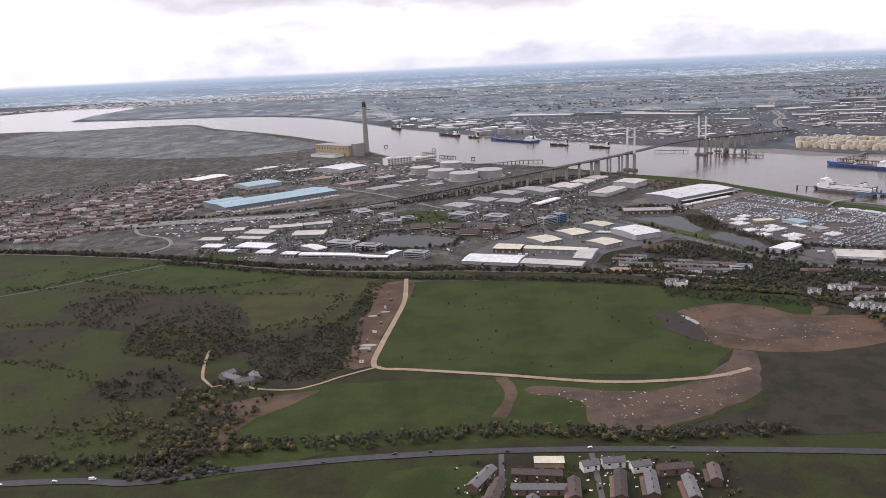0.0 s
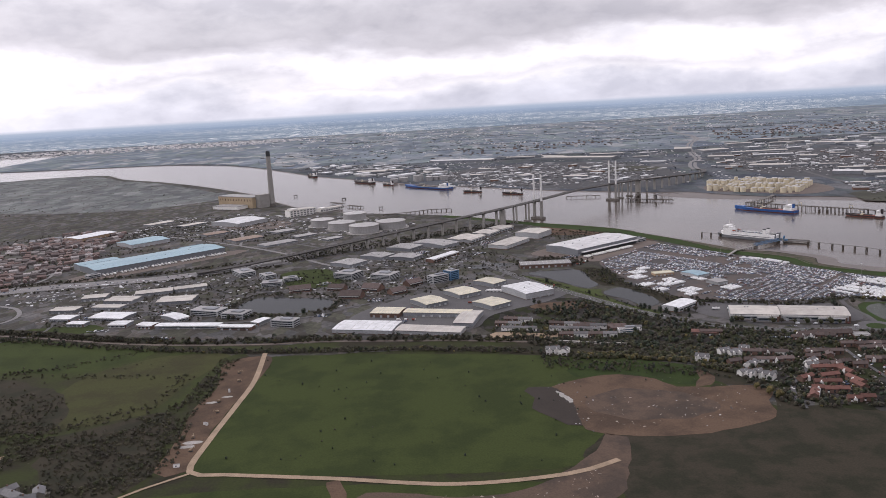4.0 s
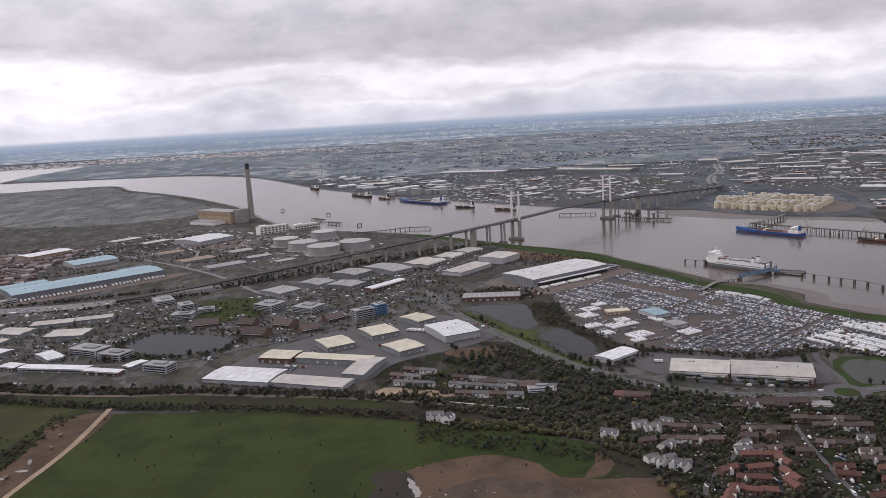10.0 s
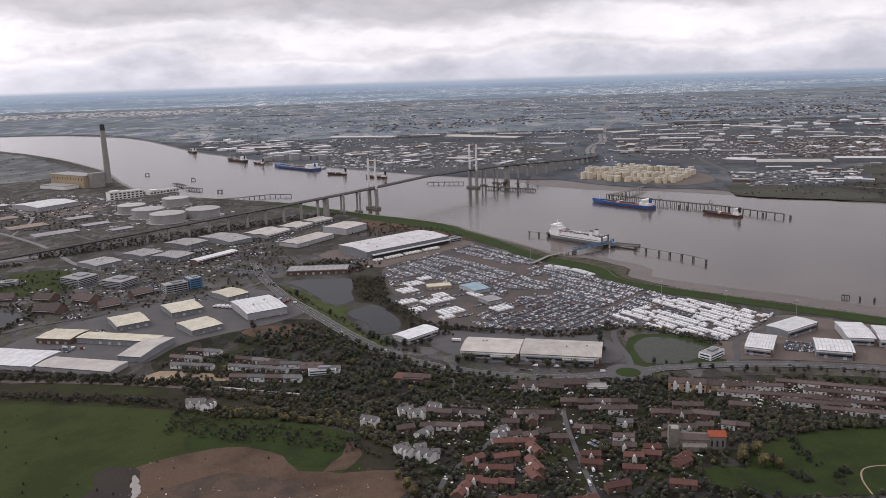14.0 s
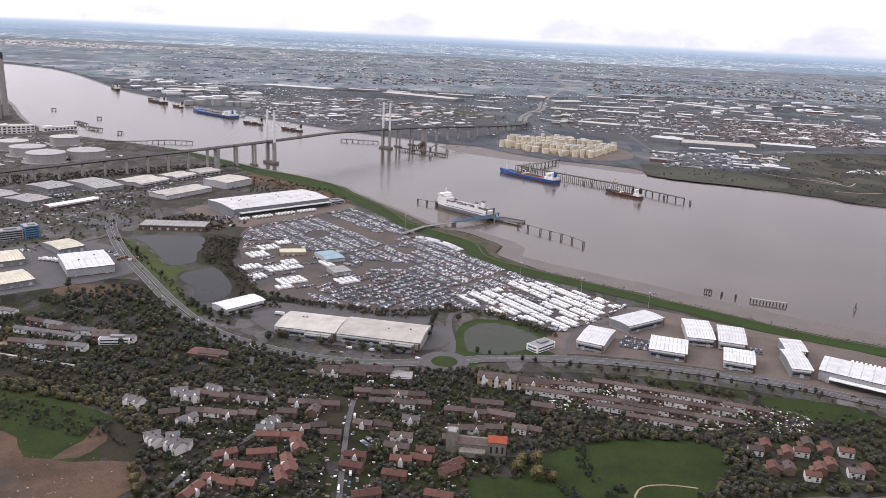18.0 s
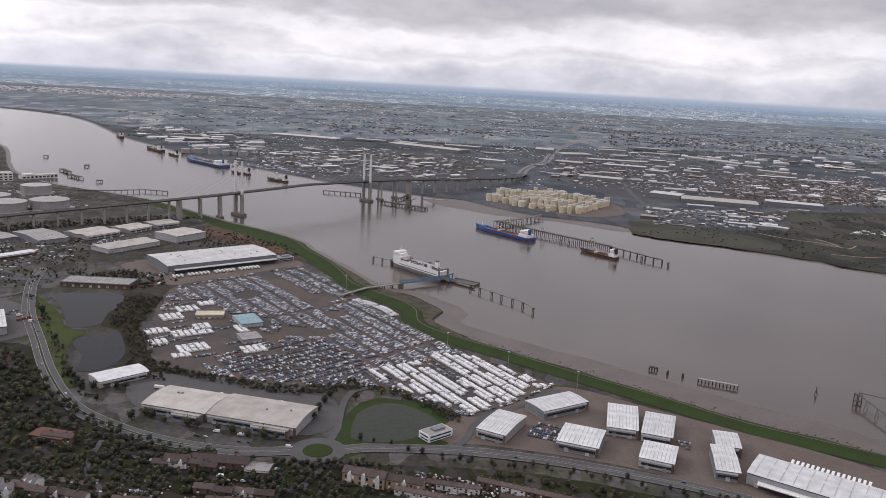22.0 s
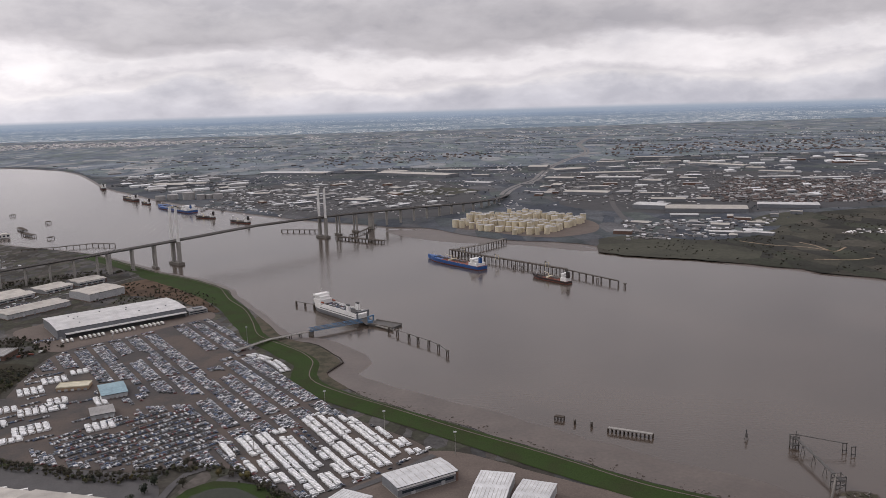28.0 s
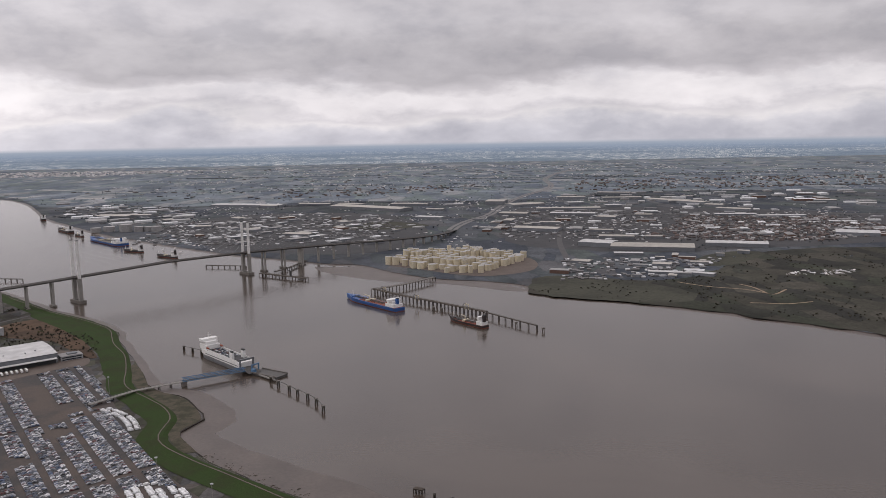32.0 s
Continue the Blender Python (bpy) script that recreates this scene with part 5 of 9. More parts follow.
# the large distribution shed by the vehicle park
warehouse("vast pale distribution shed with lorry docks", 276, 914, 95, 46, 34, 7.0, "low", SHEDROOF, GREYWALL, 0, 24, canopy=True, vents=10)
office("low grey glazed annex of the distribution shed", 333, 932, 15, 11, 34, 3.2, 2)
warehouse("white trade shed with a two-tone roof", 171.5, 726, 28, 38, 25, 5.2, "low", WHITEROOF, PALEWALL, 8, 3, vents=2)
for i, (x, y, L, W, a) in enumerate(((86.3, 713.4, 21, 26, 29), (116.5, 738.3, 22, 26, 29), (136.9, 693.4, 21, 24, 35), (145, 770, 17.5, 24.5, 41))):
    warehouse("square trade shed with a cream sheet roof", x, y, L, W, a, 3.4, "low", CREAMROOF, GREYWALL, 11, 4, group="cream roofed sheds")
warehouse("white barrel-roofed showroom with curved glazed front", 276.5, 646.7, 26, 14, 38.9, 3.6, "barrel", WHITEROOF, PALEWALL, 0, 2, band=True)
warehouse("low grey workshop with ribbed roof and small bays", 208.2, 834, 50, 17.8, -4.8, 3.4, "flat", GREYROOF, BRICK, 12, 8)
warehouse("long low white-roofed office shed", 110.7, 907, 46.7, 10, 50, 3.4, "barrel", WHITEROOF, BRICK, 0, 5, band=True)
for x, y, L, W, a in ((71.4, 977, 27, 33, 52.9), (107.3, 990.6, 27.4, 52, 45.3), (71.4, 918.3, 23.4, 30.7, 58), (40, 935, 24, 30, 52), (10, 905, 26, 30, 48)):
    warehouse("grey trade shed with a weathered sheet roof", x, y, L, W, a, 3.6, "low", GREYROOF, GREYWALL, 7, 4, group="grey trade sheds", vents=2)
for x, y, L, W, a in ((146.5, 1012, 37, 34, 54), (174, 1042.6, 29.7, 25.5, 56), (196, 1070.7, 28.3, 23.4, 46)):
    warehouse("pale trade shed close under the viaduct", x, y, L, W, a, 3.6, "twin", PALEROOF, PALEWALL, 7, 5, group="pale trade sheds", band=True)
warehouse("long white shed with rows of rooflights", 191.3, 962, 53.6, 24, 51.7, 4.0, "twin", PALEROOF, PALEWALL, 14, 6, group="pale trade sheds")
warehouse("tall pale box-shaped cold store", 228.2, 1008.6, 34.4, 31, 52.4, 6.6, "low", PALEROOF, PALEWALL, 0, 2)
for x, y, L, W in ((318.6, 611.2, 33.3, 24.5), (356.5, 599, 44.5, 26)):
    warehouse("big shed with a pale curved roof and glazed front", x, y, L, W, -19.3, 4.4, "barrel", PALEROOF, PALEWALL, 0, 6, band=True, group="twin curved sheds", vents=2)
for x, y, w in ((322, 596.5, 14), (362, 583, 18)):
    warehouse("projecting front office bay of the curved shed", x, y, w, 5, -19.3, 4.0, "flat", PALEROOF, GREYWALL, 0, 0, band=True, name="office_bay")
office("small white and blue roadside office", 437.4, 581.7, 14, 7.5, 34.4, 3.2, 2, BLUEGLASS, WHITESTEEL)
for x, y, L, W, a in ((469.5, 588, 14.5, 26, -33), (502.5, 614, 29, 15, 26.7), (504.6, 574.1, 19, 21, -25.6), (531.3, 596, 14.6, 30, -18), (546.5, 587, 14.2, 27, -24), (535.7, 557.7, 15, 19, -26.6)):
    warehouse("riverside unit with bright white roof and brick corners", x, y, L, W, a, 4.6, "low", WHITEROOF, PALEWALL if L < 16 else GREYWALL, 9, 2, band=True, group="riverside units")
warehouse("riverside unit with a stepped white roof", 564, 552, 10, 26, -18, 4.6, "low", WHITEROOF, GREYWALL, 6, 1, band=True, group="riverside units")
warehouse("riverside unit with a stepped white roof", 573.5, 571, 11, 17, -18, 4.7, "low", WHITEROOF, GREYWALL, 6, 1, band=True, group="riverside units")
warehouse("large white riverside shed with lean-to office", 594, 529, 52, 22, -40, 5.5, "low", WHITEROOF, PALEWALL, 10, 6, canopy=True)
warehouse("very long shed with a pale blue roof", -221.5, 1003.8, 155, 48, 39.5, 6.4, "low", BLUEROOF, GREYWALL, 0, 30, vents=8)
warehouse("deep end block of the blue-roofed shed", -284.8, 995.0, 46, 18.6, 39.5, 6.6, "low", BLUEROOF, GREYWALL, 0, 0, vents=2)
warehouse("small rear block of the blue-roofed shed", -192.6, 1063.9, 30, 7.6, 39.5, 6.0, "flat", BLUEROOF, GREYWALL, 0, 0)
office("low white gatehouse office at the blue-roofed shed", -267.2, 931.1, 14, 9, 39.5, 3.4, 2)
warehouse("smaller shed with a pale blue roof", -276.6, 1145, 54, 44, 42.5, 5, "low", BLUEROOF, PALEWALL, 0, 8)
warehouse("tan-walled shed with a white roof", -378, 1235, 62, 34, 55, 4.5, "low", WHITEROOF, BUFF, 0, 8)
warehouse("white shed with a red end wall", -174, 1285, 58, 60, 52, 6, "low", WHITEROOF, PALEWALL, 8, 6)
office("pale office block with ribbon windows", 12.8, 842.4, 20, 22, 56, 5.6, 4, group="business park offices")
office("pale office block with ribbon windows", 49.3, 826.3, 19, 22, 58, 5.2, 4, group="business park offices")
office("white office block beside a blue glass tower", 99, 797, 18, 10, 30.7, 6.4, 4, group="business park offices")
office("blue glass office tower beside pale offices", 112, 803, 10, 11, 34, 8.6, 5, BLUEGLASS, BLUESTEEL)
for x, y, L, W, a, h in ((-99.6, 731.1, 28, 15, -26, 4.6), (-73.5, 714, 21, 14, -23.7, 4.6), (-28.8, 677.4, 20, 11, -22.1, 5), (-98.4, 889.7, 17, 24, 30, 4.6), (-60.4, 828.6, 19, 13, 1.2, 4), (-45, 845, 14, 10, 12, 3.6), (-70, 866, 12, 16, 30, 4.2)):
    office("low office block with dark window bands", x, y, L, W, a, h, 3, GLASS, PALEWALL, "lakeside offices")
for x, y, L, W, a in ((19.9, 756.3, 20, 13, -18.6), (38, 780, 18, 12, -30), (60, 760, 15, 10, 30), (75, 790, 16, 10, 40), (-30, 795, 20, 11, 10), (5, 790, 16, 10, -20)):
    warehouse("brown-roofed low office pavilion", x, y, L, W, a, 2.6, "gable", BROWNROOF, BRICK, 0, 0, band=True, group="lakeside pavilions", name="office_pavilion")
warehouse("ribbed cream-roofed shed with rooflights", 52, 688.1, 24, 19, -17.5, 3.4, "low", CREAMROOF, BRICK, 9, 4, group="trade sheds by the wood")
warehouse("long low cream-roofed shed", 91.4, 674.9, 54, 12, -19.1, 3.4, "low", CREAMROOF, GREYWALL, 9, 8, group="trade sheds by the wood")
warehouse("narrow pale shed set across the yard", 113.5, 651.9, 15, 36, -19.3, 3.4, "low", PALEROOF, GREYWALL, 4, 2, group="trade sheds by the wood")
warehouse("big white-roofed shed beside the railway trees", 36.4, 649.1, 47, 26, -18.4, 3.0, "low", WHITEROOF, PALEWALL, 8, 6, group="trade sheds by the wood")
warehouse("grey-white shed beside the railway trees", 83, 628.3, 50, 16, -20.7, 3.0, "low", PALEROOF, PALEWALL, 8, 6, group="trade sheds by the wood")
for x, y, L, W, a in ((-107, 691, 54, 9, -13.6), (-66.8, 676.7, 29, 7, -17.9), (-49.5, 688.6, 8, 15, -33), (-142.7, 701.5, 15, 10, -22.8), (-167, 711.7, 16, 12, -12.9), (-183, 740, 33, 20, -18.6), (-125.6, 722, 12, 26, 45), (-205, 722, 16, 9, -15), (-225, 745, 20, 14, -15)):
    warehouse("low business unit with a bright white roof", x, y, L, W, a, 2.6, "low", WHITEROOF, GREYWALL if int(x) % 2 else BRICK, 0, 4, band=True, group="white roofed units")
for x, y, L, W, a in ((-193, 801, 29, 20, -16), (-140, 785.6, 32, 22, -2), (-197, 774, 28, 11, -16), (-172, 826, 34, 16, 12), (-140, 835, 30, 14, 16), (-235, 775, 24, 14, -10), (-225, 820, 22, 16, 5)):
    warehouse("older pale industrial unit", x, y, L, W, a, 3.0, "twin", PALEROOF, GREYWALL, 6, 4, group="older units")


# ---- power station and tanks ----
def chimney(x, y, h):
    root = thing("chimney", "very tall grey concrete power station chimney with dark top", "chimney", pose(x, y, Z0))
    part("shaft", Shape().cyl(0, 0, 0, h - 9, 5.4, 3.7, n=28), CONCRETE, root)
    part("collar", Shape().cyl(0, 0, h - 9, h - 8.2, 4.1, n=28), DKCONC, root)
    part("crown", Shape().cyl(0, 0, h - 8.2, h, 3.75, 3.6, n=28), DARKTRIM, root, "dark soot-stained crown")
    for k in range(4):
        a = math.pi / 4 + k * math.pi / 2
        part("flue", Shape().cyl(1.5 * math.cos(a), 1.5 * math.sin(a), h, h + 1.0, 0.9, n=12), DARKTRIM, root)
    part("base_block", Shape().box(0, 0, 0, 13, 13, 5), DKCONC, root)


chimney(-155, 1500, 97)


def hall():
    root = thing("turbine_hall", "big tan power station hall with dark roof", "power station", pose(-212, 1520, Z0, 0, 0, -40))
    part("hall_block", Shape().box(0, 0, 0, 92, 30, 19), TANBRICK, root, "tan brick turbine hall")
    part("hall_roof", Shape().box(0, 0, 19, 93, 31, 19.7), GREYROOF, root)
    part("boiler_house", Shape().box(52, 4, 0, 12, 22, 23), CONCRETE, root)
    for i in range(12):
        part("window", Shape().box(-41 + i * 7.4, -15.1, 12, 1.6, 0.3, 15.5), BRICK, root)


def switch_house(x, y, L, W, ang, h, floors, bays):
    root = thing("switch_house", "white switch house with rows of square windows", "power station", pose(x, y, Z0, 0, 0, ang))
    claim(x, y, L, W, ang)
    part("wall", Shape().box(0, 0, 0, L, W, h), RENDER, root)
    part("roof", Shape().box(0, 0, h, L + 0.4, W + 0.4, h + 0.5), PALEROOF, root)
    part("stair_tower", Shape().box(-L * 0.3, 0, h, L * 0.25, W * 0.7, h + 2.2), RENDER, root)
    for f in range(floors):
        for i in range(bays):
            part("window", Shape().box(-L / 2 + (i + 0.5) * L / bays, -W / 2 - 0.05, h * (f + 0.25) / floors, L / bays * 0.6, 0.2, h * (f + 0.75) / floors), GLASS, root)


switch_house(-88, 1345, 46, 18, 33, 10, 3, 8)
switch_house(-45, 1385, 48, 12, 45, 4.5, 1, 9)
warehouse("white-walled workshop with a dark flat roof", -228, 1492, 60, 26, -35, 6, "flat", GREYROOF, RENDER, 0, 6)

hall()
for x, y, L, W, a, roof, word in ((-192, 1190, 34, 22, 40, TANROOF, "tan"), (-138, 1125, 42, 24, 40, TANROOF, "tan"), (-88, 1072, 46, 22, 38, GREYROOF, "grey"), (-95, 1172, 30, 20, 40, GREYROOF, "grey"), (-60, 1120, 30, 16, 40, GREYROOF, "grey"), (-250, 1300, 40, 18, 50, PALEROOF, "pale"), (-310, 1340, 44, 20, 50, PALEROOF, "pale"), (-20, 1080, 24, 14, 40, GREYROOF, "grey")):
    warehouse("low works building with a %s roof in cluttered yards" % word, x, y, L, W, a, 2.4, "low", roof, GREYWALL, 0, 4, group="works by the power station")


def tank(label, x, y, r, h, mat, group, rim=True, n=28):
    root = thing("storage_tank", label, "storage tank", pose(x, y, Z0), group)
    part("shell", Shape().cyl(0, 0, 0, h, r, n=n), mat, root)
    part("roof", Shape().cyl(0, 0, h, h + r * 0.08, r * 1.01, r * 0.12, n=n), TANKTOP, root)
    if rim:
        part("rim", Shape().cyl(0, 0, h - 0.35, h + 0.05, r * 1.03, n=n), CONCRETE, root)
        part("stair", Shape().tube((r * 1.04, 0, 0), (r * 0.2, -r * 1.02, h), 0.22, 4), STEEL, root)
        part("bund", Shape().cyl(0, 0, 0, 0.5, r * 1.25, n=n), CONCRETE, root)


for x, y, r in ((-42, 1208, 17), (-12, 1168, 19), (2, 1255, 17), (20, 1128, 20), (56, 1152, 20)):
    tank("large pale grey fuel oil tank", x, y, r, 10, TANKGREY, "fuel oil tanks")
rng = random.Random(21)
FARM = [(575, 1330), (600, 1400), (640, 1428), (705, 1436), (757, 1345), (745, 1260), (690, 1225), (650, 1245), (610, 1290)]
placed = []
for i in range(-14, 15):
    for j in range(-14, 15):
        c, q = math.cos(radians(-38)), math.sin(radians(-38))
        u, v = i * 9.6 + (i // 4) * 6.5, j * 9.4 + (j // 3) * 8.0
        x, y = 665 + u * c - v * q + rng.uniform(-0.8, 0.8), 1330 + u * q + v * c + rng.uniform(-0.8, 0.8)
        if inside(x, y, FARM) and rng.random() < 0.86:
            placed.append((x, y, rng.choice((3.0, 3.6, 4.2, 4.5)), (6.5, 8.5, 10.0, 7.5)[(i // 4 + 2 * (j // 3)) % 4] + rng.uniform(-0.6, 0.6)))
for x, y, r, h in placed[:150]:
    tank("cream cylindrical storage tank in the tank farm", x, y, r, h, TANKCREAM, "cream storage tanks", rim=False, n=16)
patch("tank_farm_yard", [(p[0] + (p[0] - 665) * 0.02, p[1] + (p[1] - 1330) * 0.02) for p in FARM], PAVING, 1.16, "brown paved ground between the storage tanks", "yard", jitter=0.3)

# ---- ships and river works ----
def hull(L, B, H, sheer=1.2, n=22, blunt=0.85):
    """A ship's hull from its waterline plan; the bow points along +x."""
    s = Shape()
    for i in range(n + 1):
        u = i / n
        x = -L / 2 + L * u
        w = B / 2 * (1 - max(0, (u - 0.72) / 0.28) ** 2.2) * (blunt + (1 - blunt) * min(1, u / 0.12))
        w = max(w, 0.12)
        top = H + sheer * max(0, (u - 0.6) / 0.4) ** 2
        for k, z in ((0.86, -0.6), (0.97, H * 0.3), (1.0, top)):
            s.v.append((x + (0.05 * L * (u > 0.97) * (z > 1)), -w * k, z))
        for k, z in ((1.0, top), (0.97, H * 0.3), (0.86, -0.6)):
            s.v.append((x + (0.05 * L * (u > 0.97) * (z > 1)), w * k, z))
    for i in range(n):
        a, b = 6 * i, 6 * i + 6
        for j in range(5):
            s.f.append((a + j, b + j, b + j + 1, a + j + 1))
    s.f.append((0, 1, 2, 3, 4, 5))
    s.f.append(tuple(6 * n + j for j in (5, 4, 3, 2, 1, 0)))
    return s


def car_ferry(x, y, ang):
    root = thing("vehicle_carrier_ship", "white and grey roll-on ship with cars on its open deck", "ship", pose(x, y, 0, 0, 0, ang))
    part("hull", hull(67, 11.5, 3.4), HULLGREY, root, "dull grey lower hull")
    part("upper_hull", Shape().prism([(-32, -5.7), (20, -5.75), (28, -4.0), (33, -0.5), (33, 0.5), (28, 4.0), (20, 5.75), (-32, 5.7)], 3.3, 7.0), WHITESTEEL, root, "white upper hull with a ribbon stripe")
    for sy in (-1, 1):
        part("hull_stripe", Shape().box(-6, sy * 5.76, 4.3, 48, 0.1, 4.9), HULLGREY, root)
        part("bulwark", Shape().box(-8, sy * 5.6, 7.0, 44, 0.25, 8.2), WHITESTEEL, root)
    part("weather_deck", Shape().box(-6, 0, 7.0, 46, 11, 7.06), DECK, root)
    part("accommodation", Shape().box(22, 0, 7.0, 11, 10.5, 10.4), WHITESTEEL, root)
    part("upper_accommodation", Shape().box(22.5, 0, 10.4, 8.5, 9.4, 12.6), WHITESTEEL, root)
    bridge_deck = part("wheelhouse", Shape().box(24, 0, 12.6, 5.0, 12.4, 14.2), WHITESTEEL, root)
    part("wheelhouse_window", Shape().box(26.55, 0, 13.1, 0.12, 11.6, 13.8), GLASS, bridge_deck)
    for z in (8.4, 11.2):
        for i in range(5):
            part("window", Shape().box(18.5 + i * 1.7, -5.28 if z < 10 else -4.73, z, 0.9, 0.12, z + 0.8), GLASS, root)
    mast = part("mast", Shape().tube((23, 0, 14.2), (23, 0, 18.6), 0.22), WHITESTEEL, root)
    part("mast_yard", Shape().tube((23, -1.6, 16.6), (23, 1.6, 16.6), 0.14), WHITESTEEL, mast)
    for sy in (-1, 1):
        f = part("funnel", Shape().box(-20, sy * 4.4, 7.0, 3.4, 1.9, 12.2), WHITESTEEL, root)
        part("funnel_top", Shape().box(-20, sy * 4.4, 12.2, 3.0, 1.6, 13.2), DARKTRIM, f)
    part("stern_ramp", Shape().profile([(-4.6, 0.0), (4.6, 0.0), (4.6, 0.35), (-4.6, 0.35)], -6, 6), STEEL, root).matrix_basis = pose(-37.5, 0, 2.4, 0, -10, 0)
    part("stern_frame", Shape().box(-32.6, -5, 3.0, 1.2, 1.0, 9.5).box(-32.6, 5, 3.0, 1.2, 1.0, 9.5).box(-32.6, 0, 8.6, 1.2, 11, 9.6), HULLGREY, root)
    rng = random.Random(2)
    for i in range(17):
        for j in range(4):
            if rng.random() < 0.85:
                part("deck_car", CAR_MESH[0], CARPAINT, root).matrix_basis = pose(-16 + i * 1.9, -3.6 + j * 2.4, 7.08)
    for sy in (-1, 1):
        part("lifeboat", Shape().profile([(-0.6, 0.5), (-0.3, 0.0), (0.3, 0.0), (0.6, 0.5), (0.4, 1.0), (-0.4, 1.0)], -1.6, 1.6), ORANGEROOF, root).matrix_basis = pose(14.5, sy * 5.4, 8.4)


def tanker(label, x, y, ang, L, B, hull_mat, deck_mat, seed):
    root = thing("tanker_ship", label, "ship", pose(x, y, 0, 0, 0, ang))
    H = 3.6 if L > 60 else 2.2
    part("hull", hull(L, B, H, 1.6), hull_mat, root)
    part("boot_topping", hull(L * 1.002, B * 1.01, 0.55, 0.0), REDDECK, root)
    part("deck", Shape().prism([(-L / 2 + 1, -B * 0.45), (L * 0.26, -B * 0.46), (L * 0.40, -B * 0.28), (L * 0.47, 0), (L * 0.40, B * 0.28), (L * 0.26, B * 0.46), (-L / 2 + 1, B * 0.45)], H - 0.4, H + 0.12), deck_mat, root)
    part("forecastle", Shape().prism([(L * 0.36, -B * 0.34), (L * 0.47, 0), (L * 0.36, B * 0.34)], H, H + 1.5), hull_mat, root)
    a = -L / 2 + L * 0.11
    part("deckhouse", Shape().box(a, 0, H, L * 0.15, B * 0.86, H + 3.0), WHITESTEEL, root)
    part("upper_deckhouse", Shape().box(a + 0.4, 0, H + 3.0, L * 0.10, B * 0.7, H + 5.4), WHITESTEEL, root)
    w = part("wheelhouse", Shape().box(a + 0.8, 0, H + 5.4, L * 0.06, B * 1.0, H + 7.2), WHITESTEEL, root)
    part("wheelhouse_window", Shape().box(a + 0.8 + L * 0.03, 0, H + 6.0, 0.1, B * 0.9, H + 6.8), GLASS, w)
    f = part("funnel", Shape().box(a - L * 0.06, 0, H + 3, 2.6, 2.4, H + 8), hull_mat, root)
    part("funnel_top", Shape().box(a - L * 0.06, 0, H + 8, 2.2, 2.0, H + 8.7), DARKTRIM, f)
    part("pipe_rack", Shape().box(L * 0.08, 0, H + 0.9, L * 0.56, 1.3, H + 1.5).box(L * 0.08, -1.4, H + 0.4, L * 0.56, 0.3, H + 0.8).box(L * 0.08, 1.4, H + 0.4, L * 0.56, 0.3, H + 0.8), STEEL, root)
    part("manifold", Shape().box(L * 0.06, 0, H, 2.2, B * 0.8, H + 1.6), TANKCREAM, root)
    part("deck_crane", Shape().tube((L * 0.06, 1, H), (L * 0.06, 1, H + 4.5), 0.35).tube((L * 0.06, 1, H + 4.4), (L * 0.18, 1, H + 5.2), 0.22), TANKCREAM, root)
    part("mast", Shape().tube((L * 0.42, 0, H + 1.4), (L * 0.42, 0, H + 6), 0.2), WHITESTEEL, root)
    rng = random.Random(seed)
    for i in range(12 if L < 100 and y < 1200 else 0):
        part("hatch", Shape().cyl(-L * 0.18 + i * L * 0.05, rng.choice((-1, 1)) * B * 0.3, H + 0.1, H + 0.8, 0.5, n=10), deck_mat, root)


def car_mesh(L, W, H, cab, n=0):
    s = Shape()
    pts = [(-L / 2, 0.16 * H), (L / 2, 0.16 * H), (L / 2, 0.50 * H), (L * 0.28, 0.62 * H), (L * cab[1], H), (L * cab[0], H), (-L * 0.44, 0.66 * H), (-L / 2, 0.56 * H)]
    k, m = 0, len(pts)
    for y in (-W / 2, W / 2):
        s.v.extend((x, y * (1 if z < 0.7 * H else 0.84), z) for x, z in pts)
    for i in range(m):
        j = (i + 1) % m
        s.f.append((i, j, m + j, m + i))
    s.f.append(tuple(range(m - 1, -1, -1)))
    s.f.append(tuple(range(m, 2 * m)))
    return s


CAR_MESH = [car_mesh(2.0, 0.84, 0.68, (-0.34, 0.06)).data("body", CARPAINT), car_mesh(2.1, 0.86, 0.76, (-0.42, 0.10)).data("body", CARPAINT)]
WINDOW_MESH = Shape().box(-0.28, 0, 0.46, 0.95, 0.86, 0.62).data("window_band", GLASS)
WHEEL_MESH = Shape().profile([(0.17 * math.cos(k * math.pi / 4), 0.17 + 0.17 * math.sin(k * math.pi / 4)) for k in range(8)], -0.06, 0.06).data("wheel", DARKTRIM)
VAN_MESH = Shape().profile([(-0.48, 0.15), (0.48, 0.15), (0.48, 1.05), (0.42, 1.15), (-0.42, 1.15), (-0.48, 1.05)], -1.5, 0.85).profile([(-0.47, 0.15), (0.47, 0.15), (0.47, 0.62), (-0.47, 0.62)], 0.85, 1.45).data("body", VANPAINT)
VANWIN_MESH = Shape().face_loop([(0.86, -0.42, 1.02), (0.86, 0.42, 1.02), (1.2, 0.42, 0.64), (1.2, -0.42, 0.64)]).box(0.62, 0, 0.66, 0.3, 0.97, 0.9).data("windscreen", GLASS)


def build_car(kind):
    root = new("car", CAR_MESH[kind])
    part("window_band", WINDOW_MESH, GLASS, root)
    for x in (-0.62, 0.64):
        for y in (-0.4, 0.4):
            w = part("wheel", WHEEL_MESH, DARKTRIM, root)
            w.matrix_basis = pose(x, y, 0, 0, 0, 90)
    return root


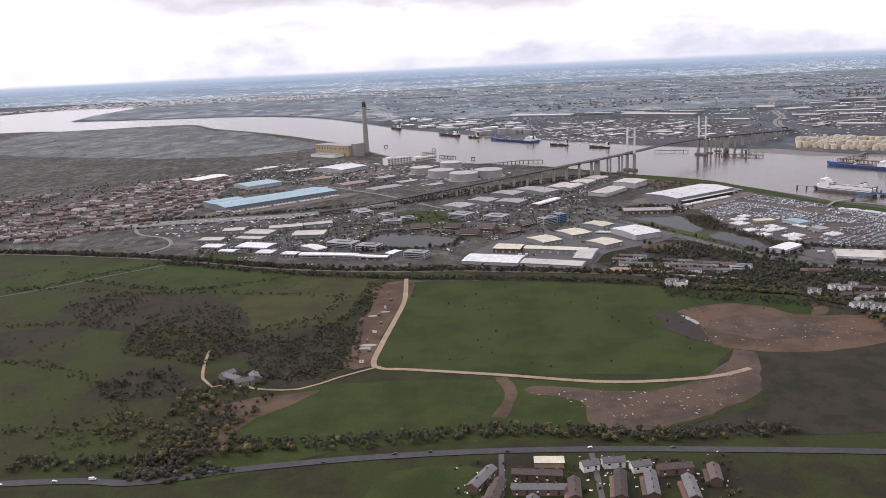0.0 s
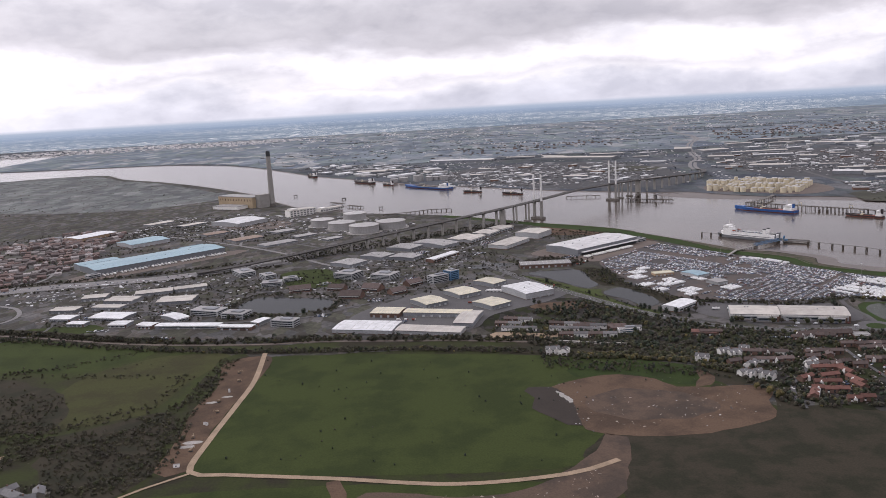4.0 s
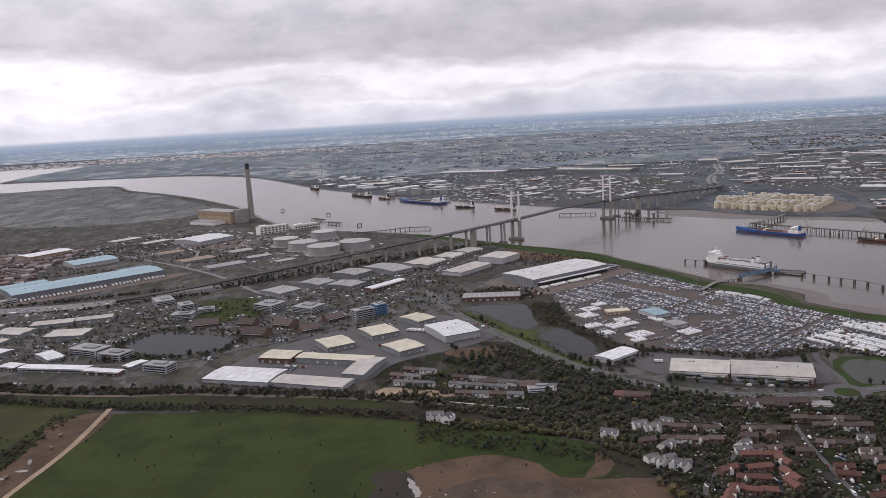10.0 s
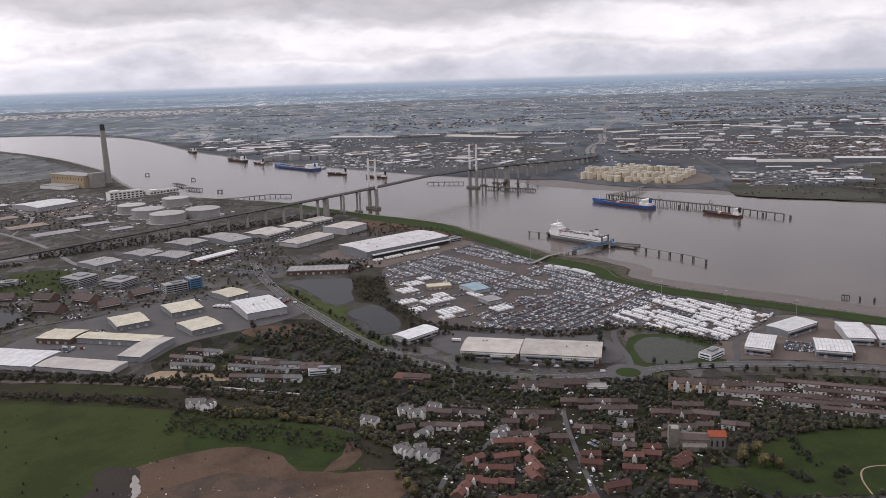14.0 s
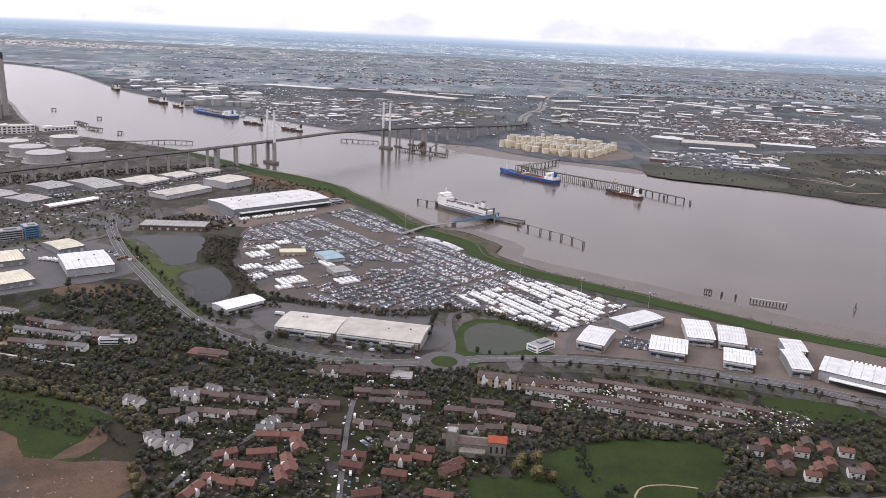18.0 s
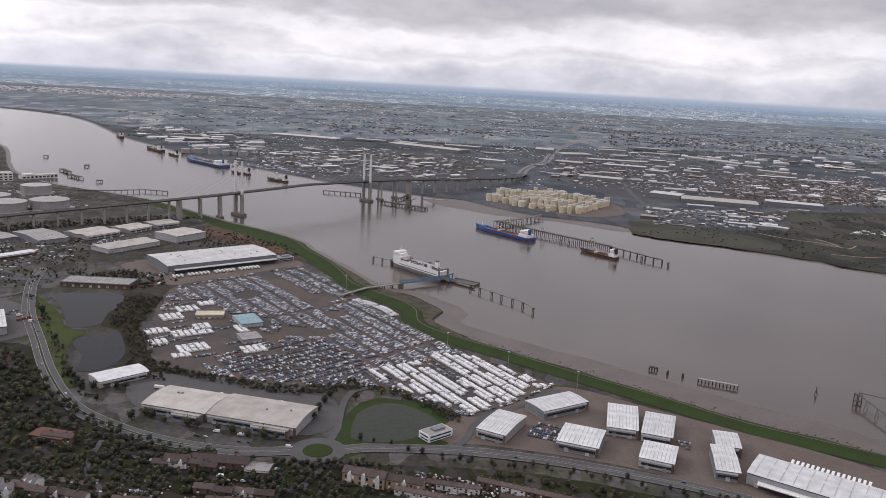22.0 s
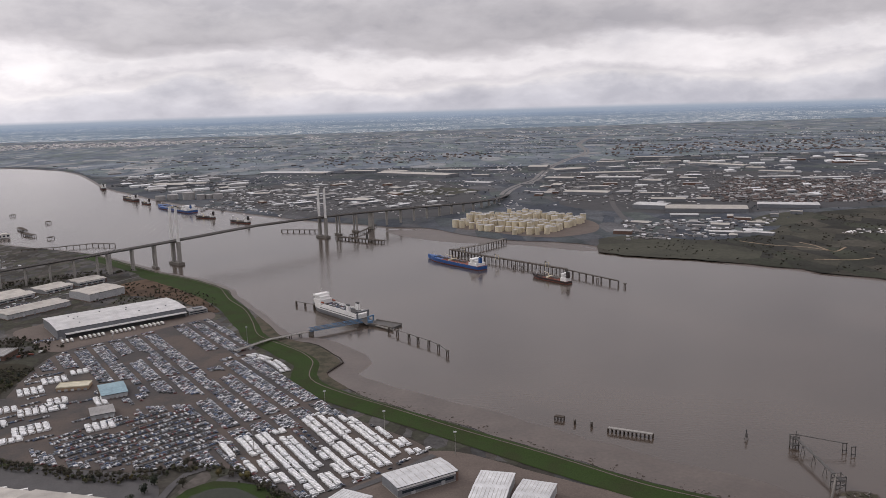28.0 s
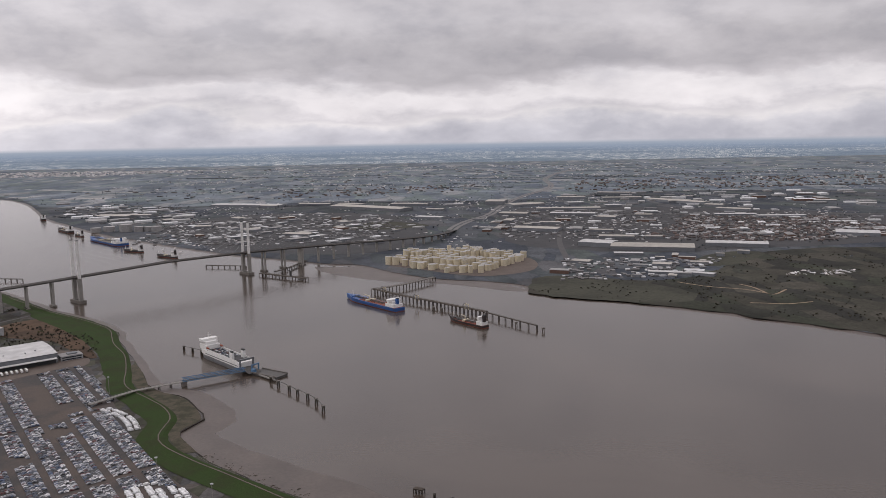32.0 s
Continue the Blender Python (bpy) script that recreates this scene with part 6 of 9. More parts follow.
def build_van():
    root = new("van", VAN_MESH)
    part("windscreen", VANWIN_MESH, GLASS, root)
    for x in (-0.95, 0.95):
        for y in (-0.42, 0.42):
            part("wheel", WHEEL_MESH, DARKTRIM, root).matrix_basis = pose(x, y, 0, 0, 0, 90)
    return root


def joined(name, template, poses, mat, label, category):
    """Many alike pieces in one mesh, for what nobody could count."""
    v = np.array([tuple(p.co) for p in template.vertices])
    faces = [tuple(p.vertices) for p in template.polygons]
    nv = len(v)
    verts, out = [], []
    for k, (x, y, z, a, sc) in enumerate(poses):
        c, s = math.cos(a) * sc, math.sin(a) * sc
        q = np.empty_like(v)
        q[:, 0], q[:, 1], q[:, 2] = v[:, 0] * c - v[:, 1] * s + x, v[:, 0] * s + v[:, 1] * c + y, v[:, 2] * sc + z
        verts.append(q)
        out.extend(tuple(i + k * nv for i in f) for f in faces)
    if not verts:
        return
    me = bpy.data.meshes.new(name)
    me.from_pydata(np.concatenate(verts).tolist(), [], out)
    me.materials.append(mat)
    tagged(new(name, me), label, category, kind="stuff")


ROW = Vector((0.462, -0.887))
SIDE = Vector((0.887, 0.462))
SIDEA = math.atan2(SIDE.y, SIDE.x)
VANS_E = [(405, 664), (437, 681), (452, 700), (470, 690), (508, 647), (478, 622), (458, 607), (432, 628)]
WEST = [(264, 740), (270, 795), (290, 800), (318, 750), (352, 722), (352, 690), (300, 668), (280, 690)]
CROSS = [(312, 674), (338, 704), (376, 716), (398, 690), (408, 662), (380, 645), (340, 655)]
GAPS = [[(312, 765), (330, 772), (346, 745), (328, 728)], [(285, 765), (290, 752), (320, 752), (322, 768)], 
        [(318, 720), (344, 722), (344, 706), (318, 706)], [(350, 745), (392, 735), (380, 722), (350, 722)]]
rng = random.Random(31)
cars, vans = [], []
base = Vector((262, 830))
along_row = (ROW + SIDE * 0.055).normalized()
across = (SIDE - ROW * 0.055).normalized()
for a in range(-3, 13):
    for lane in range(4):
        for b in range(-30, 290):
            p = base + across * (4.3 + a * 12.2 + (lane - 1.5) * 2.2) + along_row * (b * 1.13)
            x, y = p.x, p.y
            if not inside(x, y, PARK) or any(inside(x, y, g) for g in GAPS) or inside(x, y, CROSS) or inside(x, y, WEST) or inside(x, y, VANS_E):
                continue
            # one strip stands empty at its upper end, and a cross lane parts the rows
            if (a == 6 and b < 86) or (a == 7 and 52 < b < 74) or (b + a * 2) % 92 < 4 or noise.noise((x * 0.03, y * 0.03, 2)) > 0.52:
                continue
            if rng.random() < 0.95:
                cars.append((x + rng.gauss(0, 0.07), y + rng.gauss(0, 0.07), SIDEA - 0.055 + rng.gauss(0, 0.04) + (math.pi if rng.random() < 0.5 else 0)))
for a in range(3, 20):
    for lane in range(2):
        start = rng.uniform(0, 9)
        for b in range(70, 270):
            p = base + SIDE * (a * 8.9 + lane * 3.5 + rng.uniform(-0.25, 0.25)) + ROW * (b * 1.36 + start)
            if not inside(p.x, p.y, VANS_E) or noise.noise((p.x * 0.09, p.y * 0.09, a)) > 0.33 or (b + a * 5) % 23 == 0:
                continue
            if a % 4 == 2 and (p - Vector((436, 664))).length < 24:
                if lane == 0 or rng.random() < 0.5:
                    cars.append((p.x, p.y, SIDEA))
            elif rng.random() < 0.96:
                vans.append((p.x, p.y, SIDEA + rng.gauss(0, 0.05)))
u2, w2 = Vector((0.77, 0.64)), Vector((-0.64, 0.77))
for a in range(-30, 30):
    for b in range(-70, 70):
        p = Vector((350, 682)) + w2 * (a * 2.2 + (a // 2) * 2.2) + u2 * (b * 1.12)
        if inside(p.x, p.y, CROSS) and rng.random() < 0.86 and noise.noise((p.x * 0.06, p.y * 0.06, 7)) < 0.42:
            cars.append((p.x, p.y, math.atan2(w2.y, w2.x) + rng.gauss(0, 0.04)))
for cx, cy, nx, ny in ((278, 727, 7, 4), (297, 724, 8, 5), (306, 697, 9, 5), (302, 684, 5, 3), (280, 757, 9, 4), (286, 776, 8, 4), (303, 738, 7, 3), (296, 790, 6, 3), (341, 697, 8, 4), (328, 735, 10, 2), (308, 728, 6, 2), (284, 706, 6, 3)):
    for i in range(nx):
        for j in range(ny):
            p = Vector((cx, cy)) + ROW * ((i - nx / 2) * 1.42) + SIDE * ((j - ny / 2) * 3.7 + rng.uniform(-0.3, 0.3))
            if rng.random() < 0.93:
                vans.append((p.x, p.y, SIDEA + rng.gauss(0, 0.04)))
for i in range(25):
    u = i / 24 + rng.uniform(-0.008, 0.008)
    for k in range(2):
        if rng.random() < 0.12:
            continue
        vans.append((396 + 27 * u + k * 3.3 + 3 * math.sin(u * 3.1), 808 - 37 * u + k * 1.7 + 2 * math.sin(u * 3.1), SIDEA + rng.gauss(0, 0.06)))
for i in range(26):
    p = scatter(WEST, 1, rng)[0]
    for k in range(9):
        q = Vector(p) + u2 * (k * 1.15)
        if inside(q.x, q.y, WEST):
            cars.append((q.x, q.y, math.atan2(w2.y, w2.x)))
for i in range(14):
    for k in range(5):
        cars.append((482 + i * 1.1 + k * 0.9, 583 + k * 2.3 - i * 0.5, SIDEA + 0.4))
pick = [c for c in cars if 372 < c[0] < 405 and 690 < c[1] < 760][:66]
rest = [c for c in cars if c not in set(pick)]
protos = [build_car(0), build_car(1)]
for k, (x, y, a) in enumerate(pick):
    m = pose(x, y, 1.24, 0, 0, math.degrees(a))
    if k < 2:
        protos[k].matrix_world = m
        ob = tagged(protos[k], "new car parked in a close-packed row", "car", "cars in the vehicle park")
    else:
        copy_thing(protos[k % 2], m)
joined("parked_cars", CAR_MESH[0], [(x, y, 1.24, a, 1.0) for x, y, a in rest], CARJOIN, "close-packed rows of new cars in many colours", "cars")
joined("parked_car_windows", WINDOW_MESH, [(x, y, 1.24, a, 1.0) for x, y, a in rest], GLASS, "dark window bands of the parked cars", "cars")
vpick = [v for v in vans if 440 < v[0] < 476 and 630 < v[1] < 700][:80]
vrest = [v for v in vans if v not in set(vpick)]
vp = build_van()
for k, (x, y, a) in enumerate(vpick):
    m = pose(x, y, 1.24, 0, 0, math.degrees(a))
    if k == 0:
        vp.matrix_world = m
        tagged(vp, "new white panel van parked in a row", "van", "vans in the vehicle park")
    else:
        copy_thing(vp, m)
joined("parked_vans", VAN_MESH, [(x, y, 1.24, a, 1.0) for x, y, a in vrest], VANPAINT, "blocks of new white vans parked in rows", "vans")
joined("parked_van_windscreens", VANWIN_MESH, [(x, y, 1.24, a, 1.0) for x, y, a in vrest], GLASS, "dark windscreens of the parked vans", "vans")

car_ferry(449.5, 907, 127.5)
tanker("blue-hulled tanker with a red deck at the jetty", 557, 1091, 125, 84, 13, HULLBLUE, REDDECK, 3)
tanker("small dark tanker moored at the jetty", 637, 998, 126, 44, 8, HULLBROWN, REDDECK, 4)
for i, (x, y, L, a) in enumerate(((-140, 2090, 62, 114), (-1, 1834, 72, 126), (52, 1752, 32, 132), (131, 1650, 128, 129), (208, 1526, 36, 150), (272, 1460, 40, 142))):
    tanker("far coaster moored below the north bank", x, y, a, L, L * 0.17, HULLBROWN if i != 3 else HULLBLUE, DKCONC if i % 2 else DECK, 10 + i)


def jetty(label, pts, width, z, mat, gap, rail=True, r=0.35, name="jetty"):
    """A deck on rows of piles."""
    root = thing(name, label, "jetty", pose(0, 0, 0))
    line = smooth_line(pts, 400)
    ns = normals2(line)
    s = Shape()
    for p, n in zip(line, ns):
        for o, h in ((-width / 2, z), (width / 2, z), (width / 2, z - 0.5), (-width / 2, z - 0.5)):
            s.v.append((p[0] + n.x * o, p[1] + n.y * o, h))
    for i in range(len(line) - 1):
        for j in range(4):
            m = (j + 1) % 4
            s.f.append((4 * i + j, 4 * i + m, 4 * i + 4 + m, 4 * i + 4 + j))
    part("deck", s, mat, root)
    for i in range(len(line) - 1):
        a, b = Vector(line[i]), Vector(line[i + 1])
        n = ns[i]
        k = max(1, int((b - a).length / gap))
        for j in range(k + 1):
            p = a + (b - a) * (j / k)
            for o in (-width * 0.42, width * 0.42):
                part("pile", Shape().cyl(p.x + n.x * o, p.y + n.y * o, -1, z - 0.4, r, n=8), TIMBER, root)
        if rail:
            for o in (-width / 2, width / 2):
                part("handrail", Shape().tube((a.x + n.x * o, a.y + n.y * o, z + 0.5), (b.x + n.x * o, b.y + n.y * o, z + 0.5), 0.08, 4), STEEL, root)
    return root


jetty("old concrete approach jetty over the mud", [(386, 815), (406, 839), (432, 854)], 2.6, 3.2, CONCRETE, 7)


def link_span():
    root = thing("link_bridge", "blue steel truss bridge out to the ship's berth", "footbridge", pose(0, 0, 0))
    a, b = Vector((432, 854, 3.2)), Vector((469, 874, 3.0))
    d = (b - a)
    n = Vector((-d.y, d.x, 0)).normalized() * 1.6
    part("deck", Shape().face_loop([tuple(a - n), tuple(b - n), tuple(b + n), tuple(a + n)]), DECK, root)
    for s2 in (-1, 1):
        part("top_chord", Shape().tube(tuple(a + n * s2 + Vector((0, 0, 2.0))), tuple(b + n * s2 + Vector((0, 0, 2.0))), 0.28), BLUESTEEL, root)
        part("bottom_chord", Shape().tube(tuple(a + n * s2), tuple(b + n * s2), 0.3), BLUESTEEL, root)
        for i in range(10):
            p, q = a + d * (i / 10), a + d * ((i + 1) / 10)
            if i % 2:
                p, q = q, p
            part("truss_brace", Shape().tube(tuple(p + n * s2), tuple(q + n * s2 + Vector((0, 0, 2.0))), 0.18, 4), BLUESTEEL, root)
    part("end_pier", Shape().box(433, 854.5, -1, 3, 3, 3.0, 0.5), DKCONC, root)


link_span()


def pontoon():
    root = thing("berth_pontoon", "dark steel pontoon with a blue lift frame", "pontoon", pose(484, 872, 0, 0, 0, -38))
    part("float", Shape().box(2, 0, -0.4, 24, 11, 1.5), STEEL, root)
    part("edge_beam", Shape().box(2, -5.6, 1.2, 24, 0.6, 2.2).box(2, 5.6, 1.2, 24, 0.6, 2.2), DKCONC, root)
    part("lift_frame", Shape().box(-11, -3, 0, 0.8, 0.8, 6).box(-11, 3, 0, 0.8, 0.8, 6).box(-11, 0, 5.4, 0.9, 7, 6.2), BLUESTEEL, root, "blue lift frame")
    part("control_hut", Shape().box(-8, -4.5, 1.5, 3, 2.4, 4), BLUESTEEL, root)
    part("mooring_arm", Shape().box(8, -7.5, 0.8, 20, 0.8, 1.6, -0.18), CONCRETE, root)


pontoon()


def dolphins(label, pts, size, top, walk_z=None, group=""):
    for i, (x, y) in enumerate(pts):
        root = thing("mooring_dolphin", label, "mooring post", pose(x, y, 0), group)
        for k in range(4):
            a = k * math.pi / 2 + 0.6
            part("pile", Shape().tube((size * 1.15 * math.cos(a), size * 1.15 * math.sin(a), -1), (size * 0.7 * math.cos(a), size * 0.7 * math.sin(a), top), 0.32), TIMBER, root)
        part("cap", Shape().box(0, 0, top - 0.3, size * 2, size * 2, top + 0.6, 0.5), DKCONC, root)
        if walk_z and i + 1 < len(pts):
            x2, y2 = pts[i + 1]
            part("walkway", Shape().tube((0, 0, walk_z), (x2 - x, y2 - y, walk_z), 0.22, 4), STEEL, root)


dolphins("dark timber mooring dolphin linked by a walkway", [(489, 854), (495, 844), (503, 833), (509, 824), (516, 815), (522, 805), (527, 791)], 0.9, 3.4, 3.8, "ferry berth dolphins")
dolphins("dark timber mooring dolphin linked by a walkway", [(412, 946), (420, 939), (428, 932)], 0.7, 3.2, 3.4, "ferry berth dolphins")
dolphins("dark timber fender post along the berth", [(436, 918), (444, 907), (452, 897), (460, 887)], 0.7, 2.6, None, "ferry berth fenders")
jetty("long oil jetty approach on piles with pipes", [(624, 1207), (590, 1170), (560, 1148)], 5, 5.0, DKCONC, 9)
jetty("long oil jetty on many piles", [(556, 1150), (590, 1103), (618, 1069), (656, 1022)], 4.5, 5.0, TIMBER, 5)
jetty("narrow jetty walkway on thin posts", [(656, 1022), (674, 992), (690, 966)], 1.3, 4.4, TIMBER, 8)
for x, y in ((598, 1080), (640, 1033), (568, 1128)):
    root = thing("loading_gantry", "rusty loading gantry on the oil jetty", "gantry", pose(x, y, 5, 0, 0, -52), "loading gantries")
    part("frame", Shape().box(-2, 0, 0, 0.5, 0.5, 5).box(2, 0, 0, 0.5, 0.5, 5).box(0, 0, 4.6, 4.5, 0.6, 5.2), TANKCREAM, root)
    part("loading_arm", Shape().tube((0, 0, 4.8), (0, -3.5, 6.5), 0.25).tube((0, -3.5, 6.5), (0, -5, 3), 0.2), STEEL, root)
    part("platform", Shape().box(0, 0, 2.2, 5, 3, 2.5), STEEL, root)
dolphins("small dark berthing dolphin off the oil jetty", [(612, 1057), (619, 1050), (694, 960), (676, 984)], 1.0, 3.0, None, "oil jetty dolphins")
jetty("ragged old wharf beside the north pylon", [(424, 1283), (450, 1262), (482, 1238)], 6, 3.0, TIMBER, 5)
jetty("old wharf on posts west of the pylon", [(346, 1357), (370, 1350), (398, 1342)], 2, 3.0, TIMBER, 7)
jetty("long low jetty from the north bank", [(470, 1372), (455, 1320), (440, 1290)], 3, 3.2, TIMBER, 8)
jetty("curved disused jetty off the south bank", [(45, 1275), (80, 1281), (120, 1300), (150, 1292)], 2.2, 3.2, TIMBER, 7)
root = thing("wharf_crane", "dark derelict unloading crane on the wharf", "crane", pose(462, 1254, 3, 0, 0, 20))
part("tower", Shape().box(0, 0, 0, 2.2, 2.2, 6), STEEL, root)
part("jib", Shape().tube((0, 0, 6), (9, 2, 8.5), 0.5).tube((0, 0, 6), (-4, 0, 7), 0.5), STEEL, root)
for x, y, L, a in ((-37, 1464, 40, 125), (-4, 1408, 34, 135), (-130, 1640, 10, 100), (-30, 1536, 10, 100), (40, 1372, 8, 90)):
    jetty("dark mooring stage standing in the river", [(x - L / 2 * math.cos(radians(a)), y - L / 2 * math.sin(radians(a))), (x + L / 2 * math.cos(radians(a)), y + L / 2 * math.sin(radians(a)))], 7, 3.0, TIMBER, 6, name="mooring_stage")
jetty("short ruined timber stage in the shallows", [(574.5, 677.5), (578.5, 675)], 2.4, 2.2, TIMBER, 1.3, False, 0.2, "ruined_stage")
jetty("narrow ruined concrete stage on timber piles", [(597, 658.5), (616, 648)], 2.0, 2.4, CONCRETE, 1.9, False, 0.3, "ruined_stage")
dolphins("lone timber post cluster in the shallows", [(583, 670), (590.5, 665.5)], 0.45, 2.0, None, "old posts")
for bx, by in ((659, 641), (709, 604)):
    root = thing("channel_beacon", "small dark tripod beacon in the river", "beacon", pose(bx, by, 0), "river beacons")
    for k in range(3):
        a = k * 2.09
        part("leg", Shape().tube((1.1 * math.cos(a), 1.1 * math.sin(a), -1), (0, 0, 4.2), 0.16), STEEL, root)
    part("topmark", Shape().cyl(0, 0, 4.0, 5.0, 0.45, 0.1, n=8), DARKTRIM, root)
    part("platform", Shape().cyl(0, 0, 1.6, 1.8, 0.8, n=8), STEEL, root)
root = thing("loading_boom", "dark steel conveyor pier with an A-frame and boom", "conveyor", pose(0, 0, 0))
for s2 in (-0.5, 0.5):
    part("conveyor_rail", Shape().tube((675 + s2, 592, 4.5), (677 + s2, 629, 5.0), 0.2), STEEL, root)
part("conveyor_belt", Shape().face_loop([(674.6, 592, 4.7), (675.4, 592, 4.7), (677.4, 629, 5.2), (676.6, 629, 5.2)]), STEEL, root)
for i in range(3):
    x, y = 675.5 + i * 0.6, 601 + i * 10.5
    part("trestle", Shape().tube((x - 1.2, y, -1), (x, y, 4.6), 0.13).tube((x + 1.2, y, -1), (x, y, 4.6), 0.13), STEEL, root)
part("boom", Shape().tube((678, 630, 6.0), (696, 621, 4.6), 0.2), STEEL, root)
part("stay", Shape().tube((678, 630, 6.7), (684.5, 626.8, 6.0), 0.1, 4), CONCRETE, root)
for px in (675.2, 678.0):
    for py in (628.2, 631.0):
        part("head_post", Shape().box(px, py, -1, 0.4, 0.4, 5.6), STEEL, root)
for pz in (1.4, 4.6):
    part("head_deck", Shape().box(676.6, 629.6, pz, 3.4, 3.4, pz + 0.3), STEEL, root)
part("head_rail", Shape().box(676.6, 628.0, 5.6, 3.4, 0.2, 5.8).box(676.6, 631.2, 5.6, 3.4, 0.2, 5.8).box(675.0, 629.6, 5.6, 0.2, 3.0, 5.8).box(678.2, 629.6, 5.6, 0.2, 3.0, 5.8), STEEL, root)
for x, y in ((696, 621.5), (697.6, 617.2)):
    part("dolphin_frame", Shape().box(x - 0.9, y, -1, 0.3, 0.3, 4.6).box(x + 0.9, y, -1, 0.3, 0.3, 4.6).box(x, y, 4.3, 2.4, 0.35, 4.7).box(x, y, 0.8, 2.2, 0.3, 1.1), STEEL, root)
part("mast", Shape().tube((677.5, 630, 5.5), (677.5, 630, 7.8), 0.16), STEEL, root)
for tx in (673.0, 677.2):
    for ty in (588.0, 592.0):
        part("tower_post", Shape().box(tx, ty, -1, 0.28, 0.28, 5.9), STEEL, root)
for tz in (1.8, 3.6, 5.4):
    part("tower_ring", Shape().box(675.1, 588.0, tz, 4.4, 0.22, tz + 0.22).box(675.1, 592.0, tz, 4.4, 0.22, tz + 0.22).box(673.0, 590, tz, 0.22, 3.8, tz + 0.22).box(677.2, 590, tz, 0.22, 3.8, tz + 0.22), STEEL, root)
part("tower_deck", Shape().box(675.8, 590, 3.85, 2.4, 3.6, 4.0), STEEL, root)
for k in range(3):
    part("tower_brace", Shape().tube((673.0, 588.0, k * 1.8), (677.2, 588.0, k * 1.8 + 1.8), 0.1, 4), STEEL, root)
part("conveyor_gallery", Shape().tube((675.0, 591.5, 5.2), (646.5, 549.5, 3.0), 0.45, 8), DKCONC, root, "grey tubular conveyor gallery")
for k in (0.35, 0.7, 0.97):
    x, y, z = 675.0 - 28.5 * k, 591.5 - 42.0 * k, 5.0 - 2.2 * k
    part("gallery_leg", Shape().tube((x - 0.9, y + 0.6, -0.5), (x, y, z), 0.13).tube((x + 0.9, y - 0.6, -0.5), (x, y, z), 0.13), STEEL, root)

# old stone wharf behind the conveyor tower
WHARF = [(671.5, 584.0), (677.5, 585.2), (682.5, 583.2), (686.6, 580.6), (685.8, 577.5), (684.6, 574.6), (681.0, 567.5), (676.5, 556.5), (664.0, 561.5), (668.4, 571.0)]
root = thing("old_wharf", "ruined stone wharf with brown weeds and a pale slipway", "wharf", pose(0, 0, 0))
part("retaining_wall", Shape().prism(WHARF, -0.9, 1.12, 0.985), TIMBER, root)
part("weedy_top", Shape().prism([(676.3 + (x - 676.3) * 0.9, 573.8 + (y - 573.8) * 0.9) for x, y in WHARF], 1.1, 1.3, 0.9), SALTMARSH, root, "brown weedy top")
part("slipway", Shape().prism([(669.6, 580.2), (672.6, 580.0), (669.6, 566.0), (665.6, 566.6)], 1.2, 1.42), DKCONC, root, "pale concrete slipway")
wr = random.Random(91)
for k in range(30):
    x, y = wr.uniform(672, 683.5), wr.uniform(572, 582)
    part("timber_baulk", Shape().box(x, y, 1.28, wr.uniform(0.9, 2.6), wr.uniform(0.3, 0.5), wr.uniform(1.5, 1.75), wr.uniform(0, 3.1)), TIMBER if k % 4 else DKCONC, root)


# ---- sheds, cabins and lamps on the vehicle park ----
warehouse("blue-green roofed wash bay on the vehicle park", 328, 749, 14, 21, 25, 2.6, "low", TEALROOF, PALEWALL, 0, 6, name="wash_bay")
warehouse("grey inspection shed on the vehicle park", 334, 714, 12, 13, 24, 2.8, "low", GREYROOF, PALEWALL, 0, 4, name="inspection_shed")
warehouse("cream flat-roofed site office with roof parking", 302, 760, 18, 9, 6, 2.6, "flat", CREAMROOF, BUFF, 0, 5, name="site_office")


def lamp_mast(x, y, h=11):
    root = thing("lamp_mast", "tall thin floodlight mast beside the vehicle park", "lamp post", pose(x, y, 1.2), "floodlight masts")
    part("pole", Shape().cyl(0, 0, 0, h, 0.16, 0.09, n=8), CONCRETE, root)
    part("lamp_ring", Shape().cyl(0, 0, h - 0.2, h + 0.15, 0.75, n=10), PALEWALL, root)


for x, y in ((455, 703), (487, 670), (425, 655), (361, 690), (520, 640), (338, 770), (390, 840), (300, 835)):
    lamp_mast(x, y)
    
# ---- houses ----


DEBRIS = Shape().prism([(-0.9, -0.35), (-0.3, -0.5), (0.7, -0.3), (1.0, 0.1), (0.2, 0.45), (-0.7, 0.3)], 0, 0.18, 0.5).data("debris", CHALK)


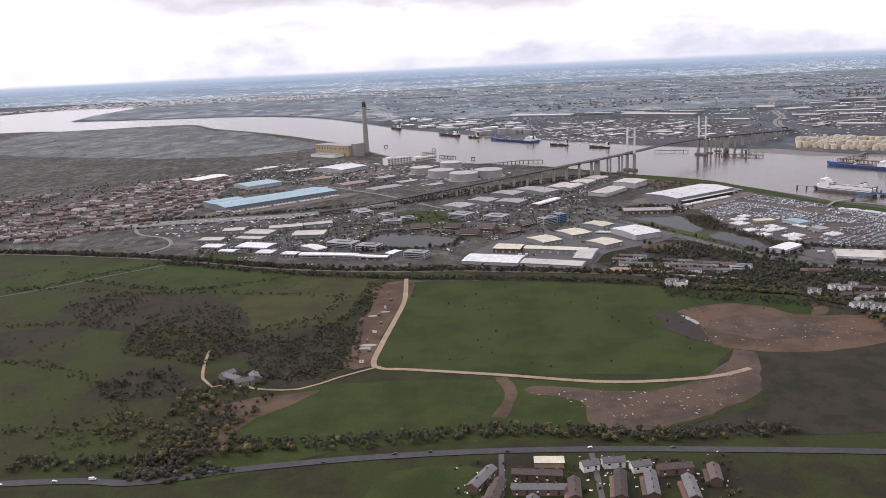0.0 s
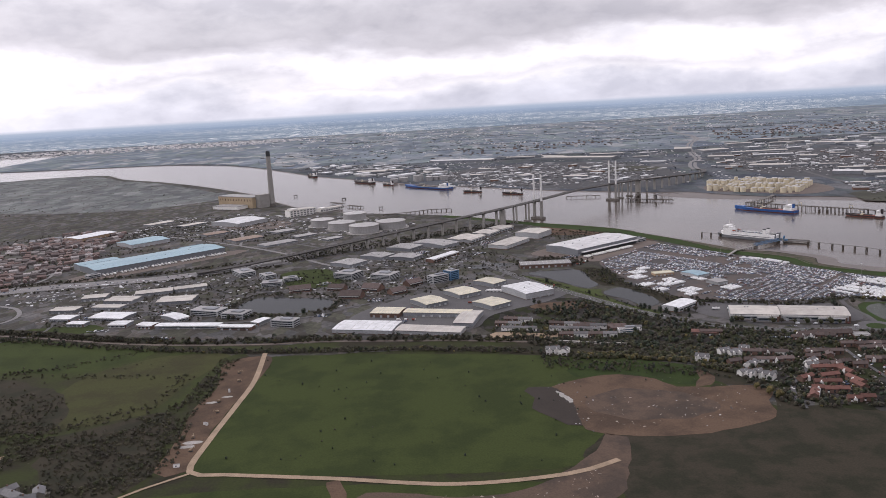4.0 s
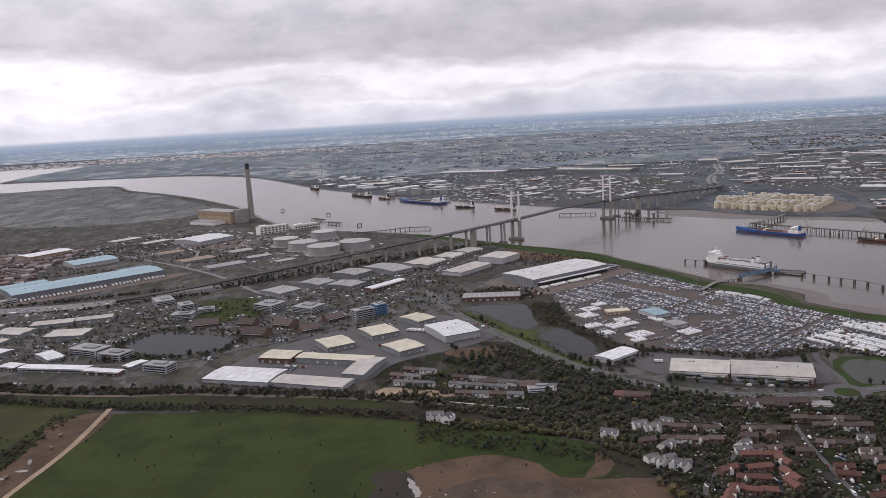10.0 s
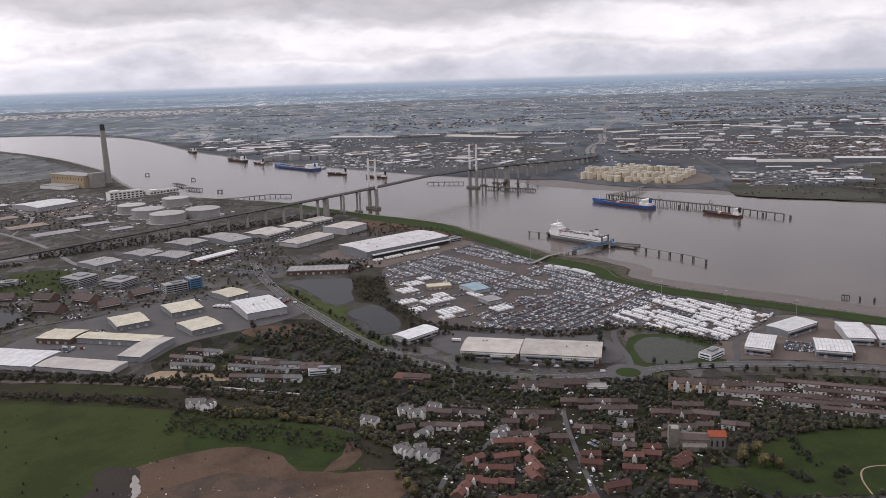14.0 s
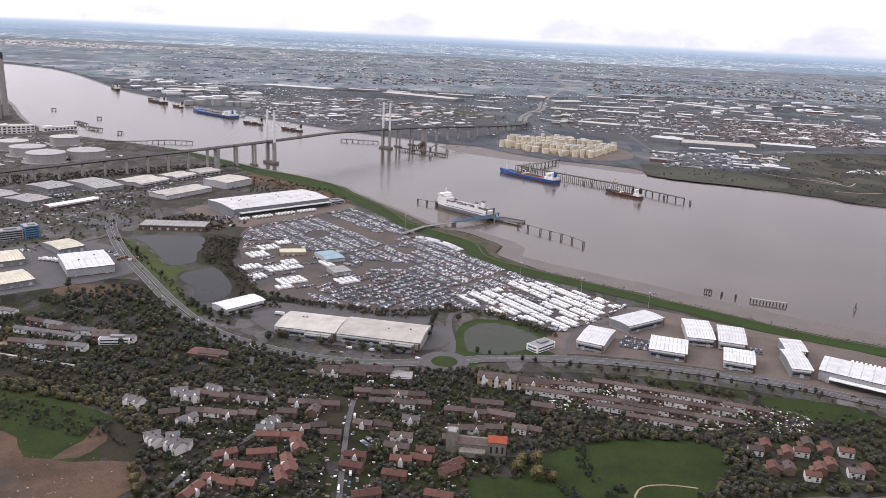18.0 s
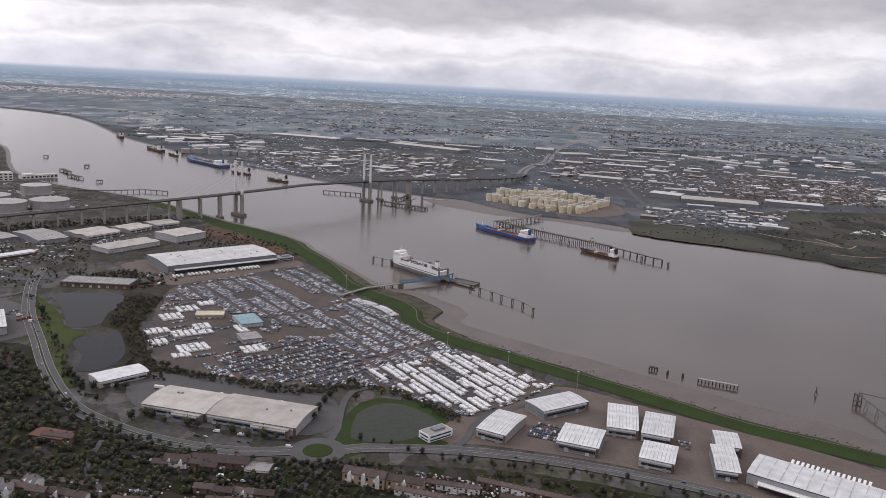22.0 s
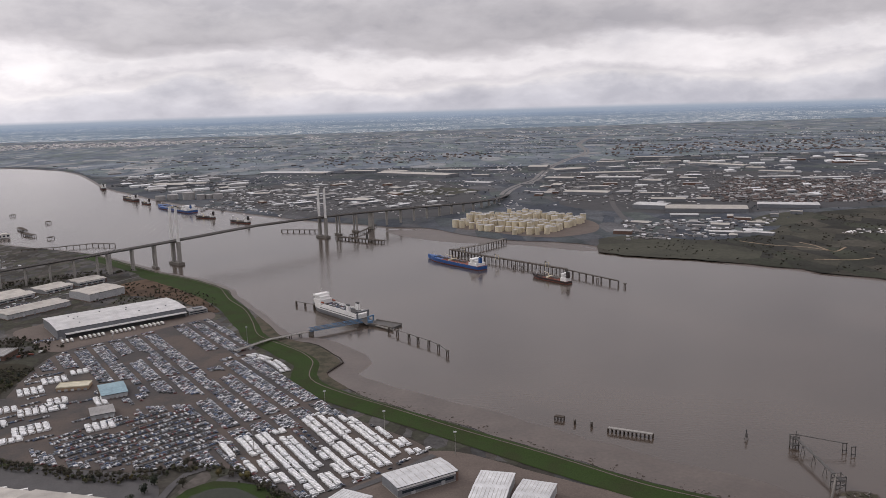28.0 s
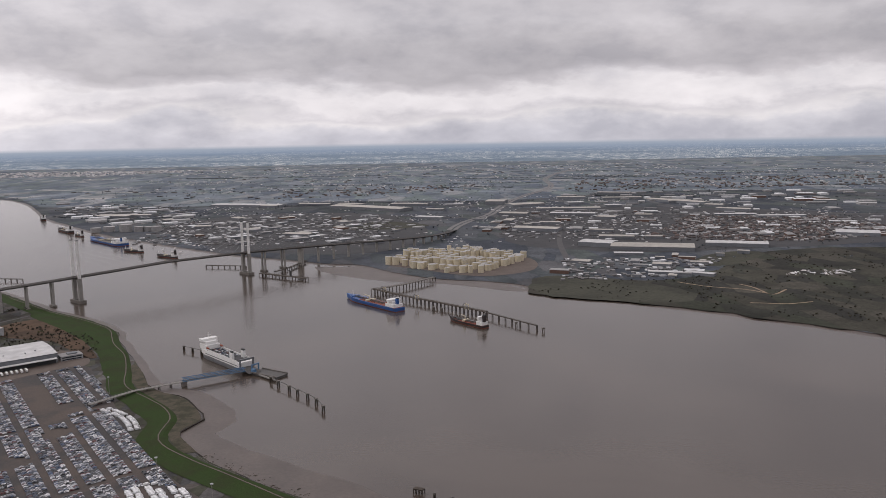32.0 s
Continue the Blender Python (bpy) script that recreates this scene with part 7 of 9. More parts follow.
def terrace(label, x, y, L, W, ang, h, roof, wall, group, chimneys=3, windows=5, gables=0):
    """A terrace or block of houses with a pitched roof, chimneys and windows."""
    claim(x, y, L, W, ang)
    root = thing("terrace" if L > 12 else "house", label, "house", pose(x, y, Z0, 0, 0, ang), group)
    part("wall", Shape().profile([(-W / 2, 0), (W / 2, 0), (W / 2, h), (0, h + W * 0.30), (-W / 2, h)], -L / 2, L / 2), wall, root)
    roof_part = part("roof", roof_shape("gable", L, W, h), roof, root)
    for i in range(chimneys):
        u = -L / 2 + (i + 0.5) * L / chimneys
        part("chimney_stack", Shape().box(u, 0, h + W * 0.2, 0.6, 0.5, h + W * 0.30 + 0.9), BRICK, roof_part)
    for i in range(windows):
        u = -L / 2 + (i + 0.5) * L / windows
        for z in (0.5, h * 0.58):
            part("window", Shape().box(u, -W / 2 - 0.03, z, min(0.9, L / windows * 0.45), 0.08, z + h * 0.28), GLASS if (i + int(z)) % 3 else WHITESTEEL, root)
    for i in range(gables):
        u = -L / 2 + (i + 0.5) * L / gables
        g = part("front_gable", Shape().profile([(-0.9, 0), (0.9, 0), (0.9, h), (0, h + 1.0), (-0.9, h)], 0, 1.4), RENDER, root)
        g.matrix_basis = pose(u, -W / 2 - 0.4, 0, 0, 0, 90)
    part("back_extension", Shape().profile([(-1.0, 0), (1.0, 0), (1.0, h * 0.5), (-1.0, h * 0.7)], -L * 0.4, L * 0.4), wall, root).matrix_basis = pose(0, W / 2 + 0.8, 0)
    return root


estate = "houses of the riverside village"
for x, y, L, a, k in ((283, 513, 29, -11, 0), (285, 528, 32, -16, 0), (292, 460, 19, -18, 1), (302, 479, 11, 5, 1), (309, 463, 9, -80, 1), (288, 480, 9, 22, 1), (316, 499, 20, 5, 0), (321, 520, 22, -9, 0), (358, 519, 27, -12, 0), (345, 500, 16, -20, 0),
                      (356, 490, 9, -12, 0), (353, 480, 10, -18, 0), (335, 467, 9, -21, 1), (351, 462, 9, -17, 1), (362, 472, 8, -20, 1), (372, 462, 8, 30, 1), (385, 509, 18, -12, 0), (387, 494, 22, -9, 0), (408, 492, 12, -25, 0), (331, 551, 27, -9, 0),
                      (354, 528, 32, -10, 0), (323, 440, 12, 20, 1), (300, 445, 14, -15, 1), (340, 448, 10, 10, 1), (280, 455, 10, 60, 1), (308, 492, 18, -6, 1), (296, 470, 14, -14, 1), (365, 446, 10, -20, 1)):
    n = max(1, round(L / 7.5))
    for i in range(n):
        u = ((i + 0.5) / n - 0.5) * L
        v = 0.9 * math.sin(i * 2.3 + x)
        c, s = math.cos(radians(a)), math.sin(radians(a))
        terrace(("brown-roofed brick house in a stepped terrace", "red-roofed brick house on the estate", "grey-roofed house with white gables")[k], x + u * c - v * s, y + u * s + v * c, L / n - 0.1, 4.1, a, 2.3 + 0.25 * math.sin(i * 1.7 + y), (BROWNROOF, REDROOF, SLATE)[k], (BRICK if (i + int(x)) % 4 else RENDER, BRICK, RENDER)[k], estate, 1, 2, 1 if (k == 2 or (i + int(y)) % 5 == 0) else 0)
for x, y, L, a in ((261, 490, 5, -48), (269, 486, 8, -45), (277, 534, 6, -30), (263, 532, 7, 10), (304, 502, 6, 40), (160, 560, 9, -7), (167, 556, 6, 60), (268, 528, 8, 10), (246, 524, 8, -30)):
    terrace("white rendered villa with a slate roof", x, y, L, 5, a, 3.4, SLATE, RENDER, "white villas", 2, 3, 2)
for x, y, L, a, k in ((259, 495, 6, 20, 2), (267, 494, 5, 10, 2), (272, 488, 6, -10, 2), (302, 498, 7, -5, 2), (315, 484, 9, -75, 1), (312, 470, 12, -80, 1), (337, 475, 8, -12, 1), (354, 471, 8, -12, 1), (364, 477, 7, -12, 1), (373, 466, 9, 35, 1), (328, 493, 8, -10, 0), (361, 503, 7, -15, 2), (321, 513, 6, 70, 0), (310, 512, 8, -10, 0), (400, 505, 12, -25, 0), (396, 516, 14, -15, 0), (420, 512, 10, -20, 0), (376, 486, 8, -12, 0), (270, 508, 8, 40, 2), (262, 514, 8, 10, 0)):
    terrace(("small brown-roofed brick house among trees", "small red-roofed brick house with white gables", "white house with a slate roof among trees")[k], x, y, L, 4.2, a, 2.5, (BROWNROOF, REDROOF, SLATE)[k], (BRICK, BRICK, RENDER)[k], estate, 1, 2, 1 if k else 0)
for i in range(14):
    x, y = 497 + (i % 7) * 6.2, 470 - (i // 7) * 16 + 4 * math.sin(i * 1.9)
    terrace("small red-roofed brick house in a curving close", x, y, 5.6, 4.0, 70 if i % 3 else -20, 2.5, REDROOF if i % 4 else BROWNROOF, BRICK if i % 3 else RENDER, "houses of the close", 1, 2)
# long terraces behind the dual carriageway
for x, y, L, a in ((438, 533, 27, -15), (479, 524, 62, -25), (440, 521, 50, -21), (482, 513, 52, -25), (480, 502, 52, -25), (468, 496, 30, -23), (455, 508, 30, -22), (512, 506, 20, -27)):
    n = max(1, round(L / 10))
    for i in range(n):
        u = (i + 0.5) / n - 0.5
        terrace("brown-roofed terrace of small brick houses", x + L * u * math.cos(radians(a)), y + L * u * math.sin(radians(a)), L / n - 0.3, 3.4, a, 2.4, BROWNROOF, RENDER if (i * 7 + int(x)) % 5 < 3 else BRICK, "roadside terraces", 3, 4)
terrace("buff brick flats with white gables beside the roundabout", 405, 538, 18, 6, -20, 4.6, BROWNROOF, BUFF, "roadside flats", 2, 6, 3)
terrace("buff brick flats with white gables beside the roundabout", 421, 533, 15, 5.5, -18, 4.2, BROWNROOF, BUFF, "roadside flats", 2, 5, 1)
terrace("brown-roofed public house with white gabled front", 345, 553, 24, 6.5, -9, 2.6, BROWNROOF, BRICK, "roadside inn", 2, 6, 0)
terrace("brown-roofed public house with white gabled front", 327, 553, 10, 6, -10, 3.0, BROWNROOF, RENDER, "roadside inn", 1, 3, 2)
warehouse("flat-roofed drive-in restaurant beside the roundabout", 361, 547, 10, 7, -10, 2.2, "flat", GREYROOF, BRICK, 0, 2, band=True, name="restaurant")
for x, y, L, a in ((141, 630, 20, -21), (186, 617, 34, -24), (215, 604, 13, -7), (191, 590, 40, -13), (150, 640, 22, -20), (197, 609, 24, -10), (220, 598, 22, -10), (272, 575, 15, -14)):
    n = max(1, round(L / 11))
    for i in range(n):
        u = (i + 0.5) / n - 0.5
        terrace("small houses among the trees near the sheds", x + L * u * math.cos(radians(a)), y + L * u * math.sin(radians(a)), L / n - 0.5, 4.2, a, 2.6, SLATE if i % 2 else BROWNROOF, RENDER if i % 2 else BRICK, "wooded terraces", 2, 4)


def church():
    claim(383, 479, 24, 8, -14)
    root = thing("church", "grey flint church with a square tower and orange chancel roof", "church", pose(383, 479, Z0, 0, 0, -14))
    part("nave", Shape().profile([(-3.2, 0), (3.2, 0), (3.2, 4.2), (0, 6.6), (-3.2, 4.2)], -6, 6), FLINT, root)
    part("nave_roof", roof_shape("gable", 12, 6.4, 4.3), BROWNROOF, root)
    part("chancel", Shape().profile([(-2.8, 0), (2.8, 0), (2.8, 5.6), (0, 7.6), (-2.8, 5.6)], 6, 13), FLINT, root)
    r = part("chancel_roof", roof_shape("gable", 7, 5.6, 5.8), ORANGEROOF, root, "bright orange tiled roof")
    r.matrix_basis = pose(9.5, 0, 0)
    t = part("tower", Shape().box(-8.2, 0, 0, 4.6, 4.6, 8.6), FLINT, root)
    part("tower_roof", Shape().box(-8.2, 0, 8.6, 4.0, 4.0, 8.8), GREYROOF, t)
    for sx in (-1, 1):
        for sy in (-1, 1):
            part("pinnacle", Shape().box(-8.2 + sx * 2, sy * 2, 8.6, 0.7, 0.7, 10), FLINT, t)
    for i in range(5):
        part("lancet_window", Shape().box(-4.6 + i * 2.3, -3.23, 1.4, 0.7, 0.08, 3.4), GLASS, root)
    for i in range(3):
        part("lancet_window", Shape().box(7.2 + i * 2.2, -2.83, 1.6, 0.8, 0.08, 4.2), GLASS, root)
    part("aisle", Shape().profile([(-5.4, 0), (-3.2, 0), (-3.2, 3.2), (-5.4, 2.2)], -5, 5), FLINT, root)


church()
# houses by the near road, and the farmstead
for x, y, L, a, k in ((13, 293, 17, 60, 1), (18, 283, 16, 75, 0), (35, 295, 20, -8, 0), (34, 284, 20, -4, 1), (57, 301, 7, 14, 2), (67, 303, 9, 4, 2), (77, 299, 8, 12, 2), (66, 284, 20, 80, 0), (78, 284, 18, 82, 1), (90, 296, 14, 5, 0), (92, 280, 16, 85, 1), (104, 290, 12, 80, 0), (12, 268, 18, 75, 0), (30, 268, 18, 80, 1), (48, 282, 14, 84, 0), (48, 264, 14, 84, 1), (70, 262, 16, 80, 0), (90, 260, 16, 80, 1)):
    terrace(("brown-roofed suburban terrace", "grey-roofed brick terrace beside the road", "grey-roofed house with white walls")[k] + (" by the road" if k == 0 else ""), x, y, L, 4.6, a, 2.7, (BROWNROOF, SLATE, SLATE)[k], (BRICK, BRICK, RENDER)[k], "houses by the near road", max(1, int(L / 6)), max(2, int(L / 4)))
warehouse("long cream-roofed hall beside the near road", 41, 305, 12, 5.5, -4, 2.6, "low", CREAMROOF, BUFF, 0, 2, name="village_hall")
for x, y, L, a in ((-117, 409, 12, -36), (-110, 404, 10, 20), (-122, 415, 8, 50), (-106, 410, 8, -70)):
    terrace("grey slate-roofed farm building among trees", x, y, L, 5, a, 2.6, SLATE, FLINT, "farmstead", 1, 2)
for i in range(9):
    y = 430 + i * 17
    root = thing("excavator" if i % 3 else "site_cabin", "yellow-brown digging machine beside the haul track" if i % 3 else "white site cabin beside the haul track", "excavator" if i % 3 else "cabin", pose(-50 + 2.2 * math.sin(i * 2.1) + i * 0.9, y, 1.18, 0, 0, i * 47), "plant on the haul track")
    if i % 3:
        part("tracks", Shape().box(0, -0.5, 0, 1.9, 0.35, 0.5).box(0, 0.5, 0, 1.9, 0.35, 0.5), DARKTRIM, root)
        part("cab", Shape().box(-0.1, 0, 0.5, 1.4, 1.1, 1.4), SAND, root)
        part("boom", Shape().tube((0.5, 0, 1.0), (1.8, 0, 2.0), 0.16).tube((1.8, 0, 2.0), (2.5, 0, 0.8), 0.13), SAND, root)
    else:
        part("cabin_body", Shape().box(0, 0, 0, 2.8, 1.2, 1.3), RENDER, root)
        part("cabin_roof", Shape().box(0, 0, 1.3, 2.9, 1.3, 1.4), GREYROOF, root)
        part("window", Shape().box(0, -0.62, 0.5, 0.8, 0.06, 1.0), GLASS, root)


for x, y, L, a in ((147, 617, 26, -17), (185, 606, 36, -20)):
    n = round(L / 6)
    for i in range(n):
        u = (i + 0.5) / n - 0.5
        terrace("new white-walled house with a grey roof on the building site", x + L * u * math.cos(radians(a)), y + L * u * math.sin(radians(a)), L / n - 0.4, 3.6, a, 2.4, SLATE, RENDER, "new terraces", 1, 2)
office("white and blue school building among trees", 221, 596, 15, 6, 0, 2.8, 2, BLUEGLASS, WHITESTEEL)
warehouse("low hall with a red-brown roof beside the road", 268, 577, 16, 8, -18, 2.2, "low", REDROOF, BRICK, 0, 2, name="roadside_hall")
dr = random.Random(88)
for poly, n, word in (([(40, 380), (120, 378), (150, 405), (140, 362), (98, 340), (70, 345)], 130, "pale"), ([(152, 445), (200, 425), (245, 440), (235, 470), (180, 478)], 60, "broken")):
    joined("rubble", DEBRIS, [(x, y, 1.2, dr.uniform(0, 3), dr.choice((0.3, 0.4, 0.5, 0.9))) for x, y in scatter(poly, n, dr)], CHALK, "%s chalk and rubble heaps on the bare earth" % word, "rubble")


# ---- traffic ----
def along(pts, gap, off, seed, z, label, group):
    r = random.Random(seed)
    line = smooth_line(pts, gap)
    ns = normals2(line)
    for p, n in zip(line, ns):
        if r.random() < 0.55:
            o = off * r.choice((-1, 1))
            a = math.degrees(math.atan2(-n.x, n.y)) + (180 if o > 0 else 0)
            if r.random() < 0.2:
                ob = copy_thing(vp, pose(p[0] + n.x * o, p[1] + n.y * o, z, 0, 0, a))
                tagged(ob, "white van driving on the road", "van", group)
            else:
                ob = copy_thing(protos[r.randrange(2)], pose(p[0] + n.x * o, p[1] + n.y * o, z, 0, 0, a))
                tagged(ob, label, "car", group)


along([(186, 762), (213, 706), (238, 655), (264, 613), (290, 590), (318, 574), (350, 565)], 13, 1.7, 1, 1.38, "car on the dual carriageway", "traffic on the dual carriageway")
along([(404, 569), (445, 567), (485, 558), (522, 544), (555, 528), (585, 507)], 13, 1.7, 2, 1.38, "car on the dual carriageway", "traffic on the dual carriageway")
along([(-188, 306), (-88, 311), (-38, 317), (25, 319), (106, 314)], 14, 1.2, 3, 1.34, "car on the near main road", "traffic on the near road")
along([(-450, 855), (-288, 890), (-185, 899), (-86, 938)], 5, 5.0, 4, 1.36, "car queueing on the motorway", "traffic on the motorway")
along([(-450, 855), (-288, 890), (-185, 899), (-86, 938)], 6, 2.4, 5, 1.36, "car queueing on the motorway", "traffic on the motorway")
along([(332, 450), (334, 480), (336, 510)], 2.6, 1.9, 6, 1.38, "car parked in the estate street", "cars in the street")
along([(330, 583), (350, 577), (372, 572)], 2.0, 3.2, 7, 1.38, "car parked before the twin sheds", "cars before the sheds")
along([(346, 541), (356, 540), (372, 540)], 2.2, 1.5, 8, 1.3, "car parked beside the restaurant", "cars by the restaurant")


def lorry(x, y, ang, group, label="white articulated lorry trailer in the yard"):
    root = thing("lorry_trailer", label, "lorry", pose(x, y, 1.3, 0, 0, ang), group)
    part("box_body", Shape().box(0, 0, 0.5, 5.6, 1.15, 1.85), WHITESTEEL, root)
    part("chassis", Shape().box(0, 0, 0.25, 5.4, 0.8, 0.5), DARKTRIM, root)
    part("wheel_set", Shape().box(-1.9, 0, 0, 1.3, 1.1, 0.4), DARKTRIM, root)


for i in range(24):
    p = Vector((256, 860)) + Vector((math.cos(radians(34)), math.sin(radians(34)))) * (i * 3.1)
    if i % 7 != 3:
        lorry(p.x, p.y, 124, "trailers at the docks")
for i in range(16):
    p = Vector((585, 560)) + Vector((math.cos(radians(-40)), math.sin(radians(-40)))) * (i * 2.1)
    lorry(p.x + 12, p.y - 6, 50, "trailers behind the riverside shed")
for i in range(7):
    lorry(300 + i * 10.2, 634 - i * 3.1, -17 + (i * 53 % 40), "vehicles behind the twin sheds", "white lorry parked behind the twin sheds")
for i in range(9):
    lorry(140 + i * 3, 742 - i * 1.2, 30, "lorries by the trade shed")
for i in range(38):
    p = Vector((-256.3, 933.6)) + Vector((math.cos(radians(39.5)), math.sin(radians(39.5)))) * (i * 3.9)
    if i % 9 != 4:
        lorry(p.x, p.y, 129.5, "trailers at the blue shed")

for k, (x, y, a) in enumerate(((188, 742, 70), (190, 745, 70), (192, 748, 70), (196, 740, 10), (184, 752, 40), (199, 746, 95), (120, 705, -20), (124, 703, -20), (60, 668, -19), (66, 666, -19), (72, 664, -19), (240, 828, 10), (246, 832, 20), (250, 838, 60))):
    root = thing("box_lorry", "small lorry with a coloured box body in a yard", "lorry", pose(x, y, 1.24, 0, 0, a), "lorries in the yards")
    part("box_body", Shape().box(-0.4, 0, 0.4, 2.4, 1.0, 1.55), (REDDECK, WHITESTEEL)[k % 5 > 2], root)
    part("cab", Shape().profile([(-0.48, 0.3), (0.48, 0.3), (0.48, 1.0), (0.4, 1.2), (-0.4, 1.2), (-0.48, 1.0)], 0.85, 1.6), (REDDECK, WHITESTEEL)[k % 3 > 0], root)
    part("windscreen", Shape().box(1.61, 0, 0.75, 0.05, 0.8, 1.1), GLASS, root)
    part("chassis", Shape().box(0, 0, 0.15, 3.1, 0.7, 0.4), DARKTRIM, root)


# ---- railway train ----
def train(x, y, ang, n):
    for i in range(n):
        c, s = math.cos(radians(ang)), math.sin(radians(ang))
        root = thing("train_carriage", "pale passenger train carriage on the railway", "train", pose(x + i * 9.3 * c, y + i * 9.3 * s, 1.28, 0, 0, ang), "train on the railway")
        part("carriage_body", Shape().profile([(-0.64, 0.4), (0.64, 0.4), (0.64, 1.5), (0.4, 1.75), (-0.4, 1.75), (-0.64, 1.5)], -4.5, 4.5), PALEROOF, root)
        part("window_band", Shape().box(0, 0, 0.95, 8.4, 1.32, 1.3), GLASS, root)
        for u in (-3.2, 3.2):
            part("bogie", Shape().box(u, 0, 0, 1.4, 1.1, 0.4), DARKTRIM, root)


train(172, 579.5, -22, 5)

# ---- far districts on the north bank ----
rng = random.Random(77)


def shed_simple(x, y, L, W, ang, h, roof, wall, group, label):
    root = thing("warehouse", label, "warehouse", pose(x, y, Z0, 0, 0, ang), group)
    part("wall", Shape().profile([(-W / 2, 0), (W / 2, 0), (W / 2, h), (0, h + W * 0.03), (-W / 2, h)], -L / 2, L / 2), wall, root)
    part("roof", roof_shape("low", L, W, h), roof, root)


for x, y, L, W, a, h in ((260, 2290, 183, 42, -22, 5), (317, 2250, 43, 30, -24, 5), (420, 2270, 78, 26, -15, 5), (507, 2240, 67, 24, -35, 5), (552, 2131, 205, 46, -40, 6), (644, 2205, 89, 28, -20, 5), (845, 2180, 44, 56, -19, 9), (901, 2125, 80, 44, 15, 5),
                         (840, 1915, 58, 34, -25, 5), (970, 1998, 134, 26, -8, 5), (951, 1884, 87, 26, -20, 5), (999, 1810, 35, 28, -30, 4), (831, 1648, 78, 30, -30, 5), (1049, 2295, 69, 28, -6, 5), (1195, 2412, 85, 30, -26, 5), (1162, 2242, 94, 26, -8, 5), (1254, 2117, 160, 28, -60, 5),
                         (878, 1447, 48, 34, -35, 6), (925, 1512, 52, 20, -18, 5), (941, 1400, 111, 44, -20, 5), (1063, 1403, 82, 28, -24, 5), (1288, 1990, 41, 28, -40, 5), (1286, 1892, 67, 26, -42, 5), (1243, 1796, 76, 18, -15, 4), (1310, 1750, 86, 18, -10, 4), (1290, 1482, 60, 40, -30, 5),
                         (929, 1604, 38, 14, -22, 4), (873, 1738, 37, 16, -14, 4), (692, 2058, 39, 22, -21, 4), (669, 1890, 57, 22, -31, 4), (743, 2170, 44, 18, 2, 4), (1018, 2135, 38, 24, 10, 5), (1079, 2041, 36, 22, -2, 5), (1076, 1830, 33, 18, -20, 4), (885, 1200, 37, 10, -24, 3), (920, 1186, 32, 10, -40, 3),
                         (815, 1298, 24, 16, -35, 3), (891, 1350, 37, 12, -15, 3), (434, 1664, 50, 20, -27, 4), (13, 2080, 79, 34, -22, 5), (61, 2082, 57, 26, -7, 5), (248, 1824, 29, 20, -3, 4)):
    shed_simple(x, y, L, W, a, h, PALEROOF if (x + y) % 3 else SHEDROOF, GREYWALL, "far big sheds", "long pale warehouse across the river")
for x, y, r, h in ((65, 1799, 9, 8), (86, 1806, 10, 9), (118, 1796, 11, 13), (141, 1792, 8, 9), (156, 1797, 8, 8), (172, 1791, 9, 9)):
    tank("white riverside tank across the river", x, y, r, h, TANKGREY, "far riverside tanks", rim=False, n=20)
DISTRICTS = [([(760, 1560), (900, 2050), (1250, 1950), (1500, 1700), (1400, 1450), (1000, 1500), (850, 1500)], 26, (12, 34), -18),
             ([(330, 1560), (480, 1480), (600, 1560), (640, 1750), (560, 2000), (330, 2050), (180, 1850)], 30, (14, 36), 35),
             ([(760, 1230), (850, 1230), (900, 1330), (1050, 1340), (1000, 1290), (900, 1180), (760, 1190)], 16, (9, 22), -25),
             ([(1000, 1900), (1500, 1850), (2000, 2200), (1500, 2500), (1050, 2400)], 14, (20, 50), -15),
             ([(-120, 2130), (60, 1880), (180, 1900), (200, 2150), (-50, 2350), (-250, 2500)], 10, (18, 50), 25),
             ([(700, 1620), (760, 1560), (830, 1900), (760, 1880)], 12, (14, 36), 70)]
for poly, n, (lo, hi), ang in DISTRICTS:
    for x, y in scatter(poly, n, rng):
        L = rng.uniform(lo, hi)
        if abs(x - np.interp(y, [1500, 1660, 1845, 2060, 2556], [640, 690, 728, 830, 1005])) < 30 and y < 2556:
            continue
        W = L * rng.uniform(0.35, 0.7)
        shed_simple(x, y, L, W, ang + rng.choice((0, 0, 90)) + rng.uniform(-4, 4), rng.uniform(2.2, 4.2), rng.choice((WHITEROOF, PALEROOF, PALEROOF, GREYROOF, GREYROOF, GREYROOF)), rng.choice((GREYWALL, GREYWALL, BRICK)), "far industrial sheds", "far industrial shed with a sheet-metal roof")

UNIT = Shape().profile([(-0.5, 0), (0.5, 0), (0.5, 0.55), (0, 0.85), (-0.5, 0.55)], -0.9, 0.9).data("unit_house", FARHOUSE)
FLATSHED = Shape().profile([(-0.5, 0), (0.5, 0), (0.5, 0.2), (0, 0.24), (-0.5, 0.2)], -0.9, 0.9).data("unit_long_shed", FARSHED)
FLATUNIT = Shape().box(0, 0, 0, 1.7, 1.0, 0.32).data("unit_shed", FARBUILD)


LAKES = [[(-86, 745), (-78, 774), (-62, 785), (-30, 772), (6, 756), (4, 716), (-28, 706), (-64, 718)], [(130, 862), (170, 868), (176, 842), (140, 834)], [(-60, 884), (-10, 892), (10, 814), (-40, 806)]]


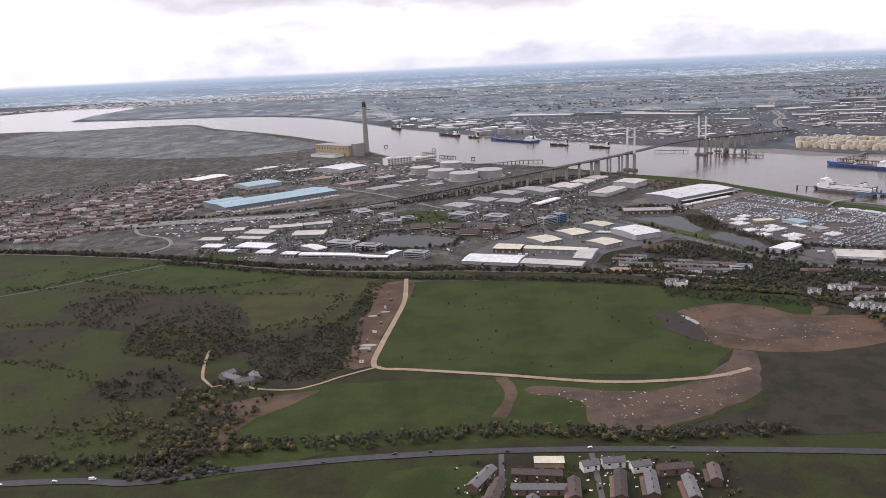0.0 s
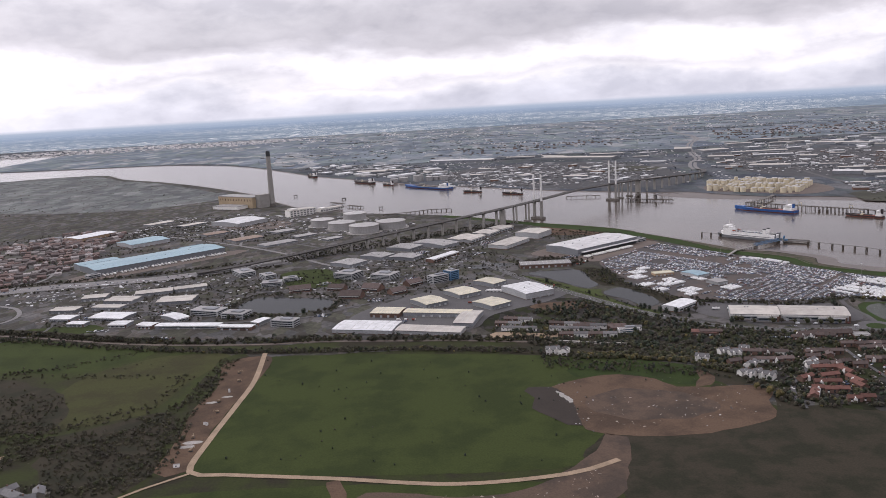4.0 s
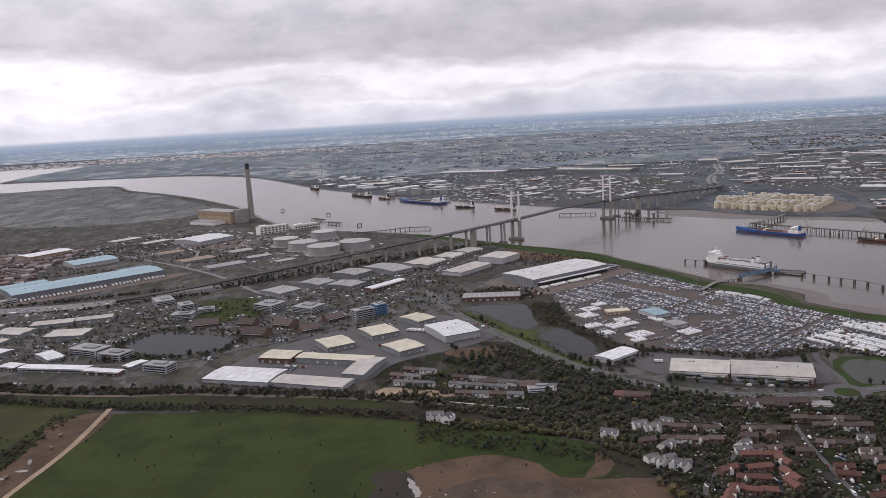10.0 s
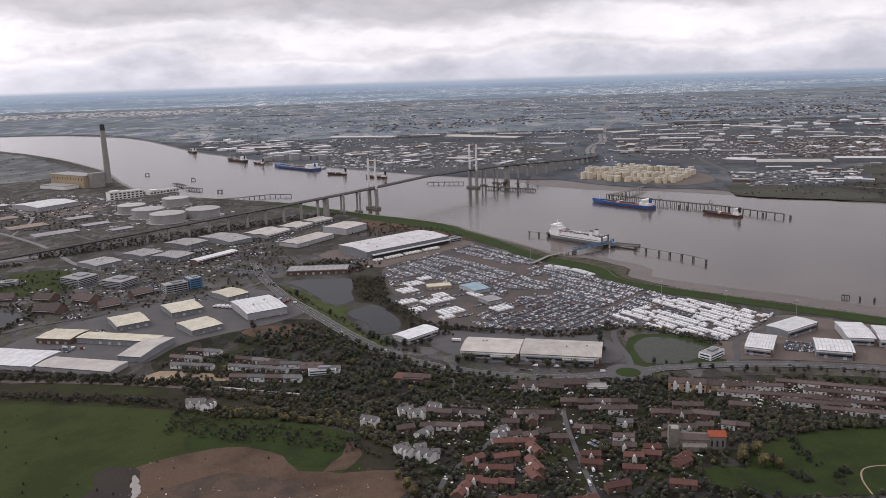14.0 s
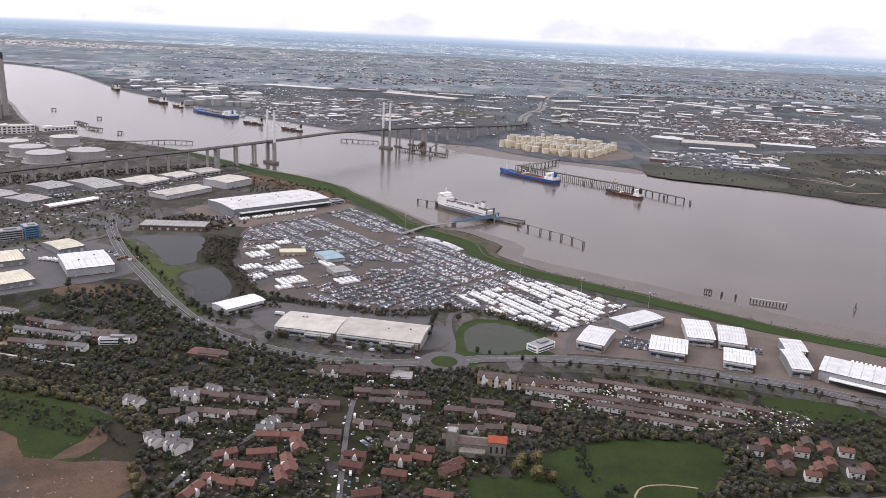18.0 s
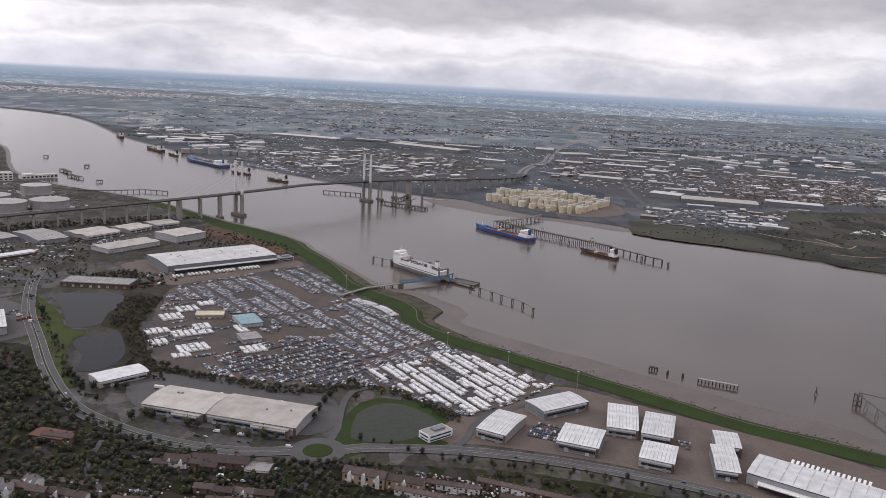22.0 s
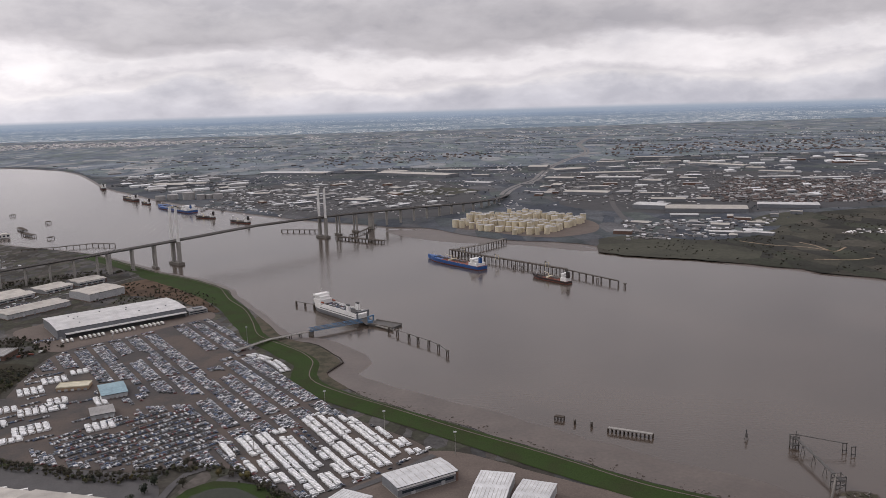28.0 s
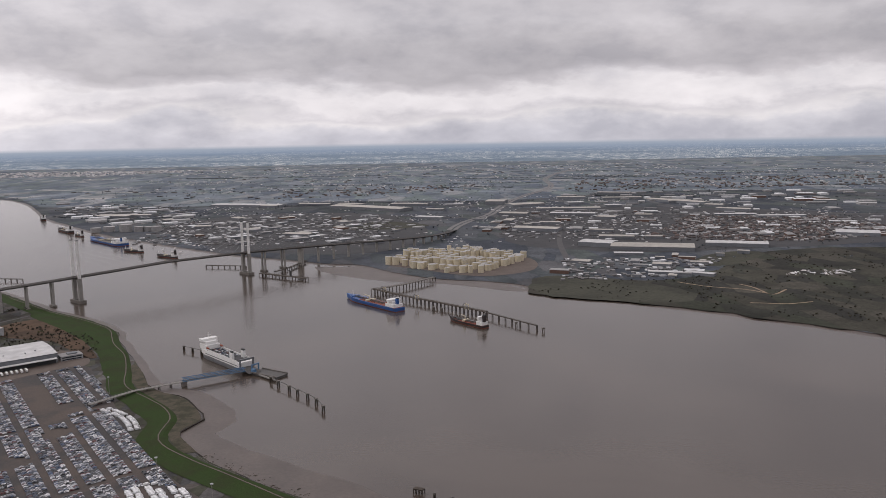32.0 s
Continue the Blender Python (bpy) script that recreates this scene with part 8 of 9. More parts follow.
def town(poly, n, size, ang, seed, template=None, mat=None, name="far_houses", label="far streets of brown-roofed houses", category="houses", streets=True):
    r = random.Random(seed)
    if seed in (4, 5, 6, 7):
        streets, size = False, size * 0.8
    out = []
    for x, y in scatter(poly, n, r, LAKES):
        if streets:
            c, s = math.cos(radians(ang)), math.sin(radians(ang))
            u, v = x * c + y * s, -x * s + y * c
            v = round(v / (size * 2.4)) * size * 2.4 + r.uniform(-0.2, 0.2) * size
            u = round(u / (size * 1.9)) * size * 1.9
            x, y = u * c - v * s, u * s + v * c
        if built_on(x, y, size * 0.5):
            continue
        out.append((x, y, Z0, radians(ang + r.choice((0, 0, 0, 90)) + r.uniform(-6, 6)), size * r.uniform(0.8, 1.25)))
    joined(name, template or UNIT, out, mat or FARHOUSE, label, category)


town([(-560, 780), (-480, 1180), (-400, 1240), (-320, 1120), (-300, 1000), (-340, 880), (-420, 800)], 700, 4.2, 20, 1, label="suburban streets of red-brown roofs west of the sheds", mat=SUBURB)
town([(-480, 1180), (-420, 1300), (-330, 1260), (-320, 1120)], 150, 4.4, 50, 2, label="new housing estate with red-brown roofs", mat=SUBURB)
town([(-700, 800), (-700, 1100), (-560, 1150), (-540, 820)], 320, 4.2, 10, 3, label="outer suburban streets of red-brown roofs", mat=SUBURB)
town([(960, 1500), (1150, 1800), (1400, 1750), (1400, 1500), (1200, 1420), (1080, 1440)], 1500, 3.4, -20, 4, label="far streets of brown-roofed houses across the river")
town([(300, 2500), (800, 2600), (900, 2950), (300, 2900)], 120, 5, 10, 5, label="distant village roofs on the plain")
town([(1100, 2550), (2100, 2500), (2400, 3000), (1300, 3100)], 450, 5.2, -12, 6, label="distant town of pale and brown roofs")
town([(1500, 1300), (2200, 1300), (2400, 2000), (1600, 1900)], 700, 4.6, 15, 7, label="distant streets of brown roofs beyond the marsh")
for k, (poly, n, size) in enumerate((([(-2400, 4200), (-1500, 4300), (-700, 4350), (-300, 4800), (-1200, 5000), (-2200, 4900)], 900, 8), ([(-600, 2900), (200, 2350), (600, 2700), (0, 3300)], 60, 7), ([(900, 3300), (2600, 3000), (3200, 4200), (1200, 4700)], 160, 7), ([(-400, 3300), (900, 3000), (1400, 4700), (-600, 4800)], 90, 7), ([(1800, 1900), (3200, 2000), (3300, 3000), (2100, 2900)], 140, 6),
                                     ([(180, 1620), (330, 1560), (560, 1560), (620, 1750), (500, 1950), (150, 1950)], 900, 3.6), ([(750, 1560), (1000, 1500), (1350, 1480), (1450, 1700), (1000, 2000), (850, 1950)], 900, 3.6), ([(-200, 2300), (50, 1900), (200, 1900), (150, 2250), (-150, 2500)], 240, 5))):
    town(poly, n, size, 10 * k - 20, 20 + k, FLATUNIT, FARBUILD if k else FARWHITE, "far_buildings", "scattered far sheds and blocks on the plain", "buildings", streets=False)
for k, (poly, n, size, ang) in enumerate((([(760, 1560), (900, 2050), (1250, 1950), (1500, 1700), (1400, 1450), (1000, 1500), (850, 1500)], 60, 10, -18), ([(330, 1560), (480, 1480), (600, 1560), (640, 1750), (560, 2000), (330, 2050), (180, 1850)], 50, 9, 35), ([(1000, 1900), (1500, 1850), (2000, 2200), (1500, 2500), (1050, 2400)], 60, 16, -15), ([(-120, 2130), (60, 1880), (180, 1900), (200, 2150), (-50, 2350), (-250, 2500)], 30, 18, 25))):
    town(poly, n, size, ang, 90 + k, FLATSHED, FARSHED, "far_sheds", "far industrial sheds with sheet-metal roofs", "sheds", streets=False)
# pale distant towns, thick in some places and thin in others
r = random.Random(404)
for k, (poly, n, size) in enumerate((([(-2300, 4300), (-700, 4300), (-100, 4800), (-1800, 5000)], 1800, 5.5), ([(-700, 3900), (1800, 3700), (2200, 4700), (-700, 4900)], 2600, 4.5), ([(1100, 2700), (2800, 2600), (3200, 3900), (1500, 4200)], 2600, 4.0), ([(-300, 2900), (900, 2700), (1200, 3700), (-500, 3900)], 1600, 3.6), ([(1700, 1600), (3000, 1800), (3300, 2800), (1900, 2700)], 1400, 3.6), ([(200, 1500), (620, 1450), (1500, 1450), (1500, 2400), (0, 2400)], 3000, 2.0))):
    pts = [(x, y) for x, y in scatter(poly, n, r) if noise.noise((x * 0.006, y * 0.006, k)) + 0.4 * noise.noise((x * 0.03, y * 0.03, k)) > (0.0 if k == 0 else 0.05 if k == 5 else 0.22)]
    joined("distant_town", FLATUNIT, [(x, y, Z0, 0.4 * k + r.choice((0, 1.57)) + r.uniform(-0.1, 0.1), size * r.uniform(0.5, 1.4)) for x, y in pts], FARWHITE, "pale specks of a distant town on the plain", "buildings")
# driftwood and stones left along the tide line
tr = random.Random(57)
drift = []
for p, n in zip(south_line, normals2(south_line)):
    if 470 < p[0] < 690:
        for q in range(12):
            d = abs(tr.gauss(0, 2.2))
            drift.append((p[0] + n.x * (d + 0.6) + tr.uniform(-4, 4), p[1] + n.y * (d + 0.6) + tr.uniform(-3, 3), 0.38, tr.uniform(0, 3), tr.choice((0.35, 0.5, 0.6, 1.1))))
joined("driftwood", DEBRIS, drift, TIMBER, "dark driftwood and stones along the muddy tide line", "driftwood")
# lorries, stacks and small sheds filling the yards of the south bank
for k, (poly, n, size) in enumerate((([(-330, 1200), (-120, 1180), (-60, 1080), (60, 1090), (90, 1180), (0, 1290), (-180, 1400), (-330, 1400)], 800, 2.3), ([(-250, 740), (-20, 700), (60, 760), (140, 850), (60, 950), (-60, 880), (-200, 860)], 520, 1.5), ([(120, 860), (220, 1060), (60, 1000), (20, 930)], 260, 1.5), ([(-300, 800), (-100, 880), (-120, 910), (-330, 870)], 240, 1.6), ([(760, 1180), (900, 1180), (1000, 1300), (800, 1330)], 240, 4.0))):
    town(poly, n, size, 30 + 13 * k, 60 + k, FLATUNIT, FARBUILD, "yard_clutter", "small sheds, stacks and vehicles in the yards", "clutter", streets=False)
joined("rubble", FLATUNIT, [(x, y, 1.2, rng.uniform(0, 3), rng.choice((0.2, 0.3, 0.5))) for x, y in scatter([(140, 500), (150, 430), (210, 418), (260, 445), (262, 478), (200, 516)], 80, rng)], FARBUILD, "pale rubble and pipes strewn over bare earth", "rubble")
# sheds, fences and parked things in the back gardens
gr = random.Random(811)
for poly, n, mat, size, word in (([(425, 548), (500, 522), (540, 500), (532, 484), (470, 492), (424, 514)], 420, FARWHITE, 0.55, "white"), ([(425, 548), (500, 522), (540, 500), (532, 484), (470, 492), (424, 514)], 420, FARHOUSE, 0.8, "brown"), ([(262, 532), (300, 545), (370, 530), (410, 500), (372, 452), (300, 440), (270, 470)], 260, FARWHITE, 0.5, "white"), ([(262, 532), (300, 545), (370, 530), (410, 500), (372, 452), (300, 440), (270, 470)], 320, FARHOUSE, 0.75, "brown"), ([(0, 312), (112, 312), (112, 240), (0, 240)], 160, FARWHITE, 0.5, "white")):
    joined("garden_clutter", FLATUNIT, [(x, y, 1.15, gr.uniform(0, 3.14), size * gr.uniform(0.6, 1.5)) for x, y in scatter(poly, n, gr) if not built_on(x, y, 0.4)], mat, "small %s sheds, cars and fences in the back gardens" % word, "clutter")
joined("scrap_heaps", DEBRIS, [(x, y, 1.2, gr.uniform(0, 3), gr.uniform(1.5, 4.0)) for x, y in scatter([(1010, 1172), (1050, 1200), (1110, 1190), (1075, 1160)], 46, gr)], FARWHITE, "pale rubble and scrap heaps on the marsh", "rubble")
# parked vehicles in the smaller car parks
small = []
rng = random.Random(5)
for cx, cy, ang, n, m in ((0, 700, -20, 10, 3), (40, 740, 30, 10, 4), (70, 700, 30, 8, 3), (120, 765, 35, 12, 3), (30, 800, 55, 12, 4), (75, 815, 40, 12, 4), (-90, 760, 10, 12, 3), (-140, 745, -15, 12, 3), (-120, 665, -14, 16, 2), (150, 920, 50, 14, 3), (90, 950, 52, 14, 4), (240, 870, 26, 14, 3), (170, 985, 52, 16, 3), (310, 560, -19, 16, 1), (340, 553, -19, 14, 1), (495, 588, -30, 14, 5), (555, 575, -25, 6, 3), (-40, 850, 20, 12, 4), (-10, 820, 50, 12, 3), (175, 760, 30, 10, 3), (110, 640, -20, 8, 3), (60, 665, -19, 12, 2), (365, 548, -10, 8, 3), (320, 530, -9, 10, 2), (345, 487, -60, 8, 2), (310, 472, 10, 8, 2), (-180, 700, -14, 14, 2), (-205, 745, -16, 10, 3)):
    c, s = math.cos(radians(ang)), math.sin(radians(ang))
    for i in range(n):
        for j in range(m):
            if rng.random() < 0.75:
                u, v = (i - n / 2) * 1.25, (j - m / 2) * 3.2
                small.append((cx + u * c - v * s, cy + u * s + v * c, 1.24, radians(ang + 90), 1.0))
joined("car_park_cars", CAR_MESH[0], small, CARJOIN, "cars parked between the sheds and offices", "cars")


# ---- trees ----
def crown_mesh(seed, mat, n=46, tall=1.0, ragged=0.35, size=0.34, name="crown"):
    """A crown of many small clumps with gaps between them, a unit high and wide."""
    r = random.Random(seed)
    s = Shape()
    lobes = [(r.uniform(0, 6.28), r.uniform(0.05, 0.22), r.uniform(0.3, 0.62), r.uniform(0.26, 0.36)) for _ in range(5)]
    for i in range(n):
        la, lr, lz, ls = lobes[i % 5]
        th, ph = r.uniform(0, 2 * math.pi), math.acos(r.uniform(-0.6, 1))
        out = Vector((math.sin(ph) * math.cos(th), math.sin(ph) * math.sin(th), math.cos(ph)))
        rad = ls * r.uniform(1 - ragged, 1.0)
        c = Vector((lr * math.cos(la), lr * math.sin(la), lz)) + out * rad
        c.z = max(0.06, c.z * tall)
        d = (out + Vector((r.gauss(0, 0.32), r.gauss(0, 0.32), r.gauss(0, 0.32)))).normalized()
        u = d.orthogonal().normalized()
        w = d.cross(u)
        k = size * r.uniform(0.6, 1.0)
        s.face_loop([tuple(c + u * k * r.uniform(0.35, 0.6) + w * k * 0.1), tuple(c + w * k * r.uniform(0.35, 0.6)), tuple(c - u * k * r.uniform(0.35, 0.6)), tuple(c - w * k * r.uniform(0.35, 0.6))])
    core = 0.27 if ragged < 0.5 else 0.21
    for la, lr, lz, ls in lobes[:2 if n > 20 else 0]:
        k = len(s.v)
        cx, cy, cz = lr * 0.8 * math.cos(la), lr * 0.8 * math.sin(la), lz * tall
        for j, (rr, dz) in enumerate(((0.55, -0.6), (1.0, 0.0), (0.6, 0.7))):
            s.v.extend((cx + core * rr * r.uniform(0.7, 1.2) * math.cos(i * math.pi / 3 + j), cy + core * rr * r.uniform(0.7, 1.2) * math.sin(i * math.pi / 3 + j), max(0.03, cz + core * dz * r.uniform(0.8, 1.2))) for i in range(6))
        for j in range(2):
            for i in range(6):
                m = (i + 1) % 6
                s.f.append((k + j * 6 + i, k + j * 6 + m, k + j * 6 + 6 + m, k + j * 6 + 6 + i))
        s.f.append(tuple(range(k + 12, k + 18)))
    return s.data(name, mat)


def wood_mesh(seed):
    r = random.Random(seed)
    s = Shape()
    k = 6
    ring = [(0.045, 0.0), (0.03, 0.4), (0.012, 0.85)]
    for rad, z in ring:
        s.v.extend((rad * math.cos(2 * math.pi * i / k), rad * math.sin(2 * math.pi * i / k), z) for i in range(k))
    for j in range(2):
        for i in range(k):
            m = (i + 1) % k
            s.f.append((j * k + i, j * k + m, (j + 1) * k + m, (j + 1) * k + i))
    for i in range(6):
        a, z = r.uniform(0, 6.28), r.uniform(0.3, 0.65)
        s.tube((0, 0, z), (0.36 * math.cos(a), 0.36 * math.sin(a), z + r.uniform(0.15, 0.35)), 0.012, 4)
    return s.data("trunk", BARK)


TRUNK = wood_mesh(3)
CROWNS = {"bare": crown_mesh(1, BARE, 170, 1.0, 0.7, 0.15), "leaf": crown_mesh(2, LEAF, 170, 0.95, 0.45, 0.17), "ever": crown_mesh(3, EVERGREEN, 170, 1.15, 0.4, 0.18), "gold": crown_mesh(4, CATKIN, 170, 0.9, 0.45, 0.16)}
WOODY = {"bare": ("bare brown winter tree beside the road", "bare_tree"), "leaf": ("tree with thin spring leaves by the road", "tree"), "ever": ("dark evergreen tree beside the road", "evergreen_tree"), "gold": ("willow with yellow spring catkins", "willow_tree")}


def tree(kind, x, y, size, z=1.0):
    label, name = WOODY[kind]
    root = thing(name, label, "tree", pose(x, y, z) @ Matrix.Diagonal((size, size, size, 1)), "roadside trees")
    part("trunk", TRUNK, BARK, root)
    part("crown", CROWNS[kind], BARE, root)


rng = random.Random(9)
lines = [([(196, 762), (222, 708), (248, 656), (274, 618), (298, 597)], "ever", 30, 4.5), ([(300, 602), (330, 588), (365, 578)], "leaf", 7, 5), ([(404, 577), (440, 560), (500, 545), (560, 520)], "ever", 7, 3), ([(440, 556), (500, 541), (560, 514), (590, 494)], "bare", 7, 3),
         ([(290, 665), (330, 647), (372, 634), (400, 645)], "bare", 4, 4), ([(398, 620), (415, 630), (436, 616), (446, 600)], "gold", 12, 5), ([(-80, 705), (-40, 702), (0, 712)], "ever", 9, 5), ([(170, 690), (190, 650), (215, 640)], "ever", 9, 5.5), ([(380, 600), (384, 610), (386, 625)], "ever", 7, 4.5),
         ([(250, 650), (262, 635), (285, 632)], "ever", 5, 4.5), ([(400, 470), (410, 455), (395, 462)], "gold", 6, 6.5), ([(255, 470), (262, 455)], "gold", 6, 6), ([(-100, 340), (-130, 320), (-90, 325)], "gold", 9, 6)]
for pts, kind, gap, size in lines:
    for x, y in smooth_line(pts, gap):
        tree(kind if rng.random() < 0.75 else "bare", x + rng.uniform(-2, 2), y + rng.uniform(-2, 2), size * rng.uniform(0.75, 1.25))

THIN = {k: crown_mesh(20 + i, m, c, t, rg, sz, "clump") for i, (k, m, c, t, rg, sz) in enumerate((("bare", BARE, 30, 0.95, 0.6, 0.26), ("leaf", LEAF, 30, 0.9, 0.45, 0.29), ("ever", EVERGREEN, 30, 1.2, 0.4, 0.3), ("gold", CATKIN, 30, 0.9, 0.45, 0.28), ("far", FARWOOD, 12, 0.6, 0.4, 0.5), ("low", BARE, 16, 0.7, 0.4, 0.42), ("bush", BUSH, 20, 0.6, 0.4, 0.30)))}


FAROFF = {k: crown_mesh(70 + i, m, 18, t, 0.45, 0.36, "clump") for i, (k, m, t) in enumerate((("bare", BARE, 0.9), ("leaf", LEAF, 0.85), ("ever", EVERGREEN, 1.1), ("gold", CATKIN, 0.85)))}
DENSE = {k: crown_mesh(50 + i, m, c, t, rg, sz, "clump") for i, (k, m, c, t, rg, sz) in enumerate((("bare", BARE, 84, 0.85, 0.45, 0.125), ("leaf", LEAF, 84, 0.8, 0.35, 0.135), ("ever", EVERGREEN, 76, 1.0, 0.3, 0.15), ("gold", CATKIN, 70, 0.8, 0.35, 0.15)))}
FARNAMES = ("viaduct_scrub", "power_station_trees", "motorway_trees", "suburb_trees", "marsh_bushes", "railway_trees", "estate_trees", "bank_trees", "works_trees")
NEAR = ("woodland", "village_trees", "garden_trees")


def wood(name, label, poly, n, size, mixture, seed, holes=(), z=1.15, band=None, clump=None):
    """A wood: many ragged crowns of several kinds, too many to count."""
    r = random.Random(seed)
    pts = scatter(poly, n, r, holes) if band is None else []
    if band is not None:
        line = smooth_line(poly, 4)
        ns = normals2(line)
        for i in range(n):
            k = r.randrange(len(line))
            o = r.uniform(-band, band)
            pts.append((line[k][0] + ns[k].x * o + r.uniform(-2, 2), line[k][1] + ns[k].y * o + r.uniform(-2, 2)))
    if clump is not None:
        pts = [(x, y) for x, y in pts if noise.noise((x * 0.022, y * 0.022, seed)) + 0.5 * noise.noise((x * 0.08, y * 0.08, seed)) > clump]
    pts = [(x, y) for x, y in pts if not built_on(x, y, size * 0.12)]
    sets = {k: [] for k in mixture}
    kinds, weights = list(mixture), list(mixture.values())
    for x, y in pts:
        g = noise.noise((x * 0.03, y * 0.03, seed))
        k = r.choices(kinds, weights)[0] if g < 0.25 or len(kinds) < 3 else r.choices(kinds, [weights[0] * 0.6, weights[1] * 2.2] + weights[2:])[0]
        sets[k].append((x, y, z - 0.3, r.uniform(0, 6.28), size * r.uniform(0.55, 1.3)))
    for k, ps in sets.items():
        tpl = DENSE[k] if name in NEAR and k in DENSE else FAROFF[k] if name in FARNAMES and k in FAROFF else THIN[k]
        joined(name, tpl, ps, tpl.materials[0], label, "trees")


MIX = {"bare": 0.68, "leaf": 0.22, "ever": 0.085, "gold": 0.015}
DARK = {"bare": 0.62, "leaf": 0.26, "ever": 0.10, "gold": 0.02}
LAWNS = [[(394, 452), (404, 470), (414, 476), (429, 482), (448, 484), (473, 482), (484, 474), (478, 455), (458, 440), (438, 430), (410, 432), (392, 438)], [(376, 457), (392, 460), (400, 452), (392, 440), (376, 446)], [(165, 530), (200, 533), (228, 518), (246, 500), (247, 486), (215, 488), (195, 506), (165, 512)], [(528, 520), (556, 512), (570, 495), (545, 492), (526, 506)], [(493, 478), (540, 480), (542, 444), (493, 444)], [(252, 488), (250, 430), (210, 420), (150, 436), (150, 500)]]
wood("railway_trees", "belt of bare trees along the railway", [(-560, 760), (-440, 764), (-270, 715), (-140, 660), (-45, 636), (0, 631), (57, 618), (107, 606), (165, 586), (230, 560)], 1500, 3.8, MIX, 1, band=5)
wood("hedgerow", "tall bare hedge along the edge of the pasture", [(-250, 690), (-140, 640), (-45, 611), (14, 599), (78, 587), (141, 567), (172, 552)], 800, 3.0, MIX, 51, band=4)
wood("woodland", "dark mixed wood between road and village", [(125, 622), (150, 600), (190, 572), (245, 540), (300, 555), (345, 560), (300, 580), (262, 618), (235, 655), (205, 690), (165, 660), (190, 640)], 1000, 4.2, {"bare": 0.5, "leaf": 0.2, "ever": 0.28, "gold": 0.02}, 2)
wood("village_trees", "bare garden trees among the houses", [(230, 545), (250, 520), (262, 440), (400, 420), (500, 440), (590, 480), (540, 515), (470, 545), (400, 555), (330, 560), (290, 560)], 2900, 3.4, {"bare": 0.55, "leaf": 0.25, "ever": 0.18, "gold": 0.02}, 3, LAWNS + [[(420, 560), (560, 500), (540, 490), (420, 520)], [(325, 530), (345, 530), (342, 440), (325, 440)]])
wood("village_trees", "low hedges and trees around the terraces", [(430, 545), (560, 500), (560, 488), (430, 500)], 200, 2.2, MIX, 31)
wood("woodland", "thick bare wood on the hillside above the village", [(175, 556), (245, 535), (264, 488), (252, 500), (232, 523), (200, 538), (170, 545)], 460, 3.6, {"leaf": 0.55, "bare": 0.25, "gold": 0.2}, 4)
wood("woodland", "thick wood south of the terraces", [(380, 520), (430, 500), (470, 485), (540, 480), (560, 440), (440, 440), (450, 470), (410, 500)], 420, 4.0, DARK, 5, LAWNS)
wood("hedgerow", "dark broken hedge across the park lawn", [(427, 479), (424, 469), (425, 454)], 40, 2.0, {"ever": 0.7, "bare": 0.3}, 54, band=0.7)
wood("hedgerow", "clump of dark thorns on the park lawn", [(409, 456), (414, 444)], 26, 2.0, {"ever": 0.7, "bare": 0.3}, 55, band=0.8)
wood("hedgerow", "short dark thorn hedge on the park lawn", [(424, 441), (432, 448)], 16, 2.0, {"ever": 0.7, "bare": 0.3}, 58, band=0.7)
wood("garden_trees", "small garden trees round the close", [(493, 478), (540, 480), (542, 444), (493, 444)], 120, 2.4, MIX, 56)
wood("woodland", "bare trees along the cutting above the village", [(140, 606), (190, 580), (245, 552), (275, 530), (262, 512), (235, 528), (195, 556), (150, 580)], 420, 3.8, DARK, 57, LAWNS)
wood("scrub", "brown scrub bushes in the meadow", [(-62, 600), (-70, 520), (-90, 480), (-150, 490), (-210, 510), (-200, 460), (-150, 440), (-120, 410), (-70, 405), (-52, 430), (-56, 500), (-50, 596)], 2000, 2.6, {"bush": 0.55, "bare": 0.3, "leaf": 0.15}, 6, clump=-0.15)
THORN = {"bush": 0.6, "bare": 0.3, "leaf": 0.1}
wood("scrub", "scattered thorn bushes across the meadow", [(-560, 420), (-560, 760), (-300, 700), (-110, 620), (-80, 540), (-150, 400), (-130, 320), (-400, 330)], 1300, 2.0, THORN, 7, clump=0.16)
wood("scrub", "wide belt of brown thorn scrub", [(-289, 572), (-261, 598), (-206, 590), (-146, 542), (-136, 488), (-181, 494), (-246, 515)], 900, 2.4, THORN, 71, clump=-0.22)
wood("scrub", "brown brambles and thorns by the farm", [(-130, 479), (-100, 492), (-73, 505), (-62, 451), (-61, 420), (-82, 395), (-100, 410), (-120, 439)], 760, 2.1, THORN, 72, clump=-0.3)
wood("scrub", "dark thicket of thorns", [(-196, 409), (-178, 428), (-158, 436), (-140, 400), (-160, 388), (-179, 391)], 130, 2.6, {"bare": 0.7, "ever": 0.2, "bush": 0.1}, 73)
wood("scrub", "yellow-brown budding bushes", [(-196, 349), (-181, 369), (-158, 375), (-133, 356), (-151, 343), (-179, 331)], 130, 2.6, {"gold": 0.4, "bush": 0.4, "bare": 0.2}, 74)
wood("woodland", "dark wood below the farmstead", [(-142, 307), (-133, 330), (-125, 347), (-109, 356), (-108, 334), (-113, 319), (-89, 311), (-115, 301)], 230, 3.4, {"bare": 0.75, "leaf": 0.1, "gold": 0.15}, 75)
wood("hedgerow", "tall hedge along the meadow edge", [(-165, 488), (-129, 490), (-86, 496), (-73, 564), (-83, 580), (-90, 520), (-128, 501), (-163, 505)], 160, 2.4, THORN, 76)
